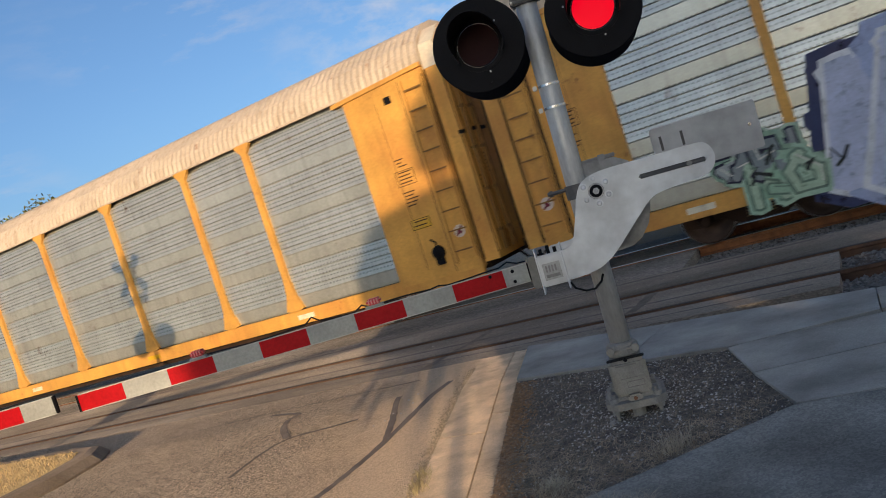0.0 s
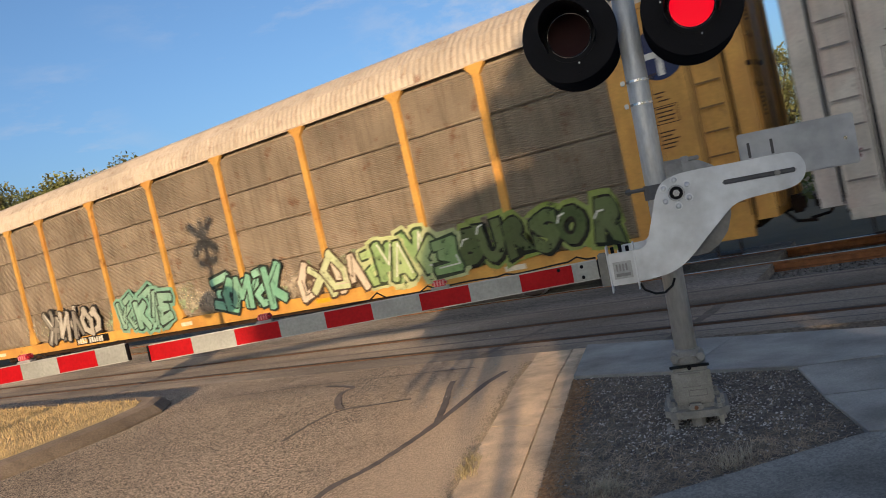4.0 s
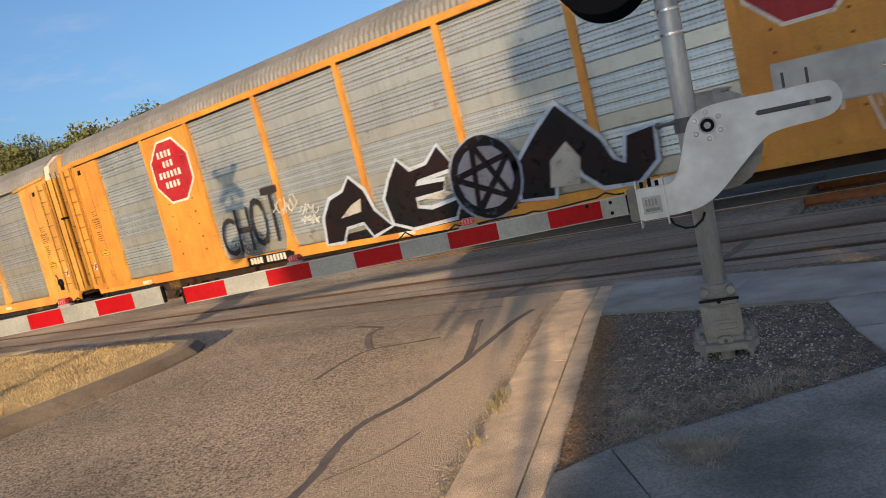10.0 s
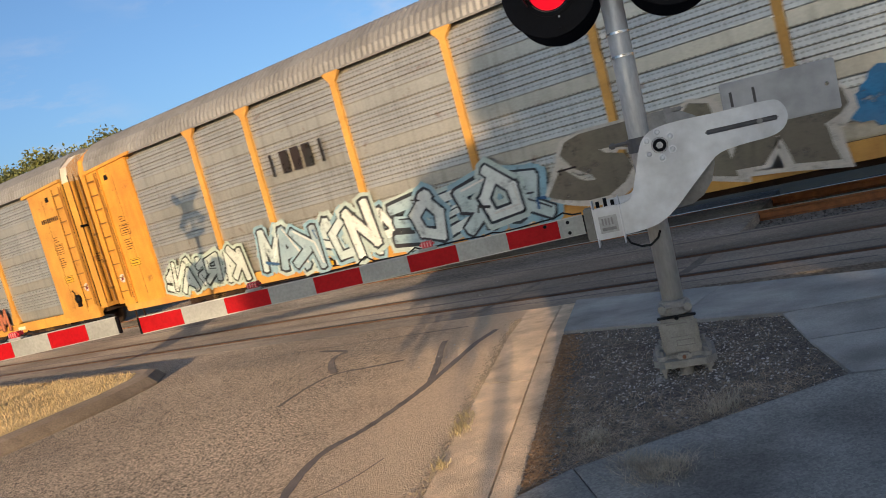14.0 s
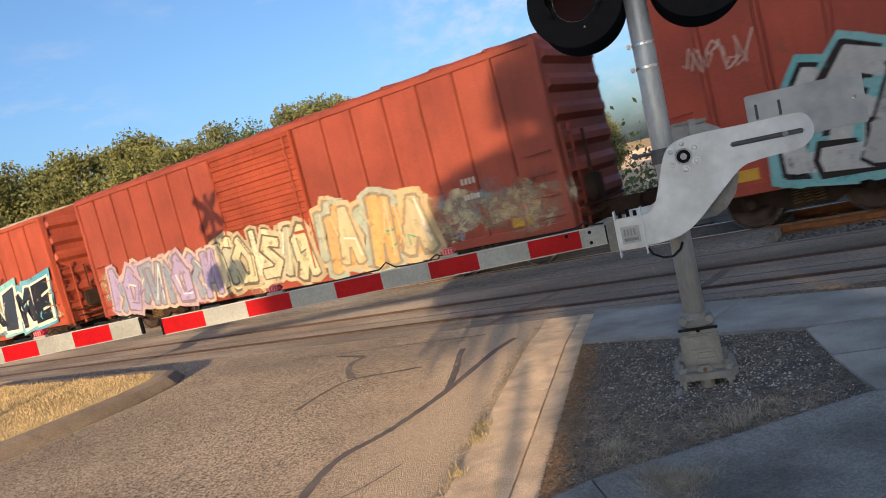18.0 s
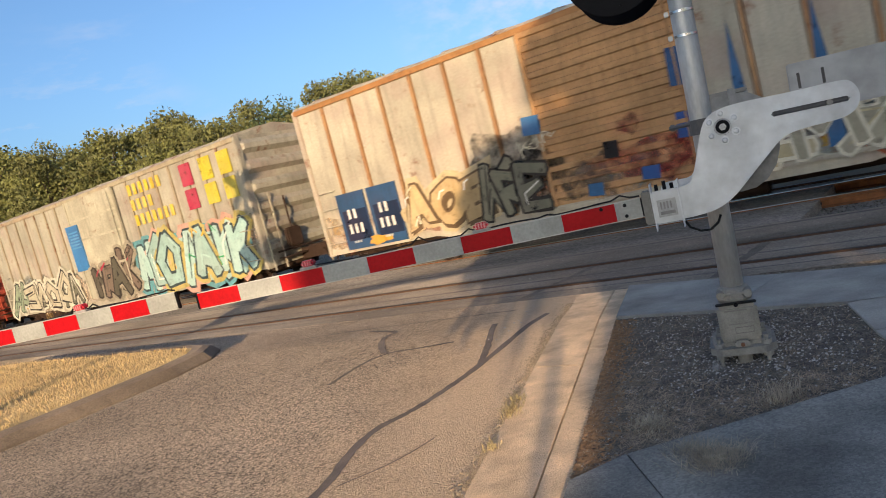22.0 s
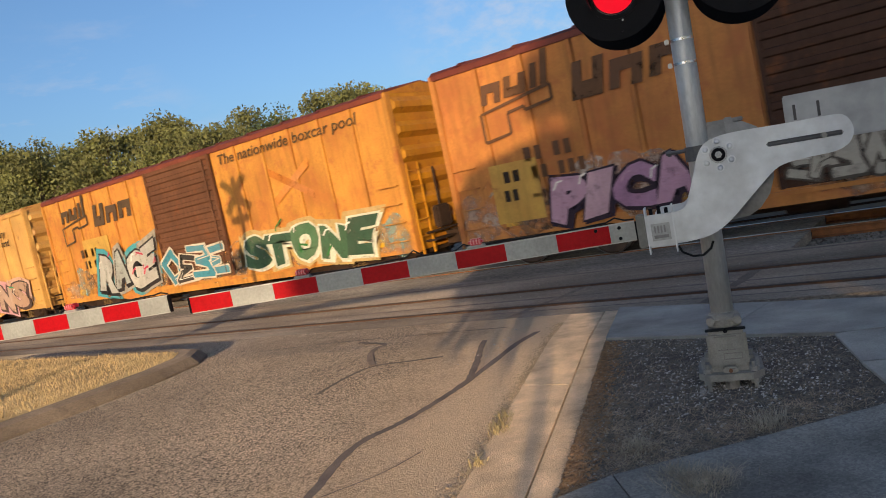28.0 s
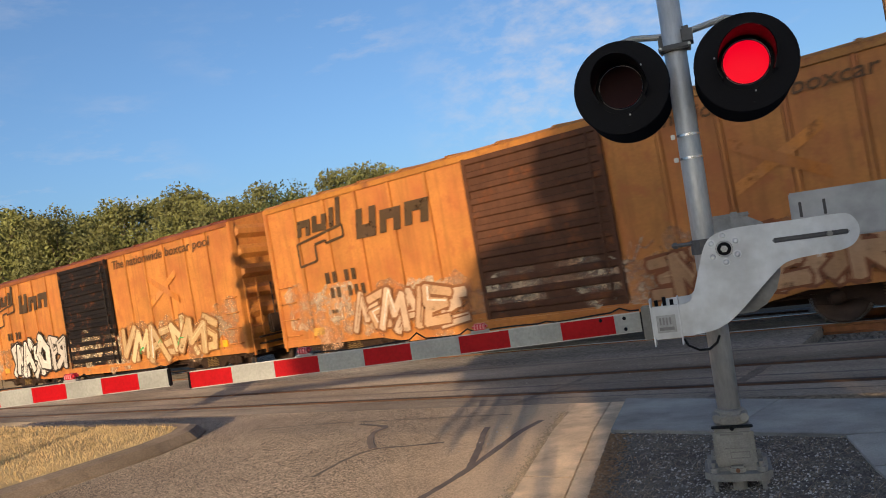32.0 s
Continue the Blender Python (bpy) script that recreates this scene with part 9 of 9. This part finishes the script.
# a small palm with drooping fronds behind the camera; only its shadow reaches the road
rp = random.Random(31)
palm = thing("fan_palm", "small palm with a slim trunk and drooping fronds beside the pavement", "palm", m=pose(3.7, -8.0, 0.15))
part("trunk", Mesh().tube([(0.0, 0, -0.1), (0.08, 0.0, 1.4), (0.15, 0, 2.15), (0.36, 0, 2.6), (0.34, 0, 3.05), (0.15, 0, 3.25)], [0.06, 0.042, 0.038, 0.036, 0.036, 0.034], 10), BARK, palm, "slim fibrous trunk")
HUB = Vector((0.12, 0, 3.25))
for k in range(12):
    w = 2 * math.pi * k / 12 + rp.uniform(-0.15, 0.15)
    reach, drop = rp.uniform(0.55, 0.85), rp.uniform(0.35, 0.7)
    out_w = Vector((math.cos(w), math.sin(w) * 0.6, 0))
    side = Vector((-math.sin(w), math.cos(w), 0))
    spine = [HUB + out_w * reach * q + Vector((0, 0, 0.35 * q - (drop + 0.35) * q * q)) for q in (0.0, 0.25, 0.5, 0.75, 1.0)]
    fr_m = Mesh().tube(spine, [0.02, 0.016, 0.012, 0.008, 0.004], 5)
    for q in range(15):
        u = 0.15 + 0.85 * q / 14
        i = min(3, int(u * 4))
        base = spine[i].lerp(spine[i + 1], u * 4 - i)
        way = (spine[i + 1] - spine[i]).normalized()
        for sgn in (-1, 1):
            tip = base + (way * 0.7 + side * sgn * 0.55 - Vector((0, 0, 0.35))) * 0.20 * (1.1 - 0.5 * u)
            nrm = way.cross(tip - base).normalized().cross(tip - base).normalized() * 0.014
            mid = (base + tip) / 2
            fr_m.add([base, mid + nrm, tip, mid - nrm], [(0, 1, 2, 3)])
    part("frond", fr_m, LEAF_B, palm)
# older fronds that hang almost straight down
for x, low in ((-0.94, 2.74), (-0.72, 2.66), (-0.50, 2.80), (-0.28, 2.64), (-0.02, 2.62), (0.10, 2.80)):
    spine = [HUB, Vector((x * 0.55 + 0.05, 0.02, 3.36)), Vector((x + 0.03, 0.05, 3.16)), Vector((x, 0.06, 2.95)), Vector((x - 0.05, 0.05, low))]
    fr_m = Mesh().tube(spine, [0.02, 0.018, 0.016, 0.012, 0.006], 5)
    for q in range(22):
        u = 0.35 + 0.63 * q / 21
        i = min(3, int(u * 4))
        base = spine[i].lerp(spine[i + 1], u * 4 - i)
        for sgn in (-1, 1):
            tip = base + Vector((sgn * 0.060, 0.02, -0.16)) * (1.25 - 0.6 * u)
            mid = (base + tip) / 2
            fr_m.add([base, mid + Vector((0.040, 0, 0.012)), tip, mid - Vector((0.040, 0, 0.012))], [(0, 1, 2, 3)])
    part("frond", fr_m, LEAF_B, palm, "hanging dry frond")


def motions():
    for car, x0 in TRAIN:
        walk(car, [(t, pose(x0 + SPEED * t, TRACK_Y, 0)) for t in [0.0, 0.1] + list(range(1, 32)) + [31.9, 32.0]])
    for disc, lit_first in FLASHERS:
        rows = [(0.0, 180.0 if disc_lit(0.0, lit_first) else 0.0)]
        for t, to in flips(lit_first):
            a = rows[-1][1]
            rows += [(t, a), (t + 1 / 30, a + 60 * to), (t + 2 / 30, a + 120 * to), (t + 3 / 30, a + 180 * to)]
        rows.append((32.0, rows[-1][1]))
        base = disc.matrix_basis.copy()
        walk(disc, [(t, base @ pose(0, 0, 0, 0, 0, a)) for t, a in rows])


motions()
